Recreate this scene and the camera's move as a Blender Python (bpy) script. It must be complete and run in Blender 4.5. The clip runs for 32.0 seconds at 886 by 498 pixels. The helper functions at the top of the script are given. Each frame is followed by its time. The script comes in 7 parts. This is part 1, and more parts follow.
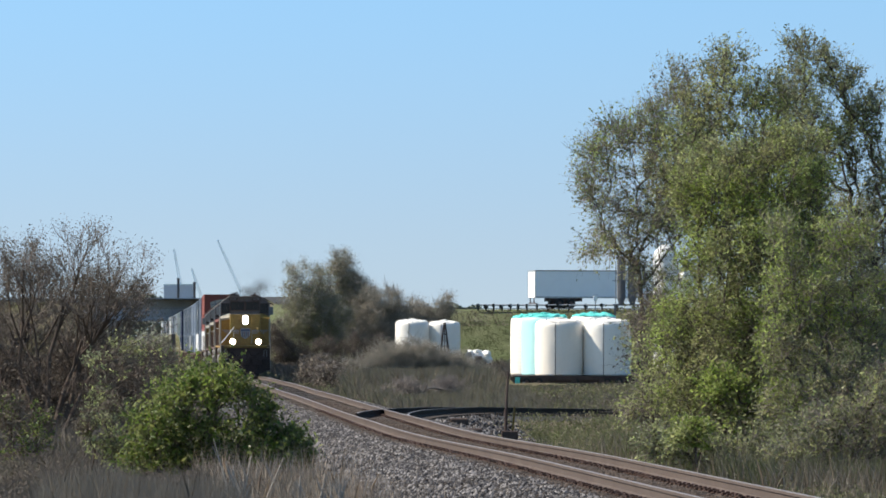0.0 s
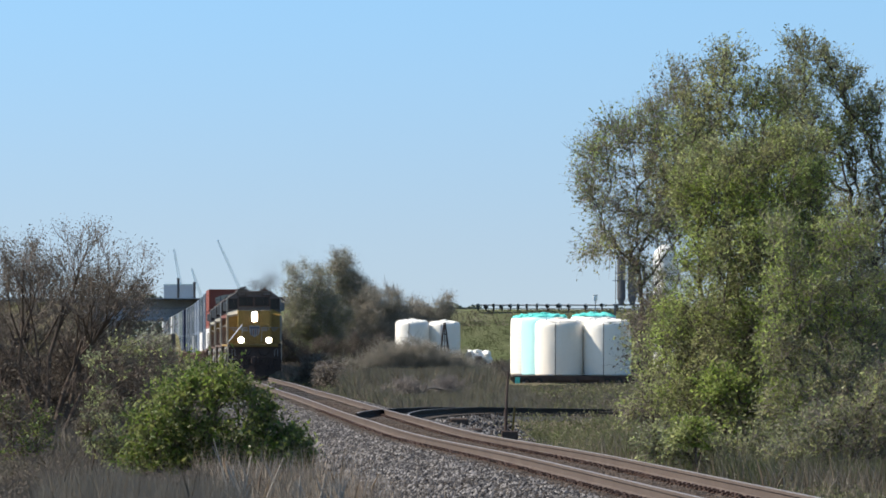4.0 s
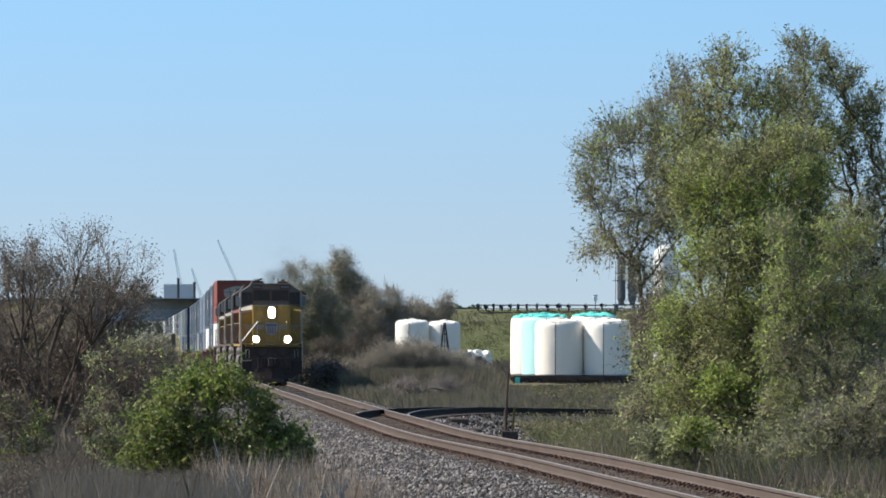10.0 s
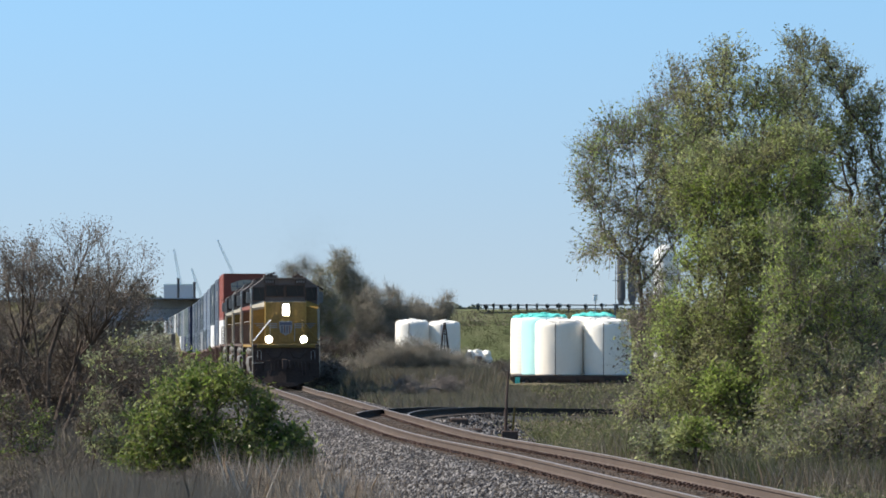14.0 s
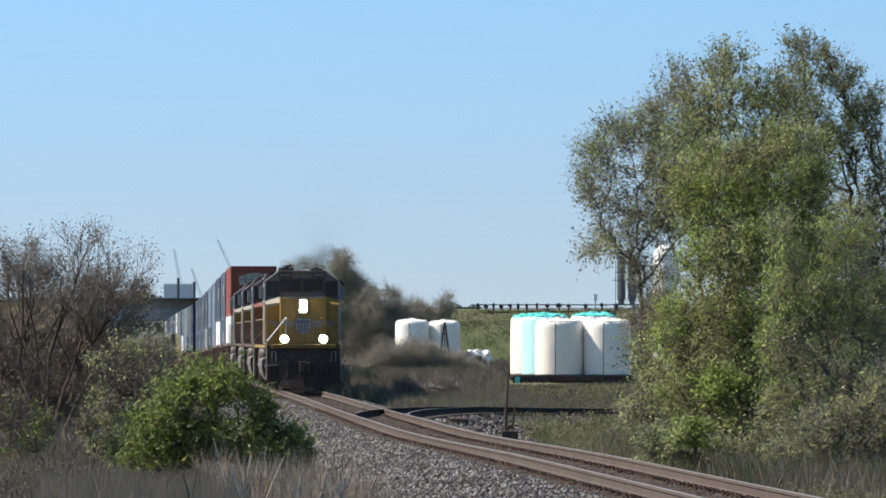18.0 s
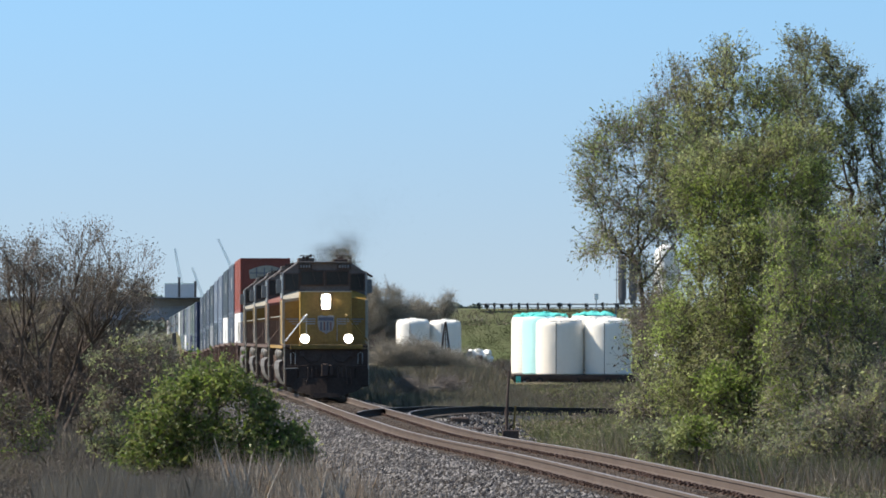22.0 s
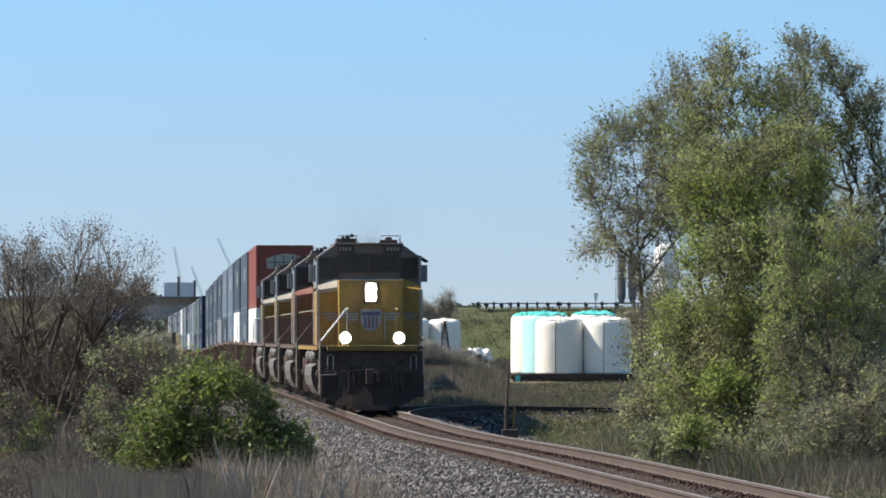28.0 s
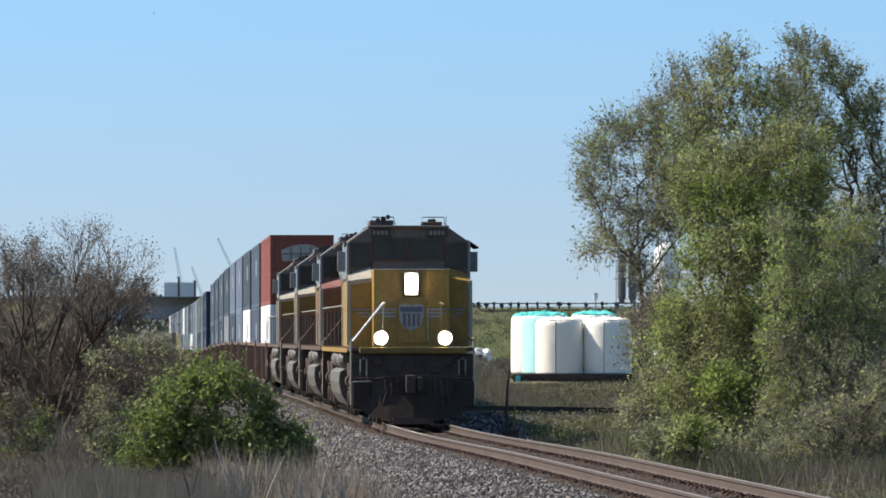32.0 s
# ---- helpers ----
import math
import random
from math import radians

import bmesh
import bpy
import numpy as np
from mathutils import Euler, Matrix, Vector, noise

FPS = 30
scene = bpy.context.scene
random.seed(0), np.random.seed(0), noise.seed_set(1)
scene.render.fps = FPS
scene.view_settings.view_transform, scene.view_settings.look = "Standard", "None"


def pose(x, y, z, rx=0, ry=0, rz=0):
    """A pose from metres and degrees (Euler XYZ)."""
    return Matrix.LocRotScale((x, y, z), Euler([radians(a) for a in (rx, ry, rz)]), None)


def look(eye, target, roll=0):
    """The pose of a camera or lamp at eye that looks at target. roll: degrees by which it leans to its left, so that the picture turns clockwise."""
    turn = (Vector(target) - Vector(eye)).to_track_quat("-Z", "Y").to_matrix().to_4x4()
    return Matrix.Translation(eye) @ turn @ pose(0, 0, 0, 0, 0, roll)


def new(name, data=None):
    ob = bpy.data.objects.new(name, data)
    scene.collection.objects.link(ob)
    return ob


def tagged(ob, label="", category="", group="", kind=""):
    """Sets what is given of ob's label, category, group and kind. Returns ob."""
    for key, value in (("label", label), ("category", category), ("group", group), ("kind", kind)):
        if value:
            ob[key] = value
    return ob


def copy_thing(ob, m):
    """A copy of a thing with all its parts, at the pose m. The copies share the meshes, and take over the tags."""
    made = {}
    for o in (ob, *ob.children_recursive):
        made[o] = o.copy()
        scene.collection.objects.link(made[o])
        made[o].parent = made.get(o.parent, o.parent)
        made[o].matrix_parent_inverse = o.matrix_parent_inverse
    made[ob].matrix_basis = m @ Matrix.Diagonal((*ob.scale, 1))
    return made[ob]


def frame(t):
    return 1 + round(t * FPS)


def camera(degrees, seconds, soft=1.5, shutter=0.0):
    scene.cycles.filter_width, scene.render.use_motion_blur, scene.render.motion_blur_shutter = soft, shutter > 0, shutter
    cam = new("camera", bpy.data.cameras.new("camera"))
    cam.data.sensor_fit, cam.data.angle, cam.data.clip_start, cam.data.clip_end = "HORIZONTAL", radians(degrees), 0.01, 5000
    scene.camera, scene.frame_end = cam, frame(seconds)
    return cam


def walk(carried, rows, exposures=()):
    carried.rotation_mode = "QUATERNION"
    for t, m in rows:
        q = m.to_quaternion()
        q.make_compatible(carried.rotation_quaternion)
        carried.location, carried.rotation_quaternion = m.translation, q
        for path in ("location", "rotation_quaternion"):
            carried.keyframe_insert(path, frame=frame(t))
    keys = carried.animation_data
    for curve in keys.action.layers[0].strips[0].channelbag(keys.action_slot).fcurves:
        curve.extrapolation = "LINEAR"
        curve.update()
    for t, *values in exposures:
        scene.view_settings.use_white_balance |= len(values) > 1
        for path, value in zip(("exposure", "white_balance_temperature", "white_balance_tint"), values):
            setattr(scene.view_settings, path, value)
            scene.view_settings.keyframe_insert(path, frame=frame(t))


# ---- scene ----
cam = camera(9.148, 32.0, soft=1.7)

EYE_Z = 2.0                      # above the rail heads
PITCH = 0.9296
# the tripod is knocked once, about 21 s: seconds, turn and nod in degrees
SHAKES = [(0, 0.0000, 0.0000), (12, 0.0000, 0.0000), (20, 0.0000, -0.0041), (20.5, -0.0088, 0.0000), (20.8, -0.0058, 0.0000), (20.9,
          -0.0292, 0.0058), (21, 0.0380, 0.1462), (21.1, 0.0000, -0.0117), (21.2, 0.0292, -0.0234), (21.3, 0.0234, -0.1052), (21.4, 0.0351,
          0.0000), (21.5, 0.0380, 0.0935), (21.6, 0.0000, -0.0058), (21.8, 0.0029, -0.0058), (22, 0.0088, -0.0088), (25, 0.0088, -0.0117),
          (28, 0.0029, -0.0175), (32, 0.0047, -0.0175)]
walk(cam, [(t, pose(0, 0, EYE_Z, 90 + PITCH + nod, 0, turn)) for t, turn, nod in SHAKES], exposures=[(0, 0.76), (32, 0.76)])

# ---- light ----
SUN_AZ, SUN_EL = math.atan2(-0.99, 0.13), radians(44)
sun_dir = Vector((math.sin(SUN_AZ) * math.cos(SUN_EL), math.cos(SUN_AZ) * math.cos(SUN_EL), math.sin(SUN_EL)))
world = bpy.data.worlds.new("sky")
scene.world = world
world.use_nodes = True
wn = world.node_tree
sky = wn.nodes.new("ShaderNodeTexSky")
sky.sky_type = "NISHITA"
sky.sun_disc = False
sky.sun_elevation, sky.sun_rotation = SUN_EL, SUN_AZ % (2 * math.pi)
sky.air_density, sky.dust_density, sky.ozone_density, sky.altitude = 1.0, 0.4, 1.5, 150
# the clear air of the day: the sky turns blue already low above the horizon
way = wn.nodes.new("ShaderNodeTexCoord")
sep, com = wn.nodes.new("ShaderNodeSeparateXYZ"), wn.nodes.new("ShaderNodeCombineXYZ")
lift = wn.nodes.new("ShaderNodeMath")
lift.operation = "MULTIPLY_ADD"
lift.inputs[1].default_value, lift.inputs[2].default_value = 1.5, 0.18
wn.links.new(way.outputs["Generated"], sep.inputs[0])
wn.links.new(sep.outputs[2], lift.inputs[0])
for k, src in enumerate((sep.outputs[0], sep.outputs[1], lift.outputs[0])):
    wn.links.new(src, com.inputs[k])
unit = wn.nodes.new("ShaderNodeVectorMath")
unit.operation = "NORMALIZE"
wn.links.new(com.outputs[0], unit.inputs[0])
wn.links.new(unit.outputs[0], sky.inputs["Vector"])
tone = wn.nodes.new("ShaderNodeMix")
tone.data_type, tone.blend_type = "RGBA", "MULTIPLY"
tone.inputs[0].default_value = 1.0
climb = wn.nodes.new("ShaderNodeMapRange")
climb.interpolation_type = "SMOOTHSTEP"
climb.inputs[1].default_value, climb.inputs[2].default_value = -0.01, 0.08
wn.links.new(sep.outputs[2], climb.inputs[0])
hue = wn.nodes.new("ShaderNodeMix")
hue.data_type = "RGBA"
hue.inputs[6].default_value, hue.inputs[7].default_value = (0.925, 0.745, 0.603, 1), (0.788, 0.953, 0.928, 1)
wn.links.new(climb.outputs[0], hue.inputs[0])
wn.links.new(sky.outputs[0], tone.inputs[6])
wn.links.new(hue.outputs[2], tone.inputs[7])
wn.links.new(tone.outputs[2], wn.nodes["Background"].inputs[0])
wn.nodes["Background"].inputs[1].default_value = 0.13
lamp = bpy.data.lights.new("sun", "SUN")
lamp.energy, lamp.angle, lamp.color = 4.9, radians(0.53), (1.0, 0.91, 0.78)
sun = new("sun", lamp)
sun.matrix_world = look(sun_dir * 200, (0, 0, 0))


# ---- materials ----
def ramp(nt, fac, stops):
    r = nt.nodes.new("ShaderNodeValToRGB")
    while len(r.color_ramp.elements) < len(stops):
        r.color_ramp.elements.new(0.5)
    for e, (p, c) in zip(r.color_ramp.elements, stops):
        e.position, e.color = p, (*c, 1)
    nt.links.new(fac, r.inputs[0])
    return r.outputs[0]


def noise_fac(nt, scale, detail=5, stretch=None):
    tc = nt.nodes.new("ShaderNodeTexCoord")
    n = nt.nodes.new("ShaderNodeTexNoise")
    n.inputs["Scale"].default_value, n.inputs["Detail"].default_value = scale, detail
    src = tc.outputs["Object"]
    if stretch:
        mp = nt.nodes.new("ShaderNodeMapping")
        mp.inputs["Scale"].default_value = stretch
        nt.links.new(src, mp.inputs[0])
        src = mp.outputs[0]
    nt.links.new(src, n.inputs["Vector"])
    return n.outputs[0]


def mixc(nt, fac, a, b, kind="MIX"):
    m = nt.nodes.new("ShaderNodeMix")
    m.data_type, m.blend_type = "RGBA", kind
    for v, i in ((fac, 0), (a, 6), (b, 7)):
        if hasattr(v, "links"):
            nt.links.new(v, m.inputs[i])
        elif i == 0:
            m.inputs[0].default_value = v
        else:
            m.inputs[i].default_value = (*v, 1)
    return m.outputs[2]


def paint(name, color, dirt=None, rough=0.55, metal=0.0, scale=1.2, amount=0.5, fine=14, bump=0.0, streak=None, spec=0.4, by_object=0.0, grain=1.0, glow_through=0.0):
    """A surface with large stains and fine grain."""
    m = bpy.data.materials.new(name)
    m.use_nodes = True
    nt = m.node_tree
    b = nt.nodes["Principled BSDF"]
    dirt = dirt or tuple(c * 0.55 for c in color)
    big = noise_fac(nt, scale, 6, streak)
    f1 = ramp(nt, big, [(0.38, (0, 0, 0)), (0.72, (amount,) * 3)])
    c = mixc(nt, f1, color, dirt)
    small = noise_fac(nt, fine, 4)
    f2 = ramp(nt, small, [(0.3, (1 - 0.2 * grain,) * 3), (0.7, (1 + 0.12 * grain,) * 3)])
    c = mixc(nt, 1.0, c, f2, "MULTIPLY")
    if by_object:
        oi = nt.nodes.new("ShaderNodeObjectInfo")
        f3 = ramp(nt, oi.outputs["Random"], [(0, (1 - by_object,) * 3), (1, (1 + by_object,) * 3)])
        c = mixc(nt, 1.0, c, f3, "MULTIPLY")
    nt.links.new(c, b.inputs["Base Color"])
    b.inputs["Roughness"].default_value, b.inputs["Metallic"].default_value = rough, metal
    b.inputs["Specular IOR Level"].default_value = spec
    if glow_through:
        t = nt.nodes.new("ShaderNodeBsdfTranslucent")
        mx = nt.nodes.new("ShaderNodeMixShader")
        mx.inputs[0].default_value = glow_through
        nt.links.new(c, t.inputs[0])
        nt.links.new(b.outputs[0], mx.inputs[1])
        nt.links.new(t.outputs[0], mx.inputs[2])
        nt.links.new(mx.outputs[0], nt.nodes["Material Output"].inputs[0])
    if bump:
        bp = nt.nodes.new("ShaderNodeBump")
        bp.inputs["Strength"].default_value, bp.inputs["Distance"].default_value = 0.6, bump
        nt.links.new(small, bp.inputs["Height"])
        nt.links.new(bp.outputs[0], b.inputs["Normal"])
    return m


def island(name, stops, rough=0.8, through_light=0.0, spec=0.2, patches=None):
    """Leaves, blades and stones: each piece takes its own tone."""
    m = bpy.data.materials.new(name)
    m.use_nodes = True
    nt = m.node_tree
    b = nt.nodes["Principled BSDF"]
    g = nt.nodes.new("ShaderNodeNewGeometry")
    c = ramp(nt, g.outputs["Random Per Island"], stops)
    patch = ramp(nt, noise_fac(nt, 0.9, 4), [(0.35, (0.72,) * 3), (0.68, (1.2,) * 3)])
    c = mixc(nt, 1.0, c, patch, "MULTIPLY")
    if patches:
        c = mixc(nt, 1.0, c, ramp(nt, noise_fac(nt, 2.6, 3), [(0.36, (0.62,) * 3), (0.64, (1.3,) * 3)]), "MULTIPLY")
        c = mixc(nt, 1.0, c, ramp(nt, noise_fac(nt, 0.45, 3), [(0.48, (1, 1, 1)), (0.62, patches)]), "MULTIPLY")
    nt.links.new(c, b.inputs["Base Color"])
    b.inputs["Roughness"].default_value = rough
    b.inputs["Specular IOR Level"].default_value = spec
    if through_light:
        t = nt.nodes.new("ShaderNodeBsdfTranslucent")
        mx = nt.nodes.new("ShaderNodeMixShader")
        mx.inputs[0].default_value = through_light
        nt.links.new(c, t.inputs[0])
        nt.links.new(b.outputs[0], mx.inputs[1])
        nt.links.new(t.outputs[0], mx.inputs[2])
        nt.links.new(mx.outputs[0], nt.nodes["Material Output"].inputs[0])
    return m


def glow(name, color, strength):
    m = bpy.data.materials.new(name)
    m.use_nodes = True
    b = m.node_tree.nodes["Principled BSDF"]
    b.inputs["Base Color"].default_value = (0.9, 0.9, 0.85, 1)
    b.inputs["Emission Color"].default_value = (*color, 1)
    b.inputs["Emission Strength"].default_value = strength
    return m


def stops(*cols):
    n = len(cols)
    return [(i / max(1, n - 1), c) for i, c in enumerate(cols)]


def ground_material():
    m = bpy.data.materials.new("field_soil")
    m.use_nodes = True
    nt = m.node_tree
    b = nt.nodes["Principled BSDF"]
    c = ramp(nt, noise_fac(nt, 0.12, 8), [(0.35, (0.07, 0.075, 0.03)), (0.5, (0.11, 0.1, 0.055)), (0.66, (0.15, 0.125, 0.08))])
    c = mixc(nt, 1.0, c, ramp(nt, noise_fac(nt, 3.5, 6), [(0.3, (0.6,) * 3), (0.7, (1.3,) * 3)]), "MULTIPLY")
    nt.links.new(c, b.inputs["Base Color"])
    b.inputs["Roughness"].default_value = 0.95
    b.inputs["Specular IOR Level"].default_value = 0.1
    bp = nt.nodes.new("ShaderNodeBump")
    bp.inputs["Strength"].default_value, bp.inputs["Distance"].default_value = 0.7, 0.08
    nt.links.new(noise_fac(nt, 6, 6), bp.inputs["Height"])
    nt.links.new(bp.outputs[0], b.inputs["Normal"])
    return m


M = {}
M["soil"] = ground_material()
M["gravel"] = paint("gravel_bed", (0.0624, 0.06, 0.0576), (0.0336, 0.0312, 0.0288), 0.95, scale=0.8, fine=22, bump=0.04, spec=0.1)
M["stone"] = island("ballast_stone", stops((0.01247, 0.01221, 0.01514), (0.02812, 0.02812, 0.03277), (0.04687, 0.04592, 0.0516), (0.07491, 0.07224, 0.0768), (0.1496, 0.1419, 0.1428), (0.2494, 0.2356, 0.2322), (0.08118, 0.07043, 0.06287), (0.03122, 0.02571, 0.02322), (0.01875, 0.01892, 0.02262)), 0.9)
# between the rails: rust stain, with the rails' shade put into the colour
M["stone_rust_shade"] = island("rust_and_shade_stone", stops((0.0328, 0.0246, 0.0207), (0.0601, 0.0437, 0.0355), (0.0928, 0.071, 0.0573), (0.0382, 0.0273, 0.0218)), 0.9)
M["gravel_rust_shade"] = paint("rust_and_shade_gravel", (0.0488, 0.0358, 0.0292), (0.0292, 0.0215, 0.0182), 0.95, scale=0.8, fine=22, bump=0.04, spec=0.1)
M["rail_side"] = paint("rusty_rail", (0.1, 0.076, 0.064), (0.068, 0.05, 0.043), 0.85, scale=0.7, amount=0.7, fine=30, spec=0.2)
# branch rail sides: the shade on their near faces is put into the colour
M["spur_rail"] = paint("shaded_rail_side", (0.03, 0.025, 0.022), (0.05, 0.04, 0.034), 0.85, scale=0.9, amount=0.6, fine=30, spec=0.1)
M["rail_head"] = paint("worn_rail_head", (0.23, 0.2, 0.185), (0.15, 0.122, 0.105), 0.5, 0.3, scale=2, fine=40)
M["clip"] = paint("rusted_spike_steel", (0.05, 0.026, 0.02), (0.03, 0.018, 0.015), 0.85, fine=30, by_object=0.3)
M["tie"] = paint("old_timber", (0.045, 0.033, 0.0252), (0.09, 0.072, 0.06), 0.9, scale=3, fine=30, bump=0.01, by_object=0.25)
M["plate"] = paint("rusty_plate", (0.096, 0.051, 0.033), None, 0.85, 0.2, fine=30)
M["yellow"] = paint("faded_yellow_paint", (0.315, 0.187, 0.037), (0.21, 0.122, 0.04), 0.5, scale=0.9, amount=0.6, fine=9, streak=(1.4, 1.4, 0.35))
# grime on the trailing bodies; on right-hand rails it stands for shade
M["grime_shade_yellow"] = paint("grime_and_shade_yellow", (0.2, 0.128, 0.034), (0.125, 0.083, 0.034), 0.6, scale=0.9, amount=0.8, fine=9, streak=(1.4, 1.4, 0.35), spec=0.2)
M["orange"] = paint("faded_orange_paint", (0.19, 0.085, 0.03), (0.12, 0.06, 0.03), 0.5, scale=0.9, amount=0.6, streak=(1.4, 1.4, 0.35))
M["pink"] = paint("faded_red_paint", (0.2074, 0.09216, 0.07776), (0.1728, 0.06336, 0.05184), 0.55, scale=1.1)
# cream paint; on nose shoulders and cab edges it stands for sunlight
M["cream"] = paint("cream_paint_and_sun", (0.3536, 0.3264, 0.272), (0.2448, 0.2176, 0.17), 0.5)
M["cab_grey"] = paint("grey_cab_paint", (0.14, 0.122, 0.115), (0.085, 0.072, 0.067), 0.55, scale=1, spec=0.2)
M["hood_grey"] = paint("dull_grey_paint", (0.21, 0.217, 0.224), (0.112, 0.105, 0.098), 0.5, scale=0.8, streak=(1, 1, 0.3))
# tower steel in a grey that has the distance haze painted in
M["tower_grey"] = paint("hazy_grey_steel", (0.15, 0.155, 0.165), (0.11, 0.112, 0.118), 0.7, scale=0.8, spec=0.2)
M["black"] = paint("sooty_black_steel", (0.07, 0.052, 0.047), (0.105, 0.078, 0.066), 0.75, scale=1.5, amount=0.8, spec=0.06)
M["plough"] = paint("scuffed_black_plough", (0.044, 0.034, 0.031), (0.064, 0.049, 0.043), 0.85, scale=2.2, amount=0.5, spec=0.06)
M["truck_grey"] = paint("dusty_silver_casting", (0.15, 0.138, 0.128), (0.07, 0.057, 0.048), 0.6, 0.1, scale=2, amount=0.8)
M["wheel"] = paint("wheel_steel", (0.11, 0.09, 0.075), (0.2, 0.17, 0.15), 0.6, 0.5)
M["white"] = paint("white_enamel", (0.86, 0.855, 0.83), (0.62, 0.58, 0.52), 0.4, grain=0.3)
M["van_white"] = paint("clean_white_panel", (0.92, 0.92, 0.92), (0.86, 0.86, 0.86), 0.35, grain=0.1)
M["emblem_blue"] = paint("emblem_blue", (0.1, 0.11, 0.16), None, 0.5)
M["emblem_red"] = paint("emblem_red", (0.2, 0.1, 0.085), None, 0.5)
M["stripe"] = paint("pale_wing_stripe", (0.285, 0.285, 0.292), (0.175, 0.17, 0.163), 0.5)
M["lamp"] = glow("lit_lamp", (1.0, 0.9, 0.72), 60)
# weak glow added round the lamps to stand in for their halo
M["lamp_halo"] = glow("halo_glow", (1.0, 0.55, 0.18), 0.16)
M["glass"] = paint("dark_cab_glass", (0.018, 0.018, 0.019), (0.045, 0.042, 0.04), 0.12, spec=0.3)
BOX_COLORS = {"red": (0.22, 0.055, 0.038), "blue_grey": (0.062, 0.08, 0.115), "navy": (0.014, 0.022, 0.06), "slate": (0.043, 0.06, 0.08),
              "pale_blue": (0.125, 0.158, 0.215), "white": (0.72, 0.72, 0.72), "grey": (0.2, 0.215, 0.24), "green": (0.09, 0.12, 0.12)}
for k, v in BOX_COLORS.items():
    M["box_" + k] = paint(k + "_container_paint", v, tuple(c * 0.7 + 0.012 for c in v), 0.5, scale=0.7, amount=0.5, streak=(1, 1.5, 0.3))
M["well"] = paint("rust_brown_car_paint", (0.13, 0.075, 0.056), (0.08, 0.057, 0.048), 0.75, scale=1, amount=0.8, streak=(1, 1, 0.3))
M["poly"] = paint("white_tank_plastic", (0.88, 0.85, 0.79), (0.8, 0.755, 0.68), 0.5, scale=0.5, amount=0.5, fine=4, streak=(1, 1, 0.3), grain=0.12, glow_through=0.07)
M["tan"] = paint("cream_tank_plastic", (0.86, 0.81, 0.73), (0.78, 0.71, 0.61), 0.5, scale=0.5, amount=0.5, fine=4, streak=(1, 1, 0.3), grain=0.12, glow_through=0.07)
M["aqua"] = paint("turquoise_tank_plastic", (0.09, 0.6, 0.54), (0.22, 0.74, 0.69), 0.5, scale=0.8, amount=0.6, fine=4, grain=0.3, glow_through=0.2)
M["aqua_pale"] = paint("pale_aqua_tank_plastic", (0.5, 0.84, 0.85), (0.4, 0.76, 0.78), 0.5, scale=0.5, amount=0.5, fine=4, grain=0.15, glow_through=0.12)
# sooty brown; on the trailing noses its darkness also holds shade
M["soot_and_shade"] = paint("soot_and_shade_brown", (0.11, 0.077, 0.066), (0.165, 0.12, 0.1), 0.7, scale=1.2, spec=0.1)
M["soot"] = paint("diesel_soot", (0.09, 0.085, 0.08), None, 0.95)
M["turf_soil"] = paint("embankment_turf", (0.088, 0.104, 0.046), (0.104, 0.108, 0.058), 0.95, scale=0.12, amount=0.8, fine=1.2, spec=0.1)
# horizon woods paled to grey-green: distance haze is put into the colour
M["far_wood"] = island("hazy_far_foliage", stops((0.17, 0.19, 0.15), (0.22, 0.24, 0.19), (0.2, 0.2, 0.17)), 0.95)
M["concrete"] = paint("weathered_concrete", (0.33, 0.32, 0.3), (0.2, 0.19, 0.18), 0.9, scale=0.4, fine=6, spec=0.1)
M["concrete_dark"] = paint("stained_girder_concrete", (0.38, 0.39, 0.41), (0.25, 0.255, 0.265), 0.9, scale=0.4, fine=6, spec=0.1)
M["asphalt"] = paint("asphalt", (0.048, 0.048, 0.048), (0.072, 0.068, 0.064), 0.9, scale=0.3, fine=12, spec=0.1)
M["galv"] = paint("dull_galvanised_steel", (0.45, 0.465, 0.48), (0.3, 0.3, 0.3), 0.5, 0.6)
M["post_wood"] = paint("dark_post", (0.05, 0.045, 0.04), None, 0.9)
M["rubber"] = paint("black_rubber", (0.02, 0.02, 0.02), (0.05, 0.045, 0.04), 0.85)
# far building: the haze before it is put into a pale blue-grey
M["haze_blue"] = paint("hazed_building_panel", (0.57, 0.59, 0.66), (0.53, 0.55, 0.62), 0.8, scale=0.05)
# far cranes: haze in the colour, and light let through to pale them
M["haze_grey"] = paint("hazed_steel", (0.72, 0.82, 0.87), (0.66, 0.77, 0.84), 0.8, scale=0.05, glow_through=0.5)
M["bark"] = paint("grey_bark", (0.144, 0.12, 0.102), (0.072, 0.06, 0.054), 0.95, scale=5, fine=25, spec=0.1)
M["straw_stem"] = paint("bleached_stem", (0.36, 0.32, 0.28), (0.22, 0.19, 0.16), 0.9, scale=4, fine=25, spec=0.1)
M["bark_dark"] = paint("dark_bark", (0.075, 0.0576, 0.0483), (0.125, 0.102, 0.08625), 0.95, scale=5, fine=25, spec=0.1)
M["twig"] = paint("grey_twig", (0.2526, 0.2194, 0.2013), (0.1489, 0.1335, 0.12), 0.95, scale=3, fine=20, spec=0.1)
M["bare_twig"] = paint("lavender_grey_twig", (0.2, 0.172, 0.158), (0.118, 0.1, 0.093), 0.95, scale=3, fine=20, spec=0.1)
# thicket twigs lightened: aerial haze is put into the colour
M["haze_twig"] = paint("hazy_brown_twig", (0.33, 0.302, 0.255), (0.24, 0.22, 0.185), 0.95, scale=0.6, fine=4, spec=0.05)
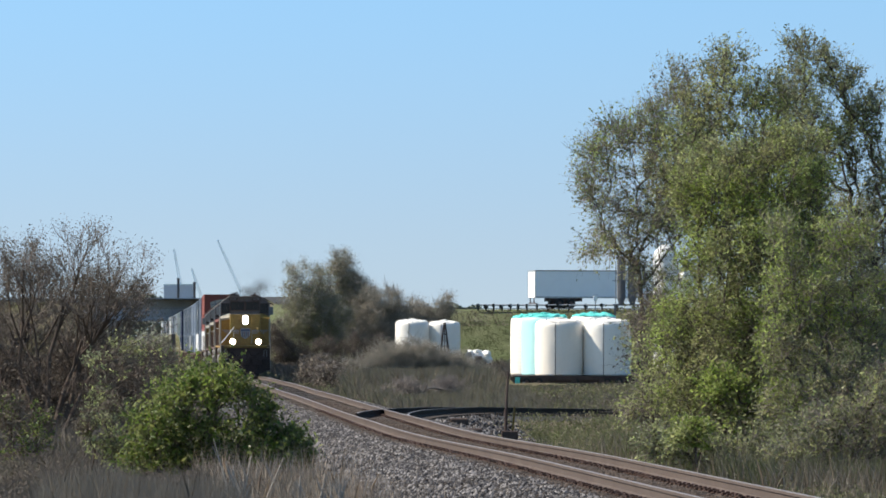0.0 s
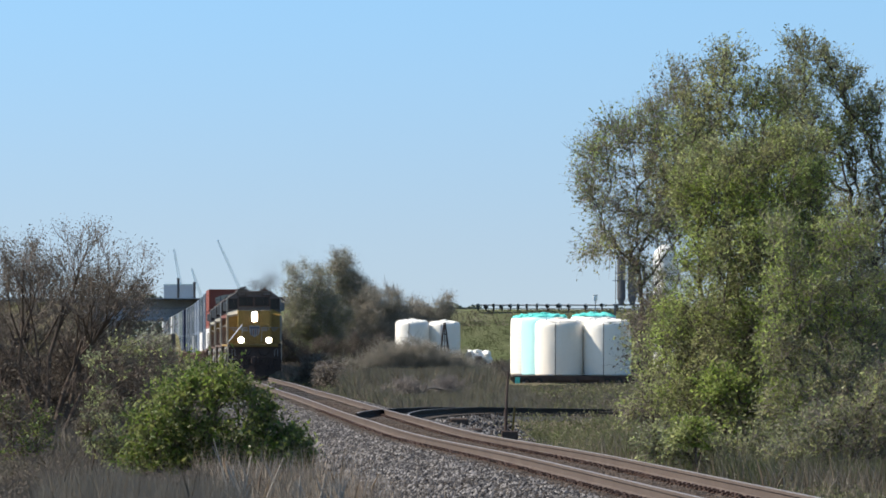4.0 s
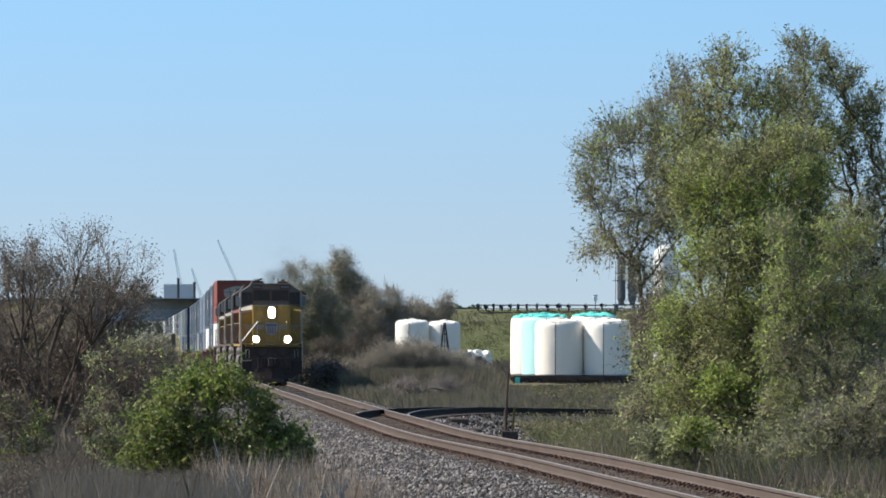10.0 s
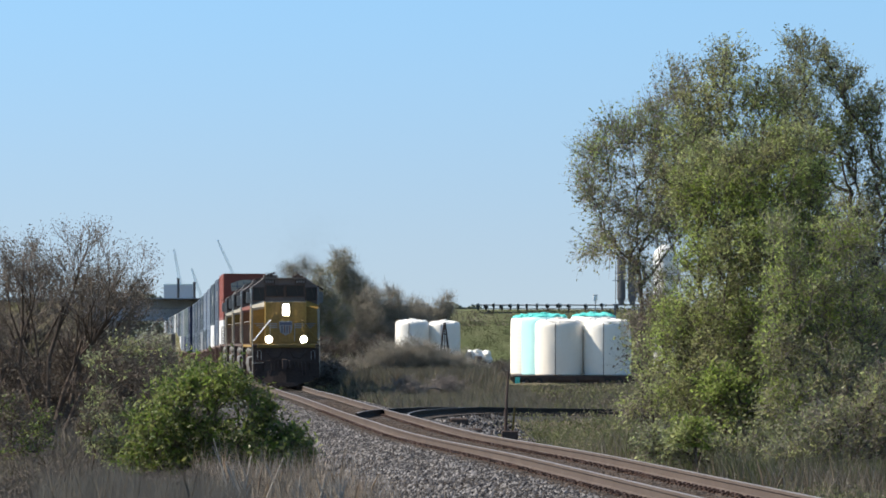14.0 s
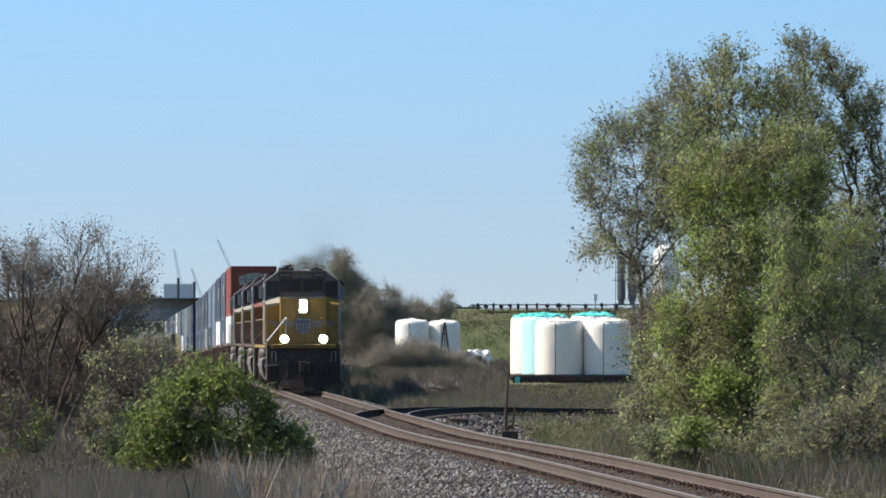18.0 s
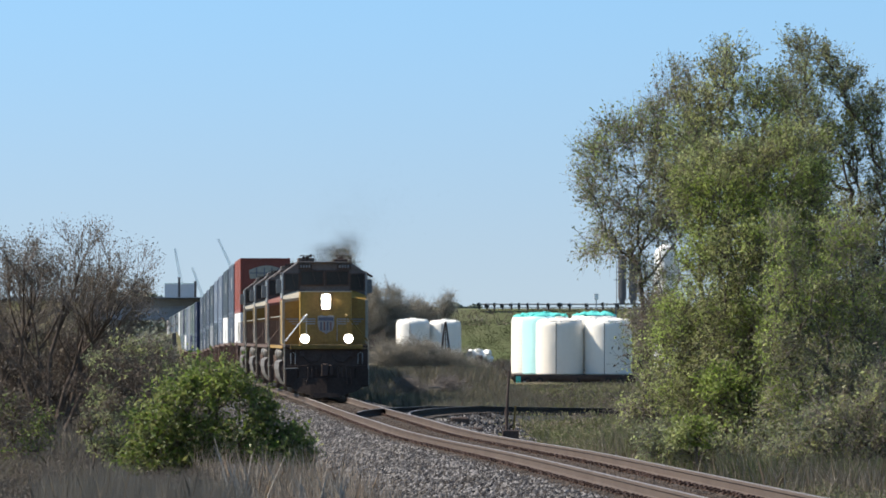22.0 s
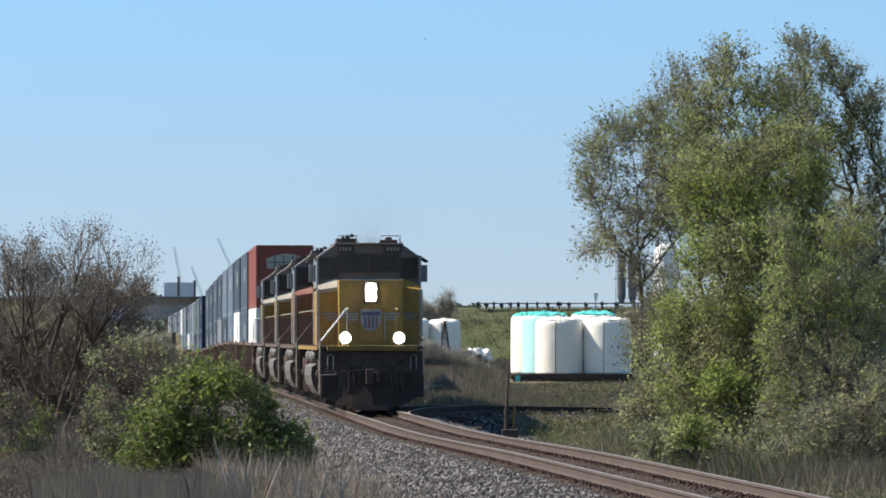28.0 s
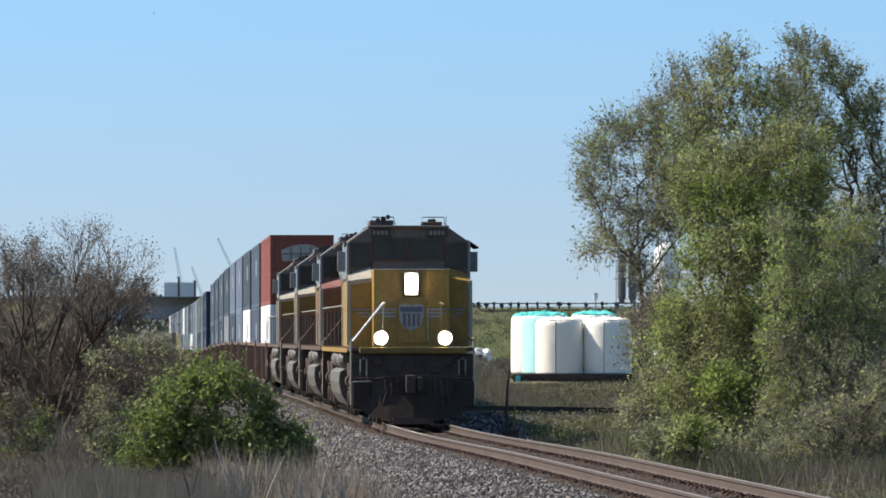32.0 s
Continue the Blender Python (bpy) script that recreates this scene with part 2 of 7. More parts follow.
M["leaf_green"] = island("green_leaf", stops((0.1892, 0.2086, 0.07228), (0.2839, 0.2953, 0.1231), (0.3796, 0.3876, 0.1892), (0.2839, 0.2747, 0.1436), (0.3568, 0.3238, 0.2018), (0.2314, 0.2531, 0.09405), (0.4412, 0.4207, 0.2759)), 0.6, 0.62, patches=(0.93, 1.08, 0.7))
M["leaf_pale"] = island("dusty_olive_leaf", stops((0.2485, 0.2918, 0.1108), (0.3602, 0.3967, 0.1619), (0.4332, 0.4594, 0.2212), (0.3488, 0.3602, 0.1847), (0.2485, 0.2918, 0.1026)), 0.6, 0.62, patches=(0.93, 1.08, 0.7))
M["leaf_dull"] = island("dull_grey_green_leaf", stops((0.1395, 0.1596, 0.08408), (0.2226, 0.2408, 0.1341), (0.2946, 0.3092, 0.1915), (0.1842, 0.2052, 0.1177)), 0.55, 0.48, patches=(0.95, 1.06, 0.75))
M["leaf_bush"] = island("broad_green_leaf", stops((0.07, 0.122, 0.022), (0.122, 0.178, 0.034), (0.19, 0.236, 0.062), (0.245, 0.256, 0.095), (0.085, 0.122, 0.03)), 0.45, 0.5, 0.4)
M["leaf_yellow"] = island("yellow_green_leaf", stops((0.16, 0.225, 0.042), (0.235, 0.31, 0.065), (0.31, 0.37, 0.105), (0.19, 0.22, 0.07)), 0.6, 0.55)
M["leaf_brown"] = island("dry_brown_leaf", stops((0.112, 0.0906, 0.0711), (0.174, 0.143, 0.111), (0.137, 0.121, 0.0948)), 0.8, 0.2)
# thicket leaves lightened and greyed to carry the distance haze
M["leaf_far"] = island("hazed_autumn_leaf", stops((0.225, 0.222, 0.14), (0.27, 0.262, 0.165), (0.235, 0.24, 0.145), (0.275, 0.28, 0.17)), 0.8, 0.45)
# far hedge leaves, paler still for the haze painted into them
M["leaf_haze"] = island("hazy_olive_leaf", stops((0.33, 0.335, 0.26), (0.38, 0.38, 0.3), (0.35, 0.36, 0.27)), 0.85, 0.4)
M["leaf_grey"] = island("grey_brown_twig_leaf", stops((0.22, 0.2, 0.168), (0.285, 0.258, 0.218), (0.21, 0.2, 0.155)), 0.9, 0.1)
M["straw"] = island("dry_straw", stops((0.23, 0.174, 0.131), (0.359, 0.279, 0.214), (0.488, 0.404, 0.32), (0.287, 0.24, 0.194), (0.173, 0.14, 0.111)), 0.9, 0.2)
M["brush"] = island("grey_brown_brush", stops((0.098, 0.081, 0.073), (0.137, 0.117, 0.104), (0.178, 0.152, 0.134), (0.1, 0.099, 0.066)), 0.9, 0.15)
M["weed"] = island("weed_green", stops((0.0951, 0.111, 0.0427), (0.14, 0.161, 0.0658), (0.177, 0.177, 0.0917), (0.221, 0.209, 0.125), (0.119, 0.136, 0.0593), (0.147, 0.136, 0.0853)), 0.85, 0.25)
M["rough_grass"] = island("rank_grey_brown_grass", stops((0.15, 0.125, 0.1), (0.21, 0.18, 0.145), (0.17, 0.165, 0.1), (0.25, 0.215, 0.175), (0.13, 0.14, 0.075)), 0.9, 0.3)
M["grey_grass"] = island("soft_grey_grass", stops((0.165, 0.146, 0.122), (0.2, 0.178, 0.15), (0.235, 0.208, 0.175), (0.165, 0.152, 0.115)), 0.9, 0.25)
# far brush greyed and paled, distance haze being put into its colour
M["brush_far"] = island("grey_green_brush", stops((0.13, 0.13, 0.1), (0.17, 0.17, 0.125), (0.2, 0.19, 0.15)), 0.9, 0.3)
M["dry_mix"] = island("dry_weed", stops((0.0935, 0.0728, 0.0541), (0.15, 0.123, 0.0901), (0.224, 0.182, 0.144), (0.355, 0.309, 0.252), (0.112, 0.0954, 0.0586)), 0.9, 0.2)
M["turf"] = island("embankment_grass", stops((0.092, 0.11, 0.049), (0.102, 0.117, 0.056), (0.118, 0.124, 0.065)), 0.9, 0.35)


# ---- mesh tools ----
def part(name, bm, material, parent=None, label="", smooth=False):
    """One mesh object from a bmesh, under a thing or a part."""
    me = bpy.data.meshes.new(name)
    bm.to_mesh(me)
    bm.free()
    me.materials.append(M[material])
    if smooth:
        me.polygons.foreach_set("use_smooth", [True] * len(me.polygons))
    ob = new(name, me)
    ob.parent = parent
    return tagged(ob, label)


def piece(name, me, parent, m=None):
    ob = new(name, me)
    ob.parent = parent
    if m is not None:
        ob.matrix_basis = m
    return ob


def thing(name, label, category, group="", kind="", m=None):
    ob = new(name)
    ob.empty_display_size = 0.3
    if m is not None:
        ob.matrix_basis = m
    return tagged(ob, label, category, group, kind)


def array_mesh(name, verts, faces, material):
    """A mesh from numpy arrays; faces all have the same number of corners."""
    me = bpy.data.meshes.new(name)
    verts, faces = np.asarray(verts, np.float32), np.asarray(faces, np.int32)
    n, k = faces.shape
    me.vertices.add(len(verts))
    me.vertices.foreach_set("co", verts.ravel())
    me.loops.add(n * k)
    me.loops.foreach_set("vertex_index", faces.ravel())
    me.polygons.add(n)
    me.polygons.foreach_set("loop_start", np.arange(0, n * k, k, dtype=np.int32))
    me.update(calc_edges=True)
    me.materials.append(M[material])
    return me


def box(bm, x0, x1, y0, y1, z0, z1, bevel=0.0):
    vs = [bm.verts.new((x, y, z)) for z in (z0, z1) for y in (y0, y1) for x in (x0, x1)]
    fs = [bm.faces.new([vs[i] for i in q]) for q in ((0, 2, 3, 1), (4, 5, 7, 6), (0, 1, 5, 4), (2, 6, 7, 3), (0, 4, 6, 2), (1, 3, 7, 5))]
    if bevel:
        es = list({e for f in fs for e in f.edges})
        bmesh.ops.bevel(bm, geom=es, offset=bevel, segments=2, affect="EDGES", profile=0.5)
    return bm


def boxes(*items, bevel=0.0):
    bm = bmesh.new()
    for it in items:
        box(bm, *it, bevel=bevel)
    return bm


def tube(bm, points, r, sides=8, caps=True):
    """A round bar along points; r is one radius or one for each point."""
    rs = r if isinstance(r, (list, tuple)) else [r] * len(points)
    pts = [Vector(p) for p in points]
    rings = []
    for i, p in enumerate(pts):
        d = (pts[min(i + 1, len(pts) - 1)] - pts[max(i - 1, 0)]).normalized()
        u = d.orthogonal().normalized() if abs(d.z) > 0.9 else d.cross(Vector((0, 0, 1))).normalized()
        w = d.cross(u)
        rings.append([bm.verts.new(p + rs[i] * (math.cos(a) * u + math.sin(a) * w)) for a in [2 * math.pi * k / sides for k in range(sides)]])
    for a, b in zip(rings, rings[1:]):
        for k in range(sides):
            bm.faces.new((a[k], a[(k + 1) % sides], b[(k + 1) % sides], b[k]))
    if caps:
        bm.faces.new(rings[0][::-1])
        bm.faces.new(rings[-1])
    return bm


def tubes(*items, sides=8):
    bm = bmesh.new()
    for pts, r in items:
        tube(bm, pts, r, sides)
    return bm


def extrude(profile, axis, a, b, bevel=0.0):
    """A prism: profile points lie in the two other axes, in x, y, z order."""
    bm = bmesh.new()
    at = {"x": lambda p, q: (q, *p), "y": lambda p, q: (p[0], q, p[1]), "z": lambda p, q: (*p, q)}[axis]
    A, B = [bm.verts.new(at(p, a)) for p in profile], [bm.verts.new(at(p, b)) for p in profile]
    n = len(profile)
    bm.faces.new(A)
    bm.faces.new(B[::-1])
    for i in range(n):
        bm.faces.new((A[i], B[i], B[(i + 1) % n], A[(i + 1) % n]))
    bmesh.ops.recalc_face_normals(bm, faces=bm.faces)
    if bevel:
        bmesh.ops.bevel(bm, geom=list(bm.edges), offset=bevel, segments=2, affect="EDGES", profile=0.5)
    return bm


def lathe(profile, sides=32):
    """Turns (radius, z) points round the z axis."""
    bm = bmesh.new()
    rings = [[bm.verts.new((r * math.cos(a), r * math.sin(a), z)) for a in [2 * math.pi * k / sides for k in range(sides)]] for r, z in profile]
    for a, b in zip(rings, rings[1:]):
        for k in range(sides):
            bm.faces.new((a[k], a[(k + 1) % sides], b[(k + 1) % sides], b[k]))
    bm.faces.new(rings[0][::-1])
    bm.faces.new(rings[-1])
    return bm


# ---- lie of the land ----
SLOPE = 0.0563
SAG = 0.13                       # the line sinks a little past the camera's end of the curve


def track_x(y):
    """The middle of the main track."""
    x = -0.75 - SLOPE * (y - 136.7)
    return x + 0.97 * (max(0.0, 140 - y) / 70) ** 1.7


def dip(y):
    """The line falls gently beyond the curve, for arrays."""
    y = np.asarray(y, float)
    f = np.clip((y - 280) / 230, 0, 1)
    g = np.clip((y - 92) / 44, 0, 1)
    return -1.05 * f * f * (3 - 2 * f) - SAG * g * g * (3 - 2 * g)


def track_z(y):
    return float(dip(y))


SPUR_R, SPUR_Y = 98.0, 151.5


def spur(s):
    """The middle of the branch track, s metres past its points; it turns off to the right and falls."""
    a = s / SPUR_R
    h = -SLOPE
    x = track_x(SPUR_Y) + SPUR_R * (1 - math.cos(a)) + h * SPUR_R * math.sin(a)
    y = SPUR_Y + SPUR_R * math.sin(a)
    f = min(1.0, max(0.0, (s - 13) / 16))
    return Vector((x, y, -SAG - 0.05 * f * f * (3 - 2 * f) - 0.016 * max(0, s - 26)))


SPUR_PTS = np.array([spur(s)[:] for s in range(0, 120, 2)])
ROAD = [(900, 603, 5.3), (300, 603, 5.3), (60, 603, 5.3), (0, 605, 5.3), (-8, 618, 5.5), (-14, 660, 6.2), (-17, 720, 7.2), (-20, 790, 8.0),
        (-28, 838, 8.0), (-45, 850, 8.0), (-120, 850, 8.0), (-900, 850, 7.5)]


def ground_z(x, y):
    """Height of the ground, for arrays."""
    x, y = np.asarray(x, float), np.asarray(y, float)
    z = -0.88 + 0.12 * np.sin(x * 0.31 + 1) * np.sin(y * 0.07) + 0.07 * np.sin(x * 0.9 + y * 0.23)
    z = z + np.clip((y - 330) / 250, 0, 1) * 0.5 - np.clip((y - 420) / 300, 0, 1) * 0.6
    z = z - 0.16 * np.clip((x - 1.5) / 3, 0, 1) * np.clip((y - 325) / 20, 0, 1) * np.clip((385 - y) / 10, 0, 1)
    z = z + 0.25 * np.clip((-x - 4.5) / 8, 0, 1) * np.clip((140 - y) / 40, 0, 1)
    tx = -0.75 - SLOPE * (y - 136.7) + 0.97 * (np.clip(140 - y, 0, None) / 70) ** 1.7
    tz = dip(y)
    d = np.abs(x - tx)
    bed = tz - 0.3 - np.clip((d - 1.7) / 2.3, 0, 1) * 0.7
    z = np.where(d < 4.0, np.maximum(bed, np.minimum(z, tz - 0.36)), z)
    if np.any((y > 140) & (y < 280)):
        near = (y > 140) & (y < 280) & (x > -10) & (x < 90)
        if near.any():
            p = np.stack([x[near], y[near]], -1)
            dd = np.linalg.norm(p[:, None, :] - SPUR_PTS[None, :, :2], axis=2)
            k = dd.argmin(1)
            dm = dd[np.arange(len(k)), k]
            sb = SPUR_PTS[k, 2] - 0.31 - np.clip((dm - 1.7) / 2.0, 0, 1) * 0.6
            z[near] = np.where(dm < 3.2, np.maximum(sb, z[near]), z[near])
    e = np.full(z.shape, -50.0)
    for (xa, ya, za), (xb, yb, zb) in zip(ROAD, ROAD[1:]):
        L2 = (xb - xa) ** 2 + (yb - ya) ** 2
        t = np.clip(((x - xa) * (xb - xa) + (y - ya) * (yb - ya)) / L2, 0, 1)
        dist = np.hypot(x - xa - t * (xb - xa), y - ya - t * (yb - ya))
        e = np.maximum(e, za + t * (zb - za) - 0.12 - np.clip(dist - 7.5, 0, None) / 2.6)
    cut = np.clip((d - 9) / 6, 0, 1)
    e = np.where(y > 700, -50 + (e + 50) * (cut > 0) - (1 - cut) * 8 * (cut > 0), e)
    return np.maximum(z, e)


def gz(x, y):
    return float(ground_z(np.array([float(x)]), np.array([float(y)]))[0])


def ground():
    ys = np.concatenate([np.arange(-150, 50, 10), np.arange(50, 360, 1.0), np.arange(360, 560, 4), np.arange(560, 640, 1.5), np.arange(640, 920, 5),
                         np.arange(920, 1500, 40), np.arange(1500, 4900, 200)])
    xs = np.concatenate([np.arange(-2000, -100, 100), np.arange(-100, -24, 4), np.arange(-24, 24, 0.4), np.arange(24, 100, 4), np.arange(100, 2001, 100)])
    X, Y = np.meshgrid(xs, ys)
    Z = ground_z(X.ravel(), Y.ravel())
    v = np.stack([X.ravel(), Y.ravel(), Z], -1)
    n, k = len(xs), len(ys)
    i = (np.arange(k - 1)[:, None] * n + np.arange(n - 1)[None]).ravel()
    ob = new("ground", array_mesh("ground", v, np.stack([i, i + 1, i + n + 1, i + n], -1), "soil"))
    ob.data.materials.append(M["turf_soil"])
    cx, cy = (X[:-1, :-1] + X[1:, 1:]).ravel() / 2, (Y[:-1, :-1] + Y[1:, 1:]).ravel() / 2
    ob.data.polygons.foreach_set("material_index", ((cy > 572) & (cx > -20)).astype(np.int32))
    tagged(ob, "dry weedy field soil with patches of green grass", "ground", kind="structure")


ground()


# ---- track ----
RAIL_PROFILE = [(-0.075, -0.18), (0.075, -0.18), (0.075, -0.165), (0.014, -0.14), (0.018, -0.05), (0.036, -0.04), (0.036, -0.004), (0.028, 0.0),
                (-0.028, 0.0), (-0.036, -0.004), (-0.036, -0.04), (-0.018, -0.05), (-0.014, -0.14), (-0.075, -0.165)]


def rail_along(name, pts, parent, label="", side="rail_side", head="rail_head"):
    """A rail section swept along points; the worn head is a part of its own."""
    pts = [Vector(p) for p in pts]

    def sweep(profile):
        bm = bmesh.new()
        rings = []
        for i, p in enumerate(pts):
            d = pts[min(i + 1, len(pts) - 1)] - pts[max(i - 1, 0)]
            u = Vector((d.y, -d.x, 0)).normalized()
            rings.append([bm.verts.new(p + u * a + Vector((0, 0, b))) for a, b in profile])
        n = len(profile)
        for a, b in zip(rings, rings[1:]):
            for k in range(n):
                bm.faces.new((a[k], b[k], b[(k + 1) % n], a[(k + 1) % n]))
        bm.faces.new(rings[0])
        bm.faces.new(rings[-1][::-1])
        bmesh.ops.recalc_face_normals(bm, faces=bm.faces)
        return bm
    r = part(name, sweep(RAIL_PROFILE), side, parent, label)
    part("running_surface", sweep([(-0.03, -0.002), (0.03, -0.002), (0.028, 0.003), (-0.028, 0.003)]), head, r)
    return r


def tie_mesh(length=2.6):
    bm = boxes((-length / 2, length / 2, -0.115, 0.115, -0.18, 0.0), bevel=0.012)
    me = bpy.data.meshes.new("tie")
    bm.to_mesh(me)
    bm.free()
    me.materials.append(M["tie"])
    return me


def plate_mesh():
    bm = boxes((-0.19, 0.19, -0.1, 0.1, 0, 0.014), (-0.14, -0.1, -0.06, -0.03, 0.014, 0.045), (0.1, 0.14, 0.03, 0.06, 0.014, 0.045))
    me = bpy.data.meshes.new("tie_plate")
    bm.to_mesh(me)
    bm.free()
    me.materials.append(M["plate"])
    return me


def main_track():
    tr = thing("railway_track", "rusty steel rails on dark timber ties in grey ballast", "railway track", kind="structure")
    ys = list(np.arange(40, 300, 2.0)) + list(np.arange(300, 1200, 10.0))
    for off in (-0.7525, 0.7525):
        wob = random.random() * 6
        rail_along("rail", [(track_x(y) + off + 0.01 * math.sin(y * 0.16 + wob), y, track_z(y) + 0.012 * math.sin(y * 0.11 + wob)) for y in ys], tr)
    return tr


def spur_track():
    tr = thing("branch_track", "rusty branch rails curving away on worn ties", "railway track", kind="structure")
    for off in (-0.7525, 0.7525):
        pts = []
        for s in np.arange(2 if off > 0 else 7, 118, 1.5):
            p, q = spur(s), spur(s + 0.1)
            u = Vector((q.y - p.y, p.x - q.x, 0)).normalized()
            pts.append(p + u * off)
        rail_along("rail", pts, tr, side="spur_rail", head="rail_head")
    return tr


MAIN, SPUR = main_track(), spur_track()


BED_X = (-4.3, -3.6, -2.7, -1.75, -1.3, -0.95, -0.75, -0.55, 0, 0.55, 0.75, 0.95, 1.3, 1.75, 2.7, 3.5)
BED_Z = (-1.05, -0.8, -0.5, -0.25, -0.225, -0.235, -0.25, -0.235, -0.22, -0.235, -0.25, -0.235, -0.22, -0.24, -0.52, -0.85)


def ballast_bed():
    """The gravel bank below both tracks."""
    ys = np.concatenate([np.arange(40, 300, 1.0), np.arange(300, 1200, 10.0)])
    prof = list(zip(BED_X, BED_Z))
    v, n = [], len(prof)
    for y in ys:
        for a, b in prof:
            v.append((track_x(y) + a, y, track_z(y) + b + 0.03 * noise.noise((a * 1.5, y * 0.7, 3))))
    i = (np.arange(len(ys) - 1)[:, None] * n + np.arange(n - 1)[None]).ravel()
    ob = new("ballast_bed", array_mesh("ballast_bed", v, np.stack([i, i + 1, i + n + 1, i + n], -1), "gravel"))
    tagged(ob, "bank of crushed grey stone ballast below the rails", "ballast", kind="structure")
    ob.data.materials.append(M["gravel_rust_shade"])
    lane = np.tile((np.arange(n - 1) >= 3) & (np.arange(n - 1) <= 12), len(ys) - 1).astype(np.int32)
    ob.data.polygons.foreach_set("material_index", lane)
    prof = [(-2.6, -0.66), (-1.7, -0.28), (0, -0.26), (1.7, -0.28), (2.6, -0.66)]
    v, n = [], len(prof)
    ss = np.arange(16, 118, 1.0)
    for s in ss:
        p, q = spur(s), spur(s + 0.1)
        u = Vector((q.y - p.y, p.x - q.x, 0)).normalized()
        for a, b in prof:
            w = p + u * a
            v.append((w.x, w.y, w.z + b + 0.03 * noise.noise((a * 1.5, s * 0.7, 8))))
    i = (np.arange(len(ss) - 1)[:, None] * n + np.arange(n - 1)[None]).ravel()
    ob = new("branch_ballast_bed", array_mesh("branch_ballast_bed", v, np.stack([i, i + 1, i + n + 1, i + n], -1), "gravel"))
    tagged(ob, "thin gravel bed below the branch track", "ballast", kind="structure")


ballast_bed()


# ---- rolling stock ----
def disc(bm, c, r, depth, axis="y", sides=20):
    d = {"x": Vector((1, 0, 0)), "y": Vector((0, 1, 0)), "z": Vector((0, 0, 1))}[axis] * depth / 2
    return tube(bm, [Vector(c) - d, Vector(c) + d], r, sides)


def wheelset(parent, y, r=0.53):
    ws = part("wheelset", tubes(([(-0.9, 0, 0), (0.9, 0, 0)], 0.1)), "wheel", parent)
    ws.location = (0, y, r)
    for sx in (-1, 1):
        bm = bmesh.new()
        tube(bm, [(sx * 0.7, 0, 0), (sx * 0.72, 0, 0), (sx * 0.83, 0, 0)], [r + 0.025, r, r - 0.008], 28)
        for k in range(6):
            a = k * math.pi / 3
            disc(bm, (sx * 0.84, 0.3 * math.cos(a), 0.3 * math.sin(a)), 0.06, 0.03, "x", 8)
        part("wheel", bm, "wheel", ws, smooth=False)
    return ws


def bogie_frame(root, yc):
    """Cast side frames of a three-axle truck, with its springs and boxes."""
    for sx in (-1, 1):
        prof = [(-2.45, 0.62), (-2.3, 0.95), (-1.2, 0.98), (-0.9, 1.18), (0.9, 1.18), (1.2, 0.98), (2.3, 0.95), (2.45, 0.62), (2.2, 0.42), (1.95, 0.42), (1.8, 0.7),
                (1.2, 0.74), (0.45, 0.62), (0.3, 0.42), (-0.3, 0.42), (-0.45, 0.62), (-1.2, 0.74), (-1.8, 0.7), (-1.95, 0.42), (-2.2, 0.42)]
        fr = part("truck_side_frame", extrude([(a + yc, b) for a, b in prof], "x", sx * 1.08, sx * 1.26), "soot_and_shade", root, "dirty dark cast truck frame")
        for dy in (-2.05, 0, 2.05):
            bm = bmesh.new()
            disc(bm, (sx * 1.29, yc + dy, 0.53), 0.19, 0.16, "x", 14)
            box(bm, min(sx * 1.1, sx * 1.34), max(sx * 1.1, sx * 1.34), yc + dy - 0.22, yc + dy + 0.22, 0.34, 0.72)
            part("axle_box", bm, "soot_and_shade", fr)
        for dy in (-1.15, 1.15):
            part("brake_cylinder", tubes(([(sx * 1.33, yc + dy - 0.3, 0.95), (sx * 1.33, yc + dy + 0.3, 0.95)], 0.14), sides=12), "soot_and_shade", fr, smooth=False)
            part("damper", tubes(([(sx * 1.33, yc + dy, 0.75), (sx * 1.36, yc + dy + 0.25, 1.35)], 0.06)), "soot_and_shade", fr)


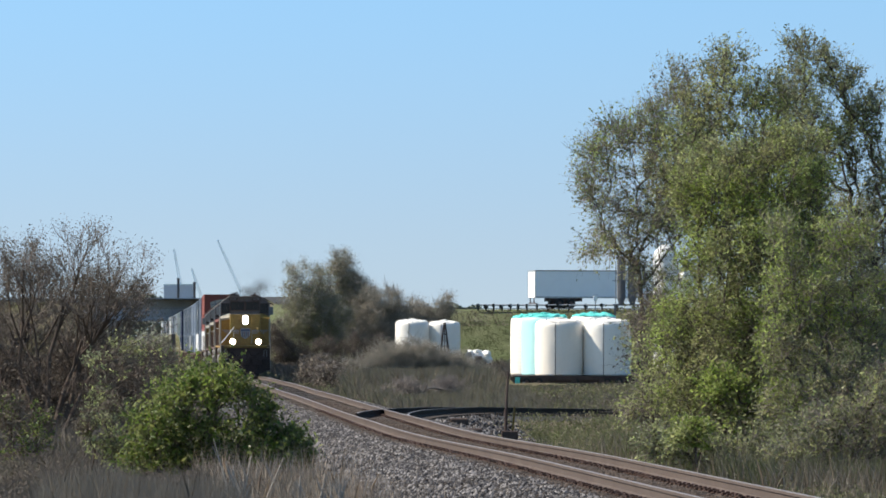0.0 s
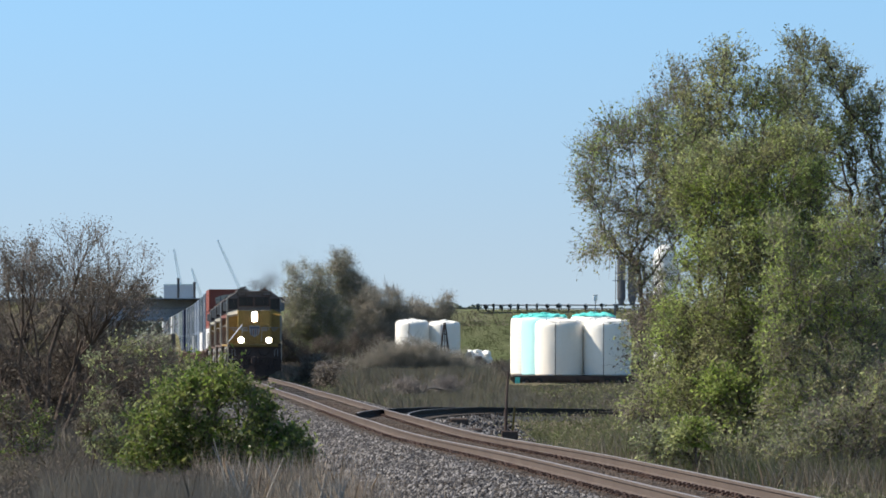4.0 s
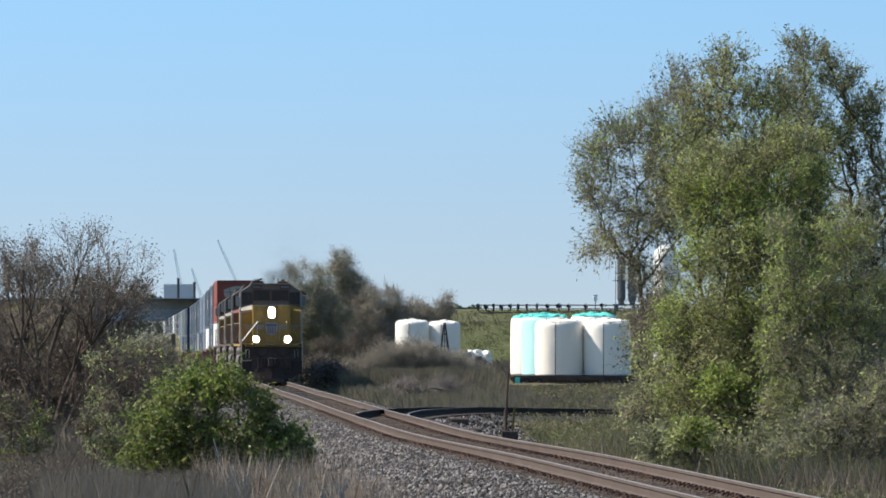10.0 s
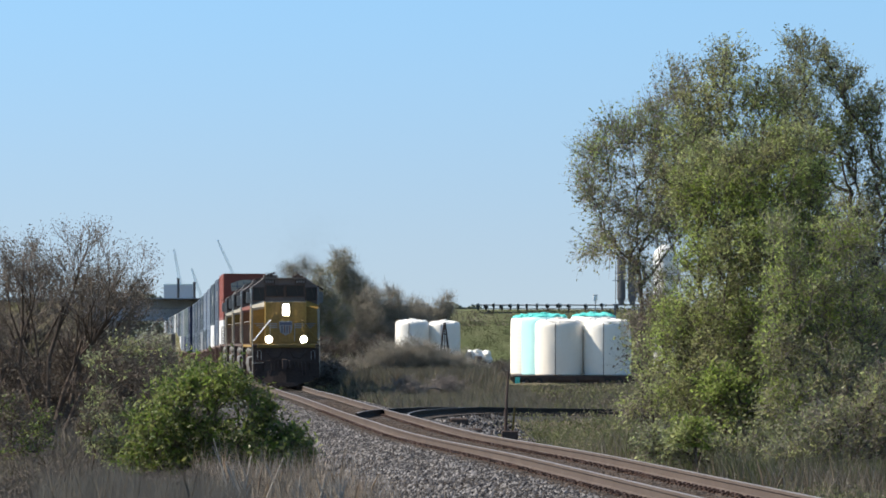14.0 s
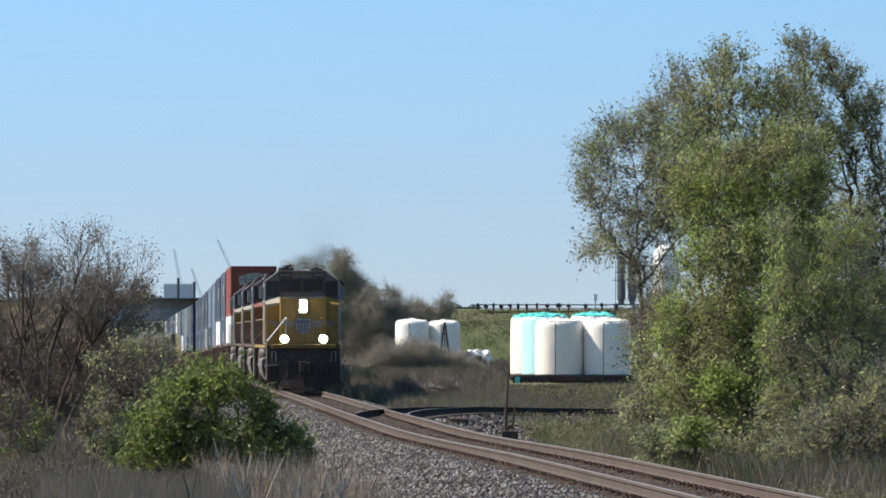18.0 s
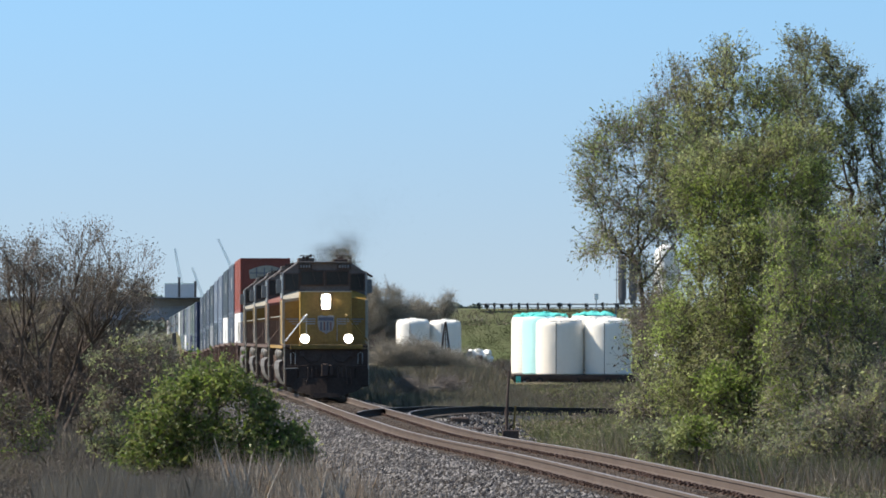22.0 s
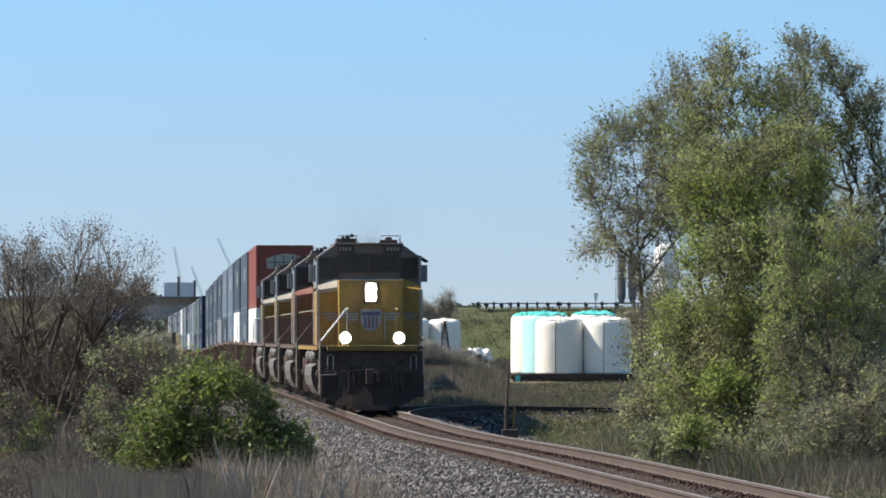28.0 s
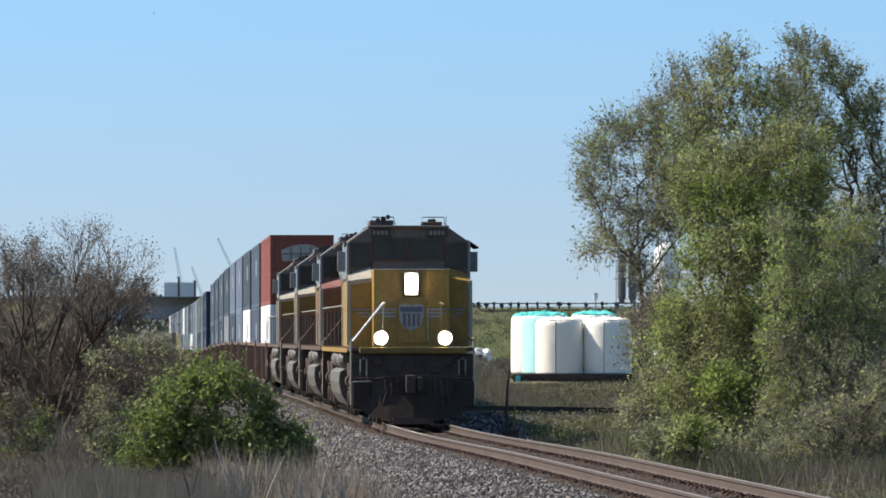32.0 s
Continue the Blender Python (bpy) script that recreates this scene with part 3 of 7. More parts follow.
def locomotive(name, label, body, top, lead=False):
    """A six-axle diesel locomotive, its coupler face at y = 0 and its long hood behind."""
    root = thing(name, label, "locomotive", "locomotives at the head of the train")
    L = 22.3
    part("frame", boxes((-1.5, 1.5, 0.95, L - 0.95, 1.66, 1.74), (-1.05, 1.05, 0.95, L - 0.95, 1.3, 1.66), (-0.5, 0.5, 1.0, L - 1.0, 0.9, 1.42)), "black", root)
    for sx in (-1, 1):
        part("side_sill_stripe", boxes((sx * 1.5 - 0.012, sx * 1.5 + 0.012, 3.2, L - 1.0, 1.62, 1.73)), "soot_and_shade" if not lead else body, root)
    # front end
    part("pilot_plate", boxes((-1.12, 1.12, 0.78, 0.95, 0.42, 1.6), bevel=0.02), "black", root, "sooty black pilot plate")
    part("anticlimber", boxes((-1.3, 1.3, 0.62, 0.95, 1.6, 1.76), bevel=0.025), "grime_shade_yellow" if lead else "soot_and_shade", root)
    bm = bmesh.new()
    rows = [(-1.36, 0.78, 0.4), (-1.05, 0.66, 0.2), (-0.6, 0.5, 0.1), (0.0, 0.38, 0.07), (0.6, 0.5, 0.1), (1.05, 0.66, 0.2), (1.36, 0.78, 0.4)]
    up = [bm.verts.new((x, y + 0.06, 0.66)) for x, y, z in rows]
    lo = [bm.verts.new((x, y - 0.02, z)) for x, y, z in rows]
    bk = [bm.verts.new((x, 0.92, z)) for x, y, z in rows]
    bu = [bm.verts.new((x, 0.92, 0.66)) for x, y, z in rows]
    for i in range(6):
        for a, b in ((lo, up), (bk, lo), (up, bu), (bu, bk)):
            bm.faces.new((a[i], a[i + 1], b[i + 1], b[i]))
    for i in (0, 6):
        bm.faces.new((up[i], lo[i], bk[i], bu[i]))
    bmesh.ops.recalc_face_normals(bm, faces=bm.faces)
    pl = part("snow_plough", bm, "plough", root, "scuffed black plough blade")
    part("plough_lip", extrude([(0.34, 0.16), (0.3, 0.02), (0.36, 0.02), (0.8, 0.04), (0.8, 0.16)], "x", -0.5, 0.5), "plough", pl)
    cp = part("coupler", boxes((-0.13, 0.13, 0.1, 0.95, 0.8, 1.05), (-0.2, 0.02, 0.0, 0.2, 0.72, 1.12), (0.08, 0.2, 0.04, 0.3, 0.76, 1.08), bevel=0.02), "black", root)
    for sx, n in ((-1, 3), (1, 4)):
        for k in range(n):
            x = sx * (0.38 + 0.15 * k)
            part("air_hose", tubes(([(x, 0.78, 1.0), (x, 0.62, 0.95), (x + 0.02, 0.56, 0.7), (x + 0.05 * sx, 0.58, 0.46)], 0.026), sides=6), "black", root)
    part("uncoupling_lever", tubes(([(-1.4, 0.7, 1.05), (-0.9, 0.68, 1.05), (-0.3, 0.6, 1.1), (0.3, 0.6, 1.1), (0.9, 0.68, 1.05), (1.4, 0.7, 1.05)], 0.018), sides=6), "black", root)
    for sx in (-1, 1):
        for y0, z0 in ((0.95, 0.4), (1.0, 0.85), (1.05, 1.28)):
            part("step", boxes((min(sx * 1.12, sx * 1.48), max(sx * 1.12, sx * 1.48), y0, 1.5, z0, z0 + 0.04)), "black", root)
        part("step_well", boxes((min(sx * 1.12, sx * 1.49), max(sx * 1.12, sx * 1.49), 0.98, 1.6, 0.5, 1.6), bevel=0.02), "black", root)
        guard = part("step_guard", boxes((min(sx * 1.0, sx * 1.5), max(sx * 1.0, sx * 1.5), 0.72, 0.98, 0.36, 0.98), bevel=0.06), "plough", root, "rounded black step guard")
        # left tread edge pale for the sun that catches it, right dark
        part("tread_edge", tubes(([(sx * 1.02, 0.71, 0.98), (sx * 1.48, 0.74, 0.96)], 0.016), sides=6), "hood_grey" if sx < 0 else "black", guard)
        part("jumper_cable", tubes(([(sx * 0.2, 0.74, 1.42), (sx * 0.34, 0.6, 1.2), (sx * 0.62, 0.6, 1.16), (sx * 0.86, 0.74, 1.4)], 0.028), sides=6), "plough", root)
        part("cable_socket", boxes((sx * 0.86 - 0.09, sx * 0.86 + 0.09, 0.7, 0.79, 1.34, 1.52), bevel=0.015), "black", root)
        part("hose_coupling", boxes((sx * 0.4 - 0.05, sx * 0.4 + 0.05, 0.54, 0.62, 0.38, 0.5), bevel=0.015), "truck_grey", root)
        part("grab_loop", tubes(([(sx * 1.28, 0.74, 1.12), (sx * 1.28, 0.68, 1.2), (sx * 1.28, 0.68, 1.45), (sx * 1.2, 0.68, 1.5), (sx * 1.12, 0.68, 1.45), (sx * 1.12, 0.7, 1.12)], 0.018), sides=6), "hood_grey", root)
        part("stair_rail", tubes(([(sx * 1.5, 0.98, 0.45), (sx * 1.5, 0.96, 1.9), (sx * 1.46, 0.9, 1.98)], 0.024), sides=6), "cream", root)
        # right-hand rails take a darker tone: their shade is put into the colour
        part("front_handrail", tubes(([(sx * 1.46, 0.85, 1.9), (sx * 1.1, 0.8, 2.36), (sx * 0.75, 0.78, 2.8), (sx * 0.7, 0.85, 2.83), (sx * 0.7, 1.4, 2.83)], 0.03), sides=6), ("white" if sx < 0 else "grime_shade_yellow") if lead else "soot_and_shade", root, "pale slanting handrail" if lead else "dark slanting handrail")
        part("handrail_post", tubes(([(sx * 0.72, 0.8, 1.74), (sx * 0.72, 0.8, 2.81)], 0.016), sides=6), "cream" if sx < 0 else "grime_shade_yellow", root)
    # nose and cab
    # trailing units: lower nose and cab darkened for soot and painted-in shade
    low = body if lead else "soot_and_shade"
    nose = part("nose", extrude([(1.45, 2.7), (2.92, 2.7), (2.92, 3.68), (1.45, 3.66)], "x", -0.93, 0.93, 0.025), body, root, "short nose with a sloped top")
    part("nose_base", boxes((-0.925, 0.925, 1.455, 2.5, 1.77, 2.71)), low, nose)
    for sx in (-1, 1):
        bm = bmesh.new()
        q = [(0.94, 2.39, 3.46), (1.5, 2.39, 3.38), (1.5, 2.9, 3.54), (0.94, 2.9, 3.76)]
        a, c = [bm.verts.new((sx * u, v, w)) for u, v, w in q], [bm.verts.new((sx * u, v, w - 0.1)) for u, v, w in q]
        bm.faces.new(a), bm.faces.new(c[::-1])
        for k in range(4):
            bm.faces.new((a[k], a[(k + 1) % 4], c[(k + 1) % 4], c[k]))
        bmesh.ops.recalc_face_normals(bm, faces=bm.faces)
        # lead: left shoulder pale for the sun on it, right in body colour
        part("nose_shoulder", bm, top if sx < 0 or not lead else body, nose, "sloped shoulder panel")
    part("nose_door", boxes((-0.32, 0.36, 1.425, 1.455, 1.85, 3.0), bevel=0.008), low if not lead else body, nose)
    part("door_seam_bar", tubes(([(0.4, 1.42, 1.9), (0.4, 1.42, 2.7)], 0.016), sides=6), "cream", nose)
    part("nose_top_edge", tubes(([(-0.93, 1.45, 3.66), (0.93, 1.45, 3.66)], 0.014), sides=6), top, nose)
    part("cab_lower", extrude([(-1.5, 2.7), (1.5, 2.7), (1.5, 3.36), (-1.5, 3.36)], "y", 2.4, 6.2, 0.02), body, root)
    part("cab_base", boxes((-1.49, 1.49, 2.41, 6.2, 1.77, 2.7)), low, root)
    for sx in (-1, 1):
        # pale strips and corners: sun on the cab's edges painted in
        part("cab_trim", boxes((sx * 1.5 - 0.05, sx * 1.5 + 0.05, 2.37, 2.47, 1.8, 3.4), bevel=0.015), "cream", root)
        part("cab_corner", boxes((sx * 1.5 - 0.035, sx * 1.5 + 0.035, 2.86, 2.98, 3.42, 4.34), bevel=0.015), "hood_grey", root)
    prof = [(-1.5, 3.42), (1.5, 3.42), (1.5, 4.36), (0.98, 4.72), (-0.98, 4.72), (-1.5, 4.36)]
    cab = part("cab_upper", extrude(prof, "y", 2.9, 6.2, 0.025), "cab_grey", root, "sooty grey cab front and roof")
    for x0, x1, z0, z1 in ((-0.84, -0.07, 3.93, 4.4), (0.07, 0.84, 3.93, 4.4), (-1.42, -0.95, 3.74, 4.3), (0.95, 1.42, 3.74, 4.3)):
        fr = part("window_frame", boxes((x0 - 0.045, x0, 2.86, 2.91, z0 - 0.045, z1 + 0.045), (x1, x1 + 0.045, 2.86, 2.91, z0 - 0.045, z1 + 0.045),
                                        (x0, x1, 2.86, 2.91, z0 - 0.045, z0), (x0, x1, 2.86, 2.91, z1, z1 + 0.045)), "black", cab)
        part("pane", boxes((x0, x1, 2.875, 2.905, z0, z1)), "glass", fr)
        part("wiper", tubes(([((x0 + x1) / 2, 2.85, z1 + 0.02), ((x0 + x1) / 2 + 0.12, 2.85, z0 + 0.1)], 0.01), sides=4), "black", fr)
    for sx in (-1, 1):
        # side panels paler than the cab: the sun on them is in the colour
        part("cab_side_panel", boxes((min(sx * 1.5, sx * 1.508), max(sx * 1.5, sx * 1.508), 2.96, 6.15, 3.46, 4.33)), "hood_grey", cab)
        for y0, y1 in ((3.5, 4.3), (4.4, 5.3)):
            part("side_window", boxes((min(sx * 1.49, sx * 1.515), max(sx * 1.49, sx * 1.515), y0, y1, 3.6, 4.25)), "glass", cab)
        part("sun_visor", extrude([(sx * 1.5, 4.42), (sx * 1.78, 4.24), (sx * 1.78, 4.21), (sx * 1.5, 4.38)], "y", 3.5, 5.4), "black", cab)
        part("cab_mirror", boxes((min(sx * 1.54, sx * 1.74), max(sx * 1.54, sx * 1.74), 3.3, 3.38, 3.62, 4.12), bevel=0.015), "hood_grey", cab)
    part("roof_edge", boxes((-1.0, 1.0, 2.8, 6.2, 4.7, 4.76), bevel=0.015), "cab_grey", cab)
    part("air_conditioner", boxes((-0.95, -0.35, 3.2, 4.4, 4.76, 4.9), bevel=0.03), "cab_grey", cab)
    part("horn", tubes(([(-0.62, 3.0, 4.92), (-0.62, 3.3, 4.92)], [0.07, 0.03]), ([(-0.5, 2.95, 4.97), (-0.5, 3.3, 4.97)], [0.06, 0.03]), ([(-0.75, 3.0, 4.9), (-0.75, 3.4, 4.9)], [0.055, 0.03])), "black", cab)
    part("antenna_dome", boxes((0.35, 0.85, 3.1, 3.7, 4.76, 4.86), (0.5, 0.7, 3.2, 3.5, 4.86, 4.93), bevel=0.03), "black", cab)
    for x in (-0.62, 0.62):
        part("roof_rack", tubes(([(x - 0.3, 3.1, 4.76), (x - 0.26, 3.1, 4.97), (x + 0.26, 3.1, 4.97), (x + 0.3, 3.1, 4.76)], 0.014), ([(x, 3.1, 4.76), (x, 3.1, 4.97)], 0.012), sides=5), "black", cab)
    part("whip_aerial", tubes(([(0.95, 3.2, 4.74), (0.95, 3.2, 5.0)], 0.012), sides=4), "black", cab)
    for x in (-0.7, 0.7):
        nb = part("number_board", boxes((x - 0.25, x + 0.25, 2.8, 2.9, 4.5, 4.66), bevel=0.01), "black", cab)
        for k in range(4):
            part("number_bar", boxes((x - 0.18 + k * 0.1, x - 0.12 + k * 0.1, 2.79, 2.802, 4.53, 4.63)), "hood_grey", nb)
    # lights
    hl = part("headlight_housing", boxes((-0.21, 0.21, 1.38, 1.46, 2.99, 3.61), bevel=0.03), "black", nose)
    # glowing plate added behind the lamps for their halo
    part("headlight_reflector", boxes((-0.17, 0.17, 1.362, 1.385, 3.02, 3.58), bevel=0.01), "lamp_halo", hl, "warm glowing plate standing in for the headlights' halo")
    for z in (3.2, 3.4):
        bm = bmesh.new()
        disc(bm, (0, 1.355, z), 0.145, 0.03)
        part("headlight", bm, "lamp", hl, "lit headlight")
    for sx in (-1, 1):
        dl = part("ditch_light_housing", tubes(([(sx * 0.78, 0.66, 1.98), (sx * 0.78, 0.86, 1.98)], 0.15), ([(sx * 0.78, 0.76, 1.76), (sx * 0.78, 0.76, 1.84)], 0.05), sides=16), "black", root)
        bm = bmesh.new()
        # glowing ring added behind the lamp for its halo
        disc(bm, (sx * 0.78, 0.655, 1.98), 0.185, 0.02)
        part("ditch_reflector", bm, "lamp_halo", dl, "warm glowing ring standing in for the lamp's halo")
        bm = bmesh.new()
        disc(bm, (sx * 0.78, 0.64, 1.98), 0.14, 0.02)
        part("ditch_light", bm, "lamp", dl, "lit ditch light")
    # emblem: plain shield and stripes
    if lead:
        sh = part("shield_emblem", extrude([(-0.24, 2.28), (-0.3, 2.5), (-0.3, 2.78), (-0.15, 2.82), (0, 2.78), (0.15, 2.82), (0.3, 2.78), (0.3, 2.5), (0.24, 2.28), (0, 2.15)], "y", 1.415, 1.427), "stripe", nose, "plain pale shield shape")
        part("shield_top", boxes((-0.27, 0.27, 1.408, 1.416, 2.62, 2.74)), "emblem_blue", sh)
        for k in range(4):
            part("shield_bar", boxes((-0.2 + k * 0.115, -0.145 + k * 0.115, 1.408, 1.416, 2.27, 2.58)), "emblem_red" if k % 2 else "emblem_blue", sh)
        for sx in (-1, 1):
            for k in range(3):
                z = 2.68 - 0.085 * k
                x1 = 0.93 - 0.1 * k
                part("wing_stripe", extrude([(sx * 0.38, z - 0.022), (sx * x1, z - 0.022), (sx * (x1 + 0.0), z + 0.022), (sx * 0.38, z + 0.022)], "y", 1.44, 1.452), "stripe", nose)
            for k in range(3):
                z = 2.68 - 0.085 * k
                part("wing_stripe", boxes((min(sx * 0.96, sx * (1.4 - 0.1 * k)), max(sx * 0.96, sx * (1.4 - 0.1 * k)), 2.378, 2.392, z - 0.022, z + 0.022)), "stripe", nose)
    # hood
    part("long_hood", boxes((-0.95, 0.95, 6.2, 20.9, 1.77, 3.95), bevel=0.03), body, root)
    part("hood_roof", extrude([(-0.95, 3.95), (0.95, 3.95), (0.8, 4.4), (-0.8, 4.4)], "y", 6.2, 20.9, 0.03), "hood_grey", root)
    part("blower_housing", boxes((-1.16, -0.95, 6.5, 9.2, 1.77, 3.1), bevel=0.05), body, root)
    part("equipment_cabinet", boxes((0.95, 1.42, 6.5, 8.6, 1.77, 3.4), bevel=0.05), body, root)
    part("brake_grid_box", boxes((-1.04, 1.04, 6.9, 9.8, 3.7, 4.5), bevel=0.08), "hood_grey", root)
    part("exhaust_stack", boxes((-0.35, 0.35, 11.4, 12.4, 4.4, 4.68), bevel=0.03), "black", root)
    part("radiator_wing", extrude([(-0.93, 3.4), (-1.06, 3.75), (-1.06, 4.3), (-0.8, 4.5), (0.8, 4.5), (1.06, 4.3), (1.06, 3.75), (0.93, 3.4)], "y", 15.8, 20.6, 0.03), "hood_grey", root)
    for y in (7.6, 8.9, 16.6, 18.0, 19.4):
        bm = bmesh.new()
        disc(bm, (0, y, 4.52), 0.6, 0.16, "z", 18)
        part("roof_fan", bm, "hood_grey", root)
    for sx in (-1, 1):
        for k in range(10):
            y = 9.6 + k * 0.98
            part("hood_door", boxes((min(sx * 0.95, sx * 0.97), max(sx * 0.95, sx * 0.97), y, y + 0.9, 1.9, 3.7)), body, root)
        for k in range(6):
            y = 6.6 + k * 2.8
            part("handrail_post", tubes(([(sx * 1.48, y, 1.74), (sx * 1.48, y, 2.82)], 0.012), sides=6), "soot_and_shade", root)
        part("side_handrail", tubes(([(sx * 1.48, 6.4, 2.8), (sx * 1.48, 21.2, 2.8)], 0.016), sides=6), "cream", root)
        part("stair_rail", tubes(([(sx * 1.5, 6.25, 1.8), (sx * 1.5, 6.25, 3.4)], 0.024), sides=6), "cream", root)
    part("rear_plate", boxes((-1.48, 1.48, L - 0.95, L - 0.78, 0.42, 1.74)), "black", root)
    part("rear_coupler", boxes((-0.13, 0.13, L - 0.95, L - 0.1, 0.8, 1.05), (-0.18, 0.18, L - 0.25, L, 0.74, 1.1)), "truck_grey", root)
    prof = [(-1.0, 0.22), (1.0, 0.22), (1.3, 0.38), (1.46, 0.62), (1.52, 0.9), (1.5, 1.14), (1.36, 1.22), (-1.36, 1.22), (-1.5, 1.14), (-1.52, 0.9), (-1.46, 0.62), (-1.3, 0.38)]
    ft = part("fuel_tank", extrude(prof, "y", 8.2, 14.6), "truck_grey", root, "dusty grey fuel tank with curved sides")
    # dark sheets on the tank's ends: their shade is put into the colour
    for y in (8.19, 14.6):
        part("end_plate", extrude([(a * 0.985, 0.72 + (b - 0.72) * 0.985) for a, b in prof], "y", y - 0.02, y + 0.02), "soot_and_shade", ft)
    for sx in (-1, 1):
        for y0, y1 in ((8.9, 11.0), (11.9, 14.2)):
            part("air_reservoir", tubes(([(sx * 1.3, y0, 1.44), (sx * 1.3, y0 + 0.15, 1.44), (sx * 1.3, y1 - 0.15, 1.44), (sx * 1.3, y1, 1.44)], [0.1, 0.21, 0.21, 0.1]), sides=14), "truck_grey", root)
    wheels = []
    for yc in (4.15, 18.15):
        bogie_frame(root, yc)
        wheels += [wheelset(root, yc + dy) for dy in (-2.05, 0, 2.05)]
    # the body rides high on its springs
    for o in root.children_recursive:
        if o.type == "MESH" and not o.name.startswith("wheel"):
            for v in o.data.vertices:
                v.co.z = v.co.z + SAG if v.co.z > 1.6 else v.co.z * (1.6 + SAG) / 1.6
    return root, wheels


LEAD, LEAD_WHEELS = locomotive("locomotive", "yellow diesel locomotive with grey cab and three lit headlights", "yellow", "cream", True)
SECOND, SECOND_WHEELS = locomotive("locomotive", "orange diesel locomotive with a faded red nose top", "orange", "pink")
THIRD, THIRD_WHEELS = locomotive("locomotive", "dusty yellow diesel locomotive with a pale nose top", "grime_shade_yellow", "cream")
FOURTH = copy_thing(THIRD, Matrix())
for loco in (SECOND, THIRD, FOURTH):
    for o in loco.children_recursive:
        if o.name.startswith(("headlight.", "ditch_light.", "headlight_reflector", "ditch_reflector")) and o.type == "MESH":
            o.data = o.data.copy() if o.data.users > 1 else o.data
            o.data.materials[0] = M["glass"]
            o["label"] = "unlit lamp"


def container(color, height, label, length=16.15, graffiti=False):
    """A box container, its front end at y = 0, resting at z = 0."""
    root = thing("shipping_container", label, "container", "containers on the train")
    mat_name, w = "box_" + color, 1.3
    for sx in (-1, 1):
        pts, n = [], 44
        step = (length - 0.3) / n
        for k in range(n):
            y = 0.15 + k * step
            pts += [(0.0, y), (0.0, y + step * 0.35), (-0.036, y + step * 0.5), (-0.036, y + step * 0.85)]
        pts.append((0.0, length - 0.15))
        bm = bmesh.new()
        cols = [[bm.verts.new((sx * (w - 0.01 + a), y, z)) for z in (0.14, height - 0.1)] for a, y in pts]
        for a, b in zip(cols, cols[1:]):
            bm.faces.new((a[0], b[0], b[1], a[1]) if sx > 0 else (a[0], a[1], b[1], b[0]))
        part("side_panel", bm, mat_name, root)
        part("bottom_rail", boxes((min(sx * (w - 0.06), sx * w), max(sx * (w - 0.06), sx * w), 0.12, length - 0.12, 0.0, 0.15)), mat_name, root)
        part("top_rail", boxes((min(sx * (w - 0.05), sx * w), max(sx * (w - 0.05), sx * w), 0.12, length - 0.12, height - 0.11, height)), mat_name, root)
        for y in (0.0, length - 0.14):
            part("corner_post", boxes((min(sx * (w - 0.14), sx * w), max(sx * (w - 0.14), sx * w), y, y + 0.14, 0, height), bevel=0.012), mat_name, root)
    fp = part("front_panel", boxes((-1.17, 1.17, 0.06, 0.09, 0.1, height - 0.1)), mat_name, root)
    for k in range(10):
        part("rib", boxes((-1.1 + k * 0.22, -1.0 + k * 0.22, 0.03, 0.06, 0.14, height - 0.12)), mat_name, fp)
    part("front_sill", boxes((-1.16, 1.16, 0.0, 0.1, 0, 0.12)), mat_name, fp)
    part("front_header", boxes((-1.16, 1.16, 0.0, 0.1, height - 0.12, height)), mat_name, fp)
    for x0 in (-1.16, 0.02):
        part("end_door", boxes((x0, x0 + 1.14, length - 0.08, length - 0.03, 0.1, height - 0.1)), mat_name, root)
    part("roof", boxes((-w + 0.05, w - 0.05, 0.1, length - 0.1, height - 0.05, height - 0.02)), mat_name, root)
    part("floor", boxes((-w + 0.05, w - 0.05, 0.1, length - 0.1, 0.06, 0.12)), mat_name, root)
    if graffiti:
        arc = [(-0.85 + 1.85 * k / 12, height - 0.62 + 0.24 * math.sin(math.pi * k / 12)) for k in range(13)]
        gp = part("graffiti", extrude(arc + [(1.0, height - 1.05), (0.3, height - 1.0), (-0.8, height - 1.08)], "y", 0.016, 0.026), "cream", root, "pale arched graffiti patch")
        for x in (-0.45, -0.05, 0.35, 0.7):
            part("graffiti_line", boxes((x - 0.025, x + 0.025, 0.01, 0.018, height - 1.0, height - 0.5)), "emblem_blue", gp)
        part("graffiti_line", boxes((-0.8, 0.95, 0.01, 0.018, height - 0.8, height - 0.75)), "emblem_blue", gp)
    else:
        for sx in (-1,):
            part("side_marking", boxes((sx * w - 0.004, sx * w + 0.002, length * 0.3, length * 0.42, height * 0.5, height * 0.75)), "stripe", root)
    return root


BOX_FLOOR = 0.64


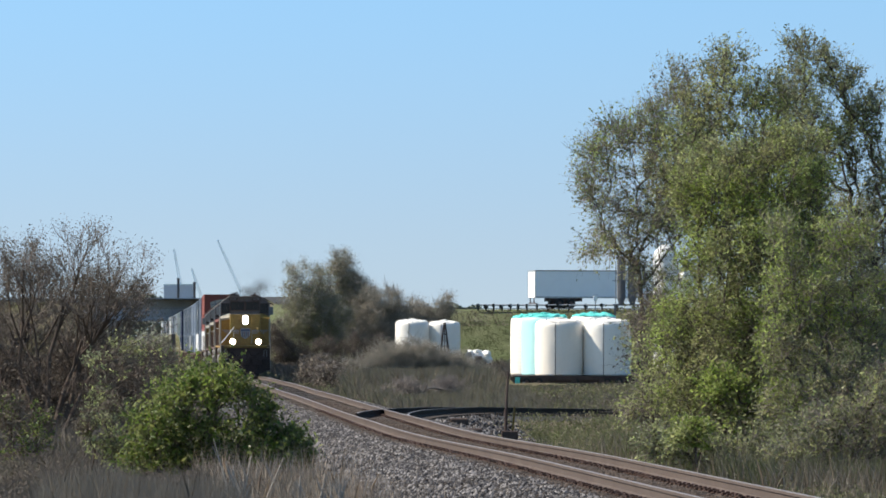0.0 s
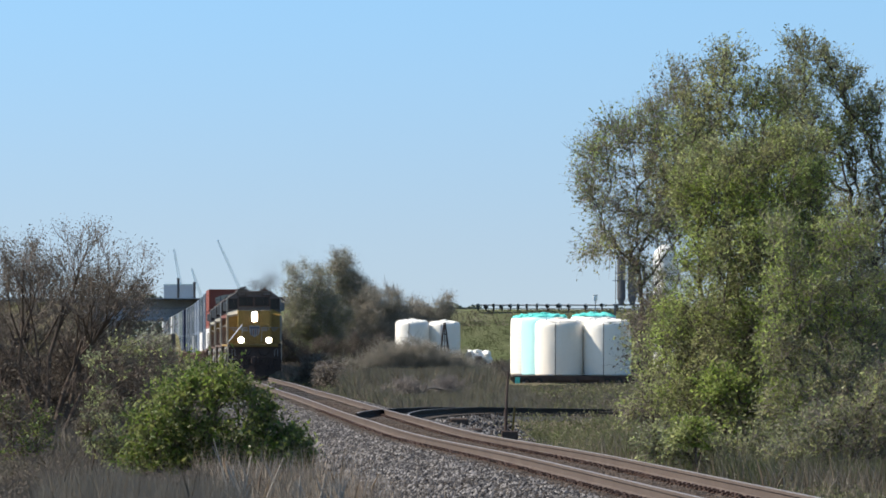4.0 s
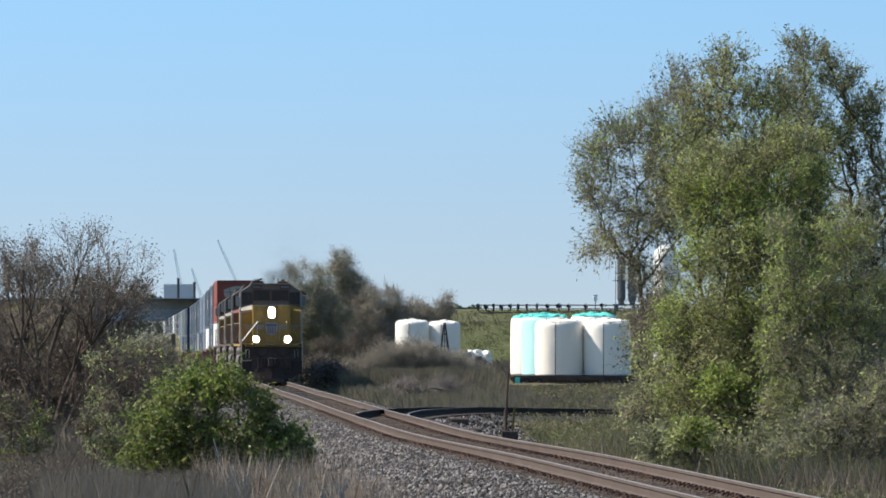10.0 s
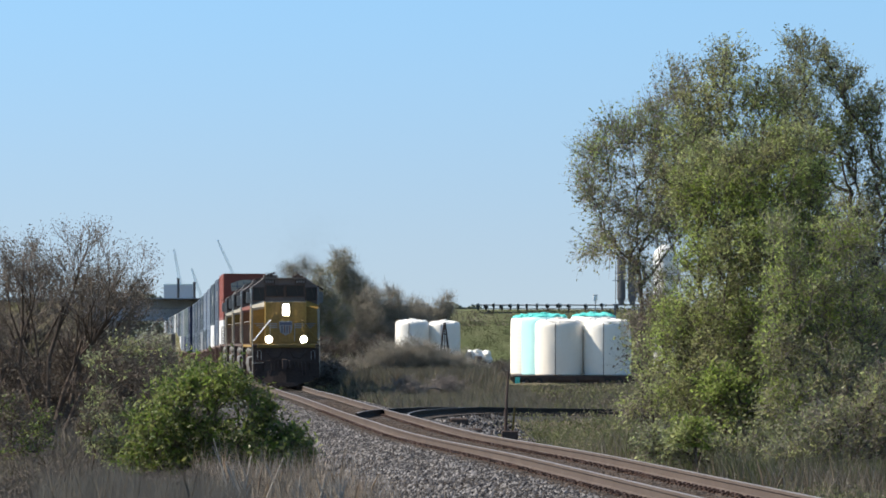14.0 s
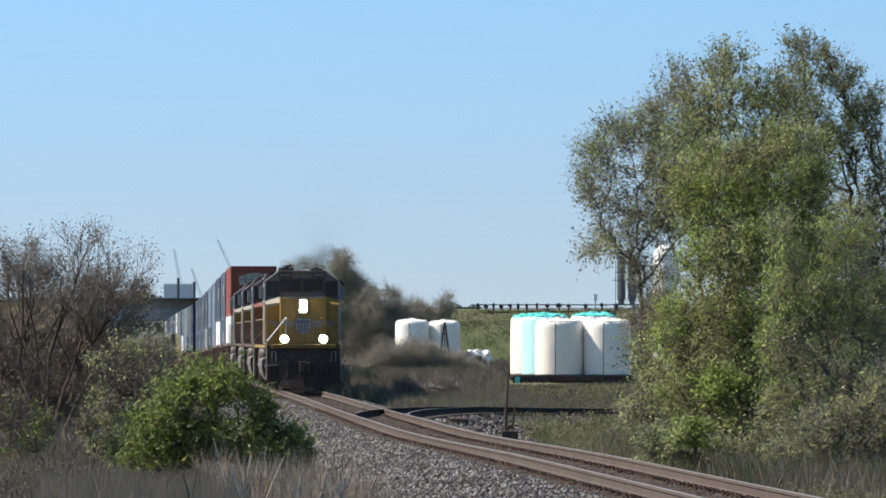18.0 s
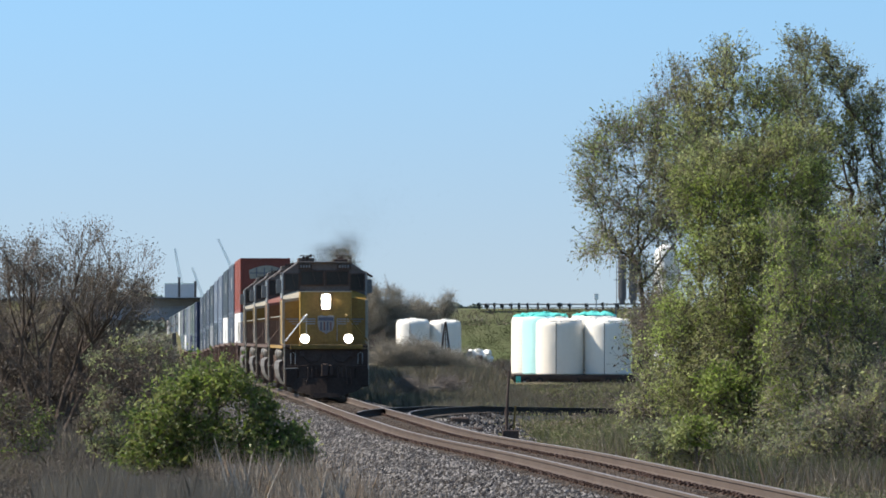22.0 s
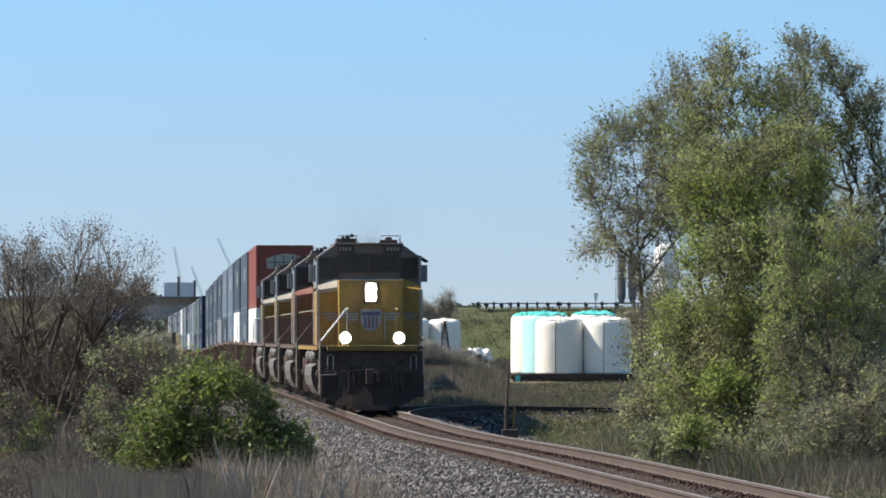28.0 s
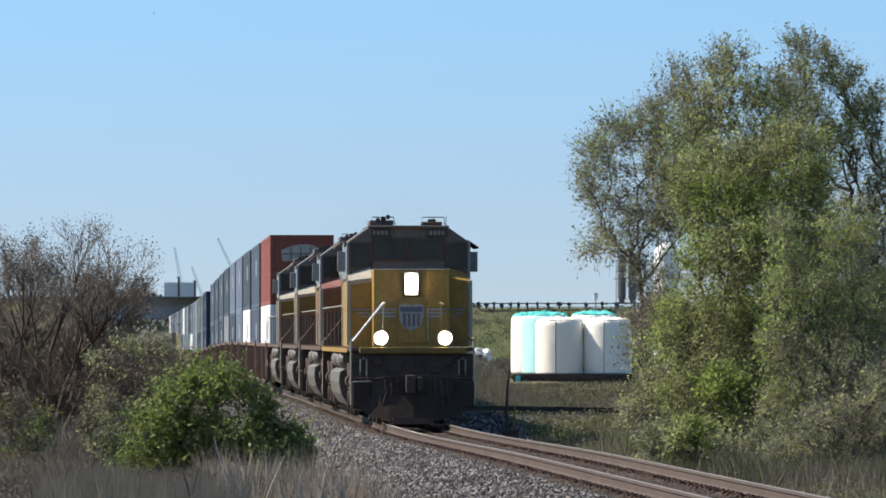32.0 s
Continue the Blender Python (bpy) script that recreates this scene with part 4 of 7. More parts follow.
def well_car():
    """One unit of a double-stack car, its front end at y = 0."""
    root = thing("well_car", "rust-brown double-stack well car with ribbed sides", "railway car", "well cars of the train")
    L = 19.4
    for sx in (-1, 1):
        side = part("well_side", boxes((min(sx * 1.36, sx * 1.44), max(sx * 1.36, sx * 1.44), 1.8, L - 1.8, 0.36, 1.78), (min(sx * 1.34, sx * 1.5), max(sx * 1.34, sx * 1.5), 1.6, L - 1.6, 1.74, 1.88),
                                       (min(sx * 1.34, sx * 1.5), max(sx * 1.34, sx * 1.5), 1.6, L - 1.6, 0.3, 0.42)), "well", root)
        for k in range(13):
            y = 2.2 + k * (L - 4.4) / 12
            part("rib", boxes((min(sx * 1.44, sx * 1.52), max(sx * 1.44, sx * 1.52), y - 0.06, y + 0.06, 0.4, 1.76)), "well", side)
        part("ladder", tubes(([(sx * 1.5, 0.5, 0.6), (sx * 1.5, 0.5, 2.0)], 0.02), ([(sx * 1.5, 0.9, 0.6), (sx * 1.5, 0.9, 2.0)], 0.02), *[([(sx * 1.5, 0.5, z), (sx * 1.5, 0.9, z)], 0.015) for z in (0.8, 1.1, 1.4, 1.7)], sides=5), "well", root)
    for y0, y1 in ((0.2, 1.9), (L - 1.9, L - 0.2)):
        part("end_platform", boxes((-1.44, 1.44, y0, y1, 0.95, 1.2), (-0.3, 0.3, y0 - 0.2, y1 + 0.2, 0.7, 0.95), bevel=0.02), "well", root)
    part("well_floor", boxes((-1.36, 1.36, 1.9, L - 1.9, 0.32, BOX_FLOOR)), "well", root)
    wheelset(root, 0.5, 0.45), wheelset(root, L - 0.9, 0.45)
    return root


CAR = well_car()
UNIT = 19.4
BOX_LIFT = BOX_FLOOR             # container floors above the rails
TALL = [("red", "red", "rust-red container with a pale graffiti patch on its end"), ("blue_grey", "blue", "dusty grey-blue ribbed steel container"), ("slate", "slate", "dark slate-blue ribbed steel container"),
        ("pale_blue", "pale", "pale blue ribbed steel container"), ("navy", "navy", "navy blue ribbed steel container"), ("white", "white", "white ribbed steel container on the train"), ("grey", "grey", "light grey ribbed steel container"), ("green", "green", "dusty grey-green ribbed steel container")]
STOCK = {c: container(c, 2.82, lab, graffiti=(c == "red")) for c, _, lab in TALL}
LOW = {c: container(c, 2.82, dict((a, l) for a, _, l in TALL)[c]) for c in ("navy", "green", "white", "grey", "pale_blue")}
UPPER = ["red", "blue_grey", "slate", "pale_blue", "pale_blue", "slate", "blue_grey", "slate", "blue_grey"]
LOWER = ["white", "blue_grey", "white", "pale_blue", "slate", "grey", "slate", "blue_grey", "slate"]
UPPER2 = ["navy", "green", "green", "grey", "pale_blue", "green", "navy", "grey", "green", "white", "pale_blue", "green", "navy", "grey", "green", "pale_blue", "navy", "green", "grey", "pale_blue", "white", "grey"]
TRAIN = []                       # (thing, metres behind the lead coupler, height)
for k, ob in enumerate((LEAD, SECOND, THIRD, FOURTH)):
    TRAIN.append((ob, 22.45 * k, 0.0))
CARS_AT = 4 * 22.45 + 0.6
used = set()


def take(store, color):
    ob = store[color]
    if ob.name in used:
        return copy_thing(ob, Matrix())
    used.add(ob.name)
    return ob


for k in range(len(UPPER) + 1 + len(UPPER2)):
    s = CARS_AT + k * UNIT
    TRAIN.append((take({"car": CAR}, "car"), s, 0.0))
    if k < len(UPPER):
        TRAIN.append((take(STOCK, LOWER[k]), s + 1.62, BOX_LIFT))
        TRAIN.append((take(STOCK, UPPER[k]), s + 1.62, BOX_LIFT + 2.84))
    elif k > len(UPPER):
        c, d = UPPER2[k - len(UPPER) - 1], UPPER2[(k * 5) % len(UPPER2)]
        TRAIN.append((take(LOW, d), s + 1.62, BOX_LIFT))
        TRAIN.append((take(LOW, c), s + 1.62, BOX_LIFT + 2.84))
for ob in list(STOCK.values()) + list(LOW.values()):
    if ob.name not in used:
        for o in (*ob.children_recursive, ob):
            bpy.data.objects.remove(o)

LEAD_Y0, SPEED = 335.6, 6.31     # the lead coupler at 0 s, and metres a second


def train_pose(back, t, lift):
    y = LEAD_Y0 - SPEED * t * math.cos(SLOPE) + back * math.cos(SLOPE)
    return pose(track_x(max(y, 136)) if y < 140 else track_x(y), y, track_z(y) + lift, 0, 0, math.degrees(math.atan(SLOPE)))


# ---- road traffic ----
def semi_truck():
    """Rear end at x = 0, cab towards +x."""
    root = thing("semi_truck", "white box trailer pulled by a white road tractor", "truck")
    part("trailer_body", boxes((0, 16.15, -1.3, 1.3, 1.15, 4.1), bevel=0.03), "van_white", root, "long white box trailer")
    part("bottom_rail", boxes((0, 16.15, -1.315, -1.3, 1.1, 1.28)), "galv", root)
    part("rear_frame", boxes((-0.03, 0.0, -1.3, -1.16, 1.1, 4.1), (-0.03, 0.0, 1.16, 1.3, 1.1, 4.1), (-0.03, 0.0, -1.16, 1.16, 3.98, 4.1)), "galv", root)
    part("bogie_slider", boxes((1.8, 5.4, -1.1, 1.1, 0.75, 1.15)), "black", root)
    for x in (2.75, 4.05):
        for y in (-1.1, 1.1):
            ty = part("tyre", tubes(([(x, y - 0.25, 0.5), (x, y + 0.25, 0.5)], 0.5), sides=20), "rubber", root)
            part("rim", tubes(([(x, y - 0.26, 0.5), (x, y + 0.26, 0.5)], 0.24), sides=14), "soot_and_shade", ty)
    part("top_rail", boxes((0, 16.15, -1.315, -1.3, 4.02, 4.12)), "cab_grey", root)
    part("underride_bar", boxes((0.0, 0.12, -1.2, 1.2, 0.5, 0.62), (0.0, 0.1, -0.7, -0.6, 0.62, 1.15), (0.0, 0.1, 0.6, 0.7, 0.62, 1.15)), "black", root)
    part("mud_flap", boxes((1.75, 1.78, -1.25, -0.7, 0.25, 0.9)), "rubber", root)
    part("landing_leg", boxes((12.2, 12.35, -0.9, -0.75, 0.1, 1.15)), "galv", root)
    part("tractor_chassis", boxes((14.2, 21.4, -0.6, 0.6, 0.6, 1.0)), "black", root)
    part("tractor_cab", extrude([(17.0, 1.0), (21.6, 1.0), (21.7, 2.0), (19.9, 2.3), (19.3, 3.4), (18.7, 3.9), (17.0, 4.0)], "y", -1.2, 1.2, 0.06), "white", root)
    part("windshield", extrude([(19.93, 2.35), (19.36, 3.38), (19.4, 3.4), (19.98, 2.36)], "y", -1.1, 1.1), "glass", root)
    for x in (15.0, 16.3, 20.8):
        for y in (-1.05, 1.05):
            ty = part("tyre", tubes(([(x, y - 0.2, 0.5), (x, y + 0.2, 0.5)], 0.5), sides=20), "rubber", root)
            part("rim", tubes(([(x, y - 0.21, 0.5), (x, y + 0.21, 0.5)], 0.28), sides=14), "galv", ty)
    return root


def suv():
    root = thing("suv", "white sport utility vehicle on the highway", "car")
    body = [(0, 0.35), (4.35, 0.35), (4.4, 0.8), (4.25, 0.98), (3.1, 1.1), (0.05, 1.1), (-0.03, 0.8)]
    part("body", extrude(body, "y", -0.92, 0.92, 0.06), "van_white", root)
    cabin = [(0.06, 1.08), (3.05, 1.08), (2.15, 1.66), (1.2, 1.72), (0.42, 1.66)]
    part("cabin", extrude(cabin, "y", -0.8, 0.8, 0.05), "van_white", root)
    for sy in (-1, 1):
        for a, b, c, d in ((0.42, 0.95, 0.62, 1.0), (1.02, 1.75, 1.05, 1.75), (1.83, 2.7, 1.83, 2.15)):
            part("side_window", extrude([(a, 1.14), (b, 1.14), (d, 1.58), (c, 1.58)], "y", sy * 0.8 - 0.012, sy * 0.8 + 0.012), "glass", root)
        part("headlight", boxes((4.2, 4.36, sy * 0.75 - 0.14, sy * 0.75 + 0.14, 0.75, 0.9)), "stripe", root)
        part("roof_rail", tubes(([(0.6, sy * 0.66, 1.74), (2.3, sy * 0.66, 1.72)], 0.02), sides=6), "black", root)
    part("windshield", extrude([(2.98, 1.14), (2.2, 1.63), (2.24, 1.63), (3.02, 1.14)], "y", -0.7, 0.7), "glass", root)
    for x in (0.85, 3.5):
        for y in (-0.82, 0.82):
            ty = part("tyre", tubes(([(x, y - 0.11, 0.35), (x, y + 0.11, 0.35)], 0.35), sides=20), "rubber", root)
            part("rim", tubes(([(x, y - 0.12, 0.35), (x, y + 0.12, 0.35)], 0.22), sides=14), "galv", ty)
    return root


TRUCK, SUV = semi_truck(), suv()


def bird():
    root = thing("bird", "small dark bird gliding across the sky", "bird")
    part("body", tubes(([(-0.16, 0, 0), (-0.08, 0, 0.01), (0.05, 0, 0.01), (0.13, 0, 0.02), (0.18, 0, 0.02)], [0.012, 0.045, 0.055, 0.035, 0.01]), sides=8), "black", root)
    for sy in (-1, 1):
        bm = bmesh.new()
        rows = [(0.08, -0.08, 0.0, 0.02), (0.1, -0.06, 0.2, 0.07), (0.02, -0.05, 0.42, 0.05)]
        up = [(bm.verts.new((a, sy * y, z + 0.006)), bm.verts.new((b, sy * y, z + 0.006))) for a, b, y, z in rows]
        dn = [(bm.verts.new((a, sy * y, z - 0.006)), bm.verts.new((b, sy * y, z - 0.006))) for a, b, y, z in rows]
        for i in range(2):
            for s_ in (up, dn):
                bm.faces.new((s_[i][0], s_[i][1], s_[i + 1][1], s_[i + 1][0]))
            bm.faces.new((up[i][0], up[i + 1][0], dn[i + 1][0], dn[i][0]))
            bm.faces.new((up[i][1], up[i + 1][1], dn[i + 1][1], dn[i][1]))
        bmesh.ops.recalc_face_normals(bm, faces=bm.faces)
        part("wing", bm, "black", root)
    return root


BIRD = bird()


def exhaust_smoke():
    """Diesel smoke over the lead locomotive: rigid puffs of fine soot, too fine to count."""
    rng = np.random.default_rng(66)
    root = thing("exhaust_smoke", "thin dark diesel smoke above the lead locomotive", "smoke")
    for c, r, n in (((0.15, 0.0, 0.25), (0.3, 0.5, 0.25), 4000), ((0.75, 0.6, 0.6), (0.6, 0.9, 0.34), 11000), ((1.25, 1.4, 0.95), (0.5, 0.9, 0.42), 10500), ((0.3, 1.0, 0.7), (0.5, 0.9, 0.3), 4500), ((1.3, 3.0, 1.7), (1.2, 2.0, 0.8), 3000), ((1.9, 6, 2.6), (1.7, 3.4, 1.1), 2400)):
        p = np.array(c) + rng.normal(size=(n, 3)) * np.array(r) * 0.6
        u = rng.normal(size=(n, 3))
        u /= np.linalg.norm(u, axis=1)[:, None]
        w = np.cross(u, rng.normal(size=(n, 3)))
        w /= np.linalg.norm(w, axis=1)[:, None]
        k = 0.006
        v = np.stack([p - u * k, p + w * k, p + u * k, p - w * k], 1).reshape(-1, 3)
        tagged(piece("puff", array_mesh("puff", v, np.arange(4 * n).reshape(n, 4), "soot"), root), kind="stuff")
    return root


SMOKE = exhaust_smoke()


# ---- yard: tanks and machines ----
def poly_tank(x, y, r, h, body, cap, label, base_z, ribs=0.0):
    root = thing("storage_tank", label, "tank", "plastic tanks in the yard", m=pose(x, y, base_z, 0, 0, 0))
    prof = [(r * 0.97, 0.0), (r, 0.05)]
    n = 14
    for k in range(n):
        z = 0.12 + (h - 0.5) * k / n
        bulge = r * (1 + 0.012 * math.sin(math.pi * k / n))
        prof += [(bulge, z), (bulge + ribs, z + 0.03), (bulge + ribs, z + 0.1), (bulge, z + 0.13)]
    prof += [(r, h - 0.34), (r * 0.985, h - 0.14), (r * 0.94, h)]
    bm = lathe(prof, 72)
    for v in bm.verts:
        a = math.atan2(v.co.y, v.co.x)
        k = 1 + 0.016 * noise.noise((math.cos(a) * 1.6 + x, math.sin(a) * 1.6 + y, v.co.z * 0.35)) + 0.007 * noise.noise((math.cos(a) * 5 + x, math.sin(a) * 5 + y, v.co.z * 1.1))
        v.co.x, v.co.y = v.co.x * k, v.co.y * k
    part("shell", bm, body, root, smooth=True)
    bm = lathe([(r * 0.95, h - 0.01), (r * 0.9, h + 0.06), (r * 0.76, h + 0.12), (r * 0.6, h + 0.17), (r * 0.42, h + 0.2), (r * 0.25, h + 0.22), (0.05, h + 0.23)], 56)
    for v in bm.verts:
        v.co.z += (0.26 if cap == "aqua" else 0.08) * noise.noise((v.co.x * 2.1 + x, v.co.y * 2.1, 2.0))
    part("dome", bm, cap, root, smooth=True)
    lid = part("manway_collar", lathe([(0.3, h + 0.12), (0.3, h + 0.26), (0.26, h + 0.26)], 20), cap, root)
    part("lid", lathe([(0.33, h + 0.26), (0.33, h + 0.3), (0.1, h + 0.33)], 20), cap, lid)
    for k in range(8):
        a = k * math.pi / 4
        c, s = math.cos(a), math.sin(a)
        part("lifting_lug", tubes(([(c * r * 0.93, s * r * 0.93, h - 0.02), (c * r * 0.7, s * r * 0.7, h + 0.2)], [0.08, 0.04]), sides=6), cap, root)
    part("outlet_pipe", tubes(([(r * 0.98, 0, 0.3), (r + 0.25, 0, 0.3)], 0.06)), "black", root)
    for k in range(2):
        a = -1.75 + k * 2.6
        part("hold_down_seam", boxes((r * math.cos(a) - 0.022, r * math.cos(a) + 0.022, r * math.sin(a) - 0.035, r * math.sin(a) + 0.02, 0.05, h - 0.1)), "soot_and_shade", root)
    return root


DECK = -0.42
poly_tank(7.67, 366, 1.58, 3.52, "tan", "tan", "cream ribbed plastic tank on a dark skid", DECK)
poly_tank(10.84, 366, 1.58, 3.52, "poly", "poly", "white ribbed plastic tank on a dark skid", DECK)
poly_tank(6.8, 369.4, 1.55, 3.85, "aqua_pale", "aqua", "turquoise plastic tank with a darker dome", DECK)
poly_tank(6.15, 373, 1.6, 3.82, "poly", "aqua", "white plastic tank standing behind a turquoise one", DECK, 0.003)
poly_tank(10.05, 369.7, 1.55, 3.9, "poly", "aqua", "white plastic tank with a turquoise dome", DECK)


def skid(x0, x1, y0, y1, top):
    root = thing("tank_skid", "low dark steel skid below the tanks", "skid")
    g = gz((x0 + x1) / 2, (y0 + y1) / 2) - 0.05
    part("deck", boxes((x0, x1, y0, y1, top - 0.12, top)), "black", root)
    for y in (y0 + 0.2, (y0 + y1) / 2, y1 - 0.2):
        part("beam", boxes((x0, x1, y - 0.08, y + 0.08, g, top - 0.12)), "black", root)
    for k, x in enumerate(np.linspace(x0 + 0.3, x1 - 0.3, 5)):
        part("foot", boxes((x - 0.16, x + 0.16, y0 - 0.16, y0 + 0.05, g, top - 0.1)), "aqua" if k == 0 else "black", root)
    for x in (x0 + 0.9, x0 + 1.7, x0 + 4.1, x0 + 6.2, x0 + 7.0):
        ty = part("tyre", tubes(([(x, y0 - 0.12, g + 0.27), (x, y0 + 0.12, g + 0.27)], 0.27), sides=16), "rubber", root)
        part("rim", tubes(([(x, y0 - 0.13, g + 0.27), (x, y0 + 0.13, g + 0.27)], 0.13), sides=12), "soot_and_shade", ty)
    part("side_beam", boxes((x0, x1, y0 - 0.04, y0 + 0.06, top - 0.3, top - 0.1)), "black", root)
    part("valve", tubes(([(x0 + 0.7, y0 - 0.25, g + 0.2), (x0 + 0.7, y0 + 0.1, g + 0.2)], 0.11)), "stripe", root)


skid(4.6, 12.6, 364.3, 375, DECK)
g0 = gz(-2.84, 508)
poly_tank(-2.84, 508, 1.53, 3.55 - g0, "poly", "poly", "white plastic tank in dry brush", g0)
g1 = gz(0.1, 509)
poly_tank(0.1, 509, 1.47, 3.45 - g1, "poly", "poly", "white plastic tank beside a black ladder frame", g1)


def ladder_frame():
    root = thing("ladder_frame", "black steel A-frame ladder before a white tank", "ladder", m=pose(0.15, 504, gz(0.15, 504)))
    h = 3.45 - gz(0.15, 504)
    for a in (-0.62, 0.62):
        for da in (0.0, 0.22):
            part("leg", tubes(([(a - math.copysign(da, a), 0, 0), (math.copysign(0.06, a), 0, h)], 0.05), sides=6), "black", root)
    part("leg", tubes(([(0.0, 0.9, 0), (0, 0, h)], 0.05), sides=6), "black", root)
    for k in range(1, 7):
        z = h * k / 8
        w = 0.55 * (1 - z / h)
        part("rung", tubes(([(-w, 0, z), (w, 0, z)], 0.035), sides=6), "black", root)


ladder_frame()


def nurse_trailer():
    x, y = 3.15, 490
    root = thing("spray_trailer", "small white tank trailer with hoses and pump", "trailer", m=pose(x, y, gz(x, y)))
    bm = tubes(([(-1.0, 0, 0.95), (-0.85, 0, 0.95), (-0.4, 0, 1.0), (0.1, 0, 0.97), (0.6, 0, 1.0), (0.9, 0, 0.95), (1.05, 0, 0.95)], [0.3, 0.55, 0.6, 0.56, 0.62, 0.55, 0.3]), sides=18)
    bmesh.ops.subdivide_edges(bm, edges=bm.edges, cuts=2, use_grid_fill=True)
    for v in bm.verts:
        v.co += Vector((0.3, 0.5, 1.0)) * 0.2 * noise.noise(v.co * 2.3)
    part("tank", bm, "poly", root)
    for cx, cz, r in ((-0.75, 1.35, 0.3), (0.75, 1.25, 0.34), (-0.1, 1.5, 0.22), (0.95, 0.75, 0.3)):
        bm = lathe([(0.02, -r), (r * 0.7, -r * 0.7), (r, 0), (r * 0.7, r * 0.7), (0.02, r)], 12)
        for v in bm.verts:
            v.co += v.co * 0.4 * noise.noise(v.co * 4 + Vector((cx, cz, 0)))
        bmesh.ops.translate(bm, verts=bm.verts, vec=(cx, -0.3, cz))
        part("bundled_cover", bm, "poly", root)
    part("chassis", boxes((-1.3, 1.3, -0.5, 0.5, 0.28, 0.4)), "black", root)
    for sx in (-0.45, 0.45):
        part("wheel", tubes(([(sx, -0.68, 0.33), (sx, -0.45, 0.33)], 0.33), sides=16), "rubber", root)
    part("pump", boxes((-0.35, 0.3, -0.95, -0.5, 0.42, 1.1), bevel=0.06), "soot_and_shade", root, "dark pump and engine")
    part("hose_reel", tubes(([(-0.9, -0.8, 1.2), (-0.9, -0.45, 1.2)], 0.3), sides=16), "stripe", root)
    part("filler_lid", tubes(([(0.1, 0, 1.5), (0.1, 0, 1.65)], 0.22), sides=14), "poly", root)
    part("frame_hoop", tubes(([(0.9, -0.5, 0.4), (0.9, -0.5, 1.6), (0.9, 0.5, 1.6), (0.9, 0.5, 0.4)], 0.04), sides=6), "white", root)


nurse_trailer()


def silo():
    x, y = 18.1, 450
    g = gz(x, y)
    root = thing("white_silo", "tall white steel silo behind the trees", "silo", m=pose(x, y, g))
    h = 9.7 - g
    part("shell", lathe([(0.98, 0), (0.98, h - 0.9), (0.9, h - 0.6), (0.3, h)], 28), "white", root)
    for k in range(1, 6):
        part("hoop", lathe([(1.0, h * k / 6.5 - 0.04), (1.0, h * k / 6.5 + 0.04), (0.98, h * k / 6.5 + 0.04)], 28), "galv", root)
    part("ladder", tubes(([(-0.9, -0.5, 0), (-0.9, -0.5, h - 0.8)], 0.03), ([(-1.05, -0.3, 0), (-1.05, -0.3, h - 0.8)], 0.03), sides=5), "galv", root)
    x, y = 15.9, 480
    g = gz(x, y)
    root = thing("dust_collector_tower", "grey twin cylinders on a steel frame", "industrial tower", m=pose(x, y, g))
    h = 9.2 - g
    for sx in (-0.45, 0.5):
        part("cylinder", lathe([(0.2, h - 4.2), (0.37, h - 3.7), (0.37, h - 0.15), (0.2, h)], 18), "tower_grey", root).location.x = sx
    part("platform", boxes((-1.2, 1.2, -0.8, 0.8, h - 4.3, h - 4.2), (-1.2, 1.2, -0.82, -0.78, h - 2.2, h - 2.14)), "tower_grey", root)
    for sx in (-1, 1):
        for sy in (-0.7, 0.7):
            part("leg", boxes((sx - 0.05, sx + 0.05, sy - 0.05, sy + 0.05, 0, h - 4.3)), "tower_grey", root)
    for k in range(3):
        z = k * (h - 4.3) / 3
        part("brace", tubes(([(-1, -0.7, z), (1, -0.7, z + (h - 4.3) / 3)], 0.028), ([(1, -0.7, z), (-1, -0.7, z + (h - 4.3) / 3)], 0.028), sides=5), "tower_grey", root)
    part("duct", tubes(([(0.9, 0, h - 1.0), (1.5, 0, h - 0.8), (1.6, 0, h - 2.5)], 0.14), sides=8), "tower_grey", root)
    part("walkway", boxes((-0.95, 1.1, -0.75, -0.7, h - 1.55, h - 1.48), (-0.95, 1.1, -0.75, -0.7, h - 1.1, h - 1.06)), "tower_grey", root)
    part("cage_ladder", tubes(([(-0.95, -0.72, h - 4.2), (-0.95, -0.72, h - 0.5)], 0.035), ([(-0.7, -0.72, h - 4.2), (-0.7, -0.72, h - 0.5)], 0.035), sides=5), "tower_grey", root)
    part("motor_box", boxes((0.75, 1.25, -0.5, 0.3, h - 3.3, h - 2.6), bevel=0.03), "tower_grey", root)


silo()


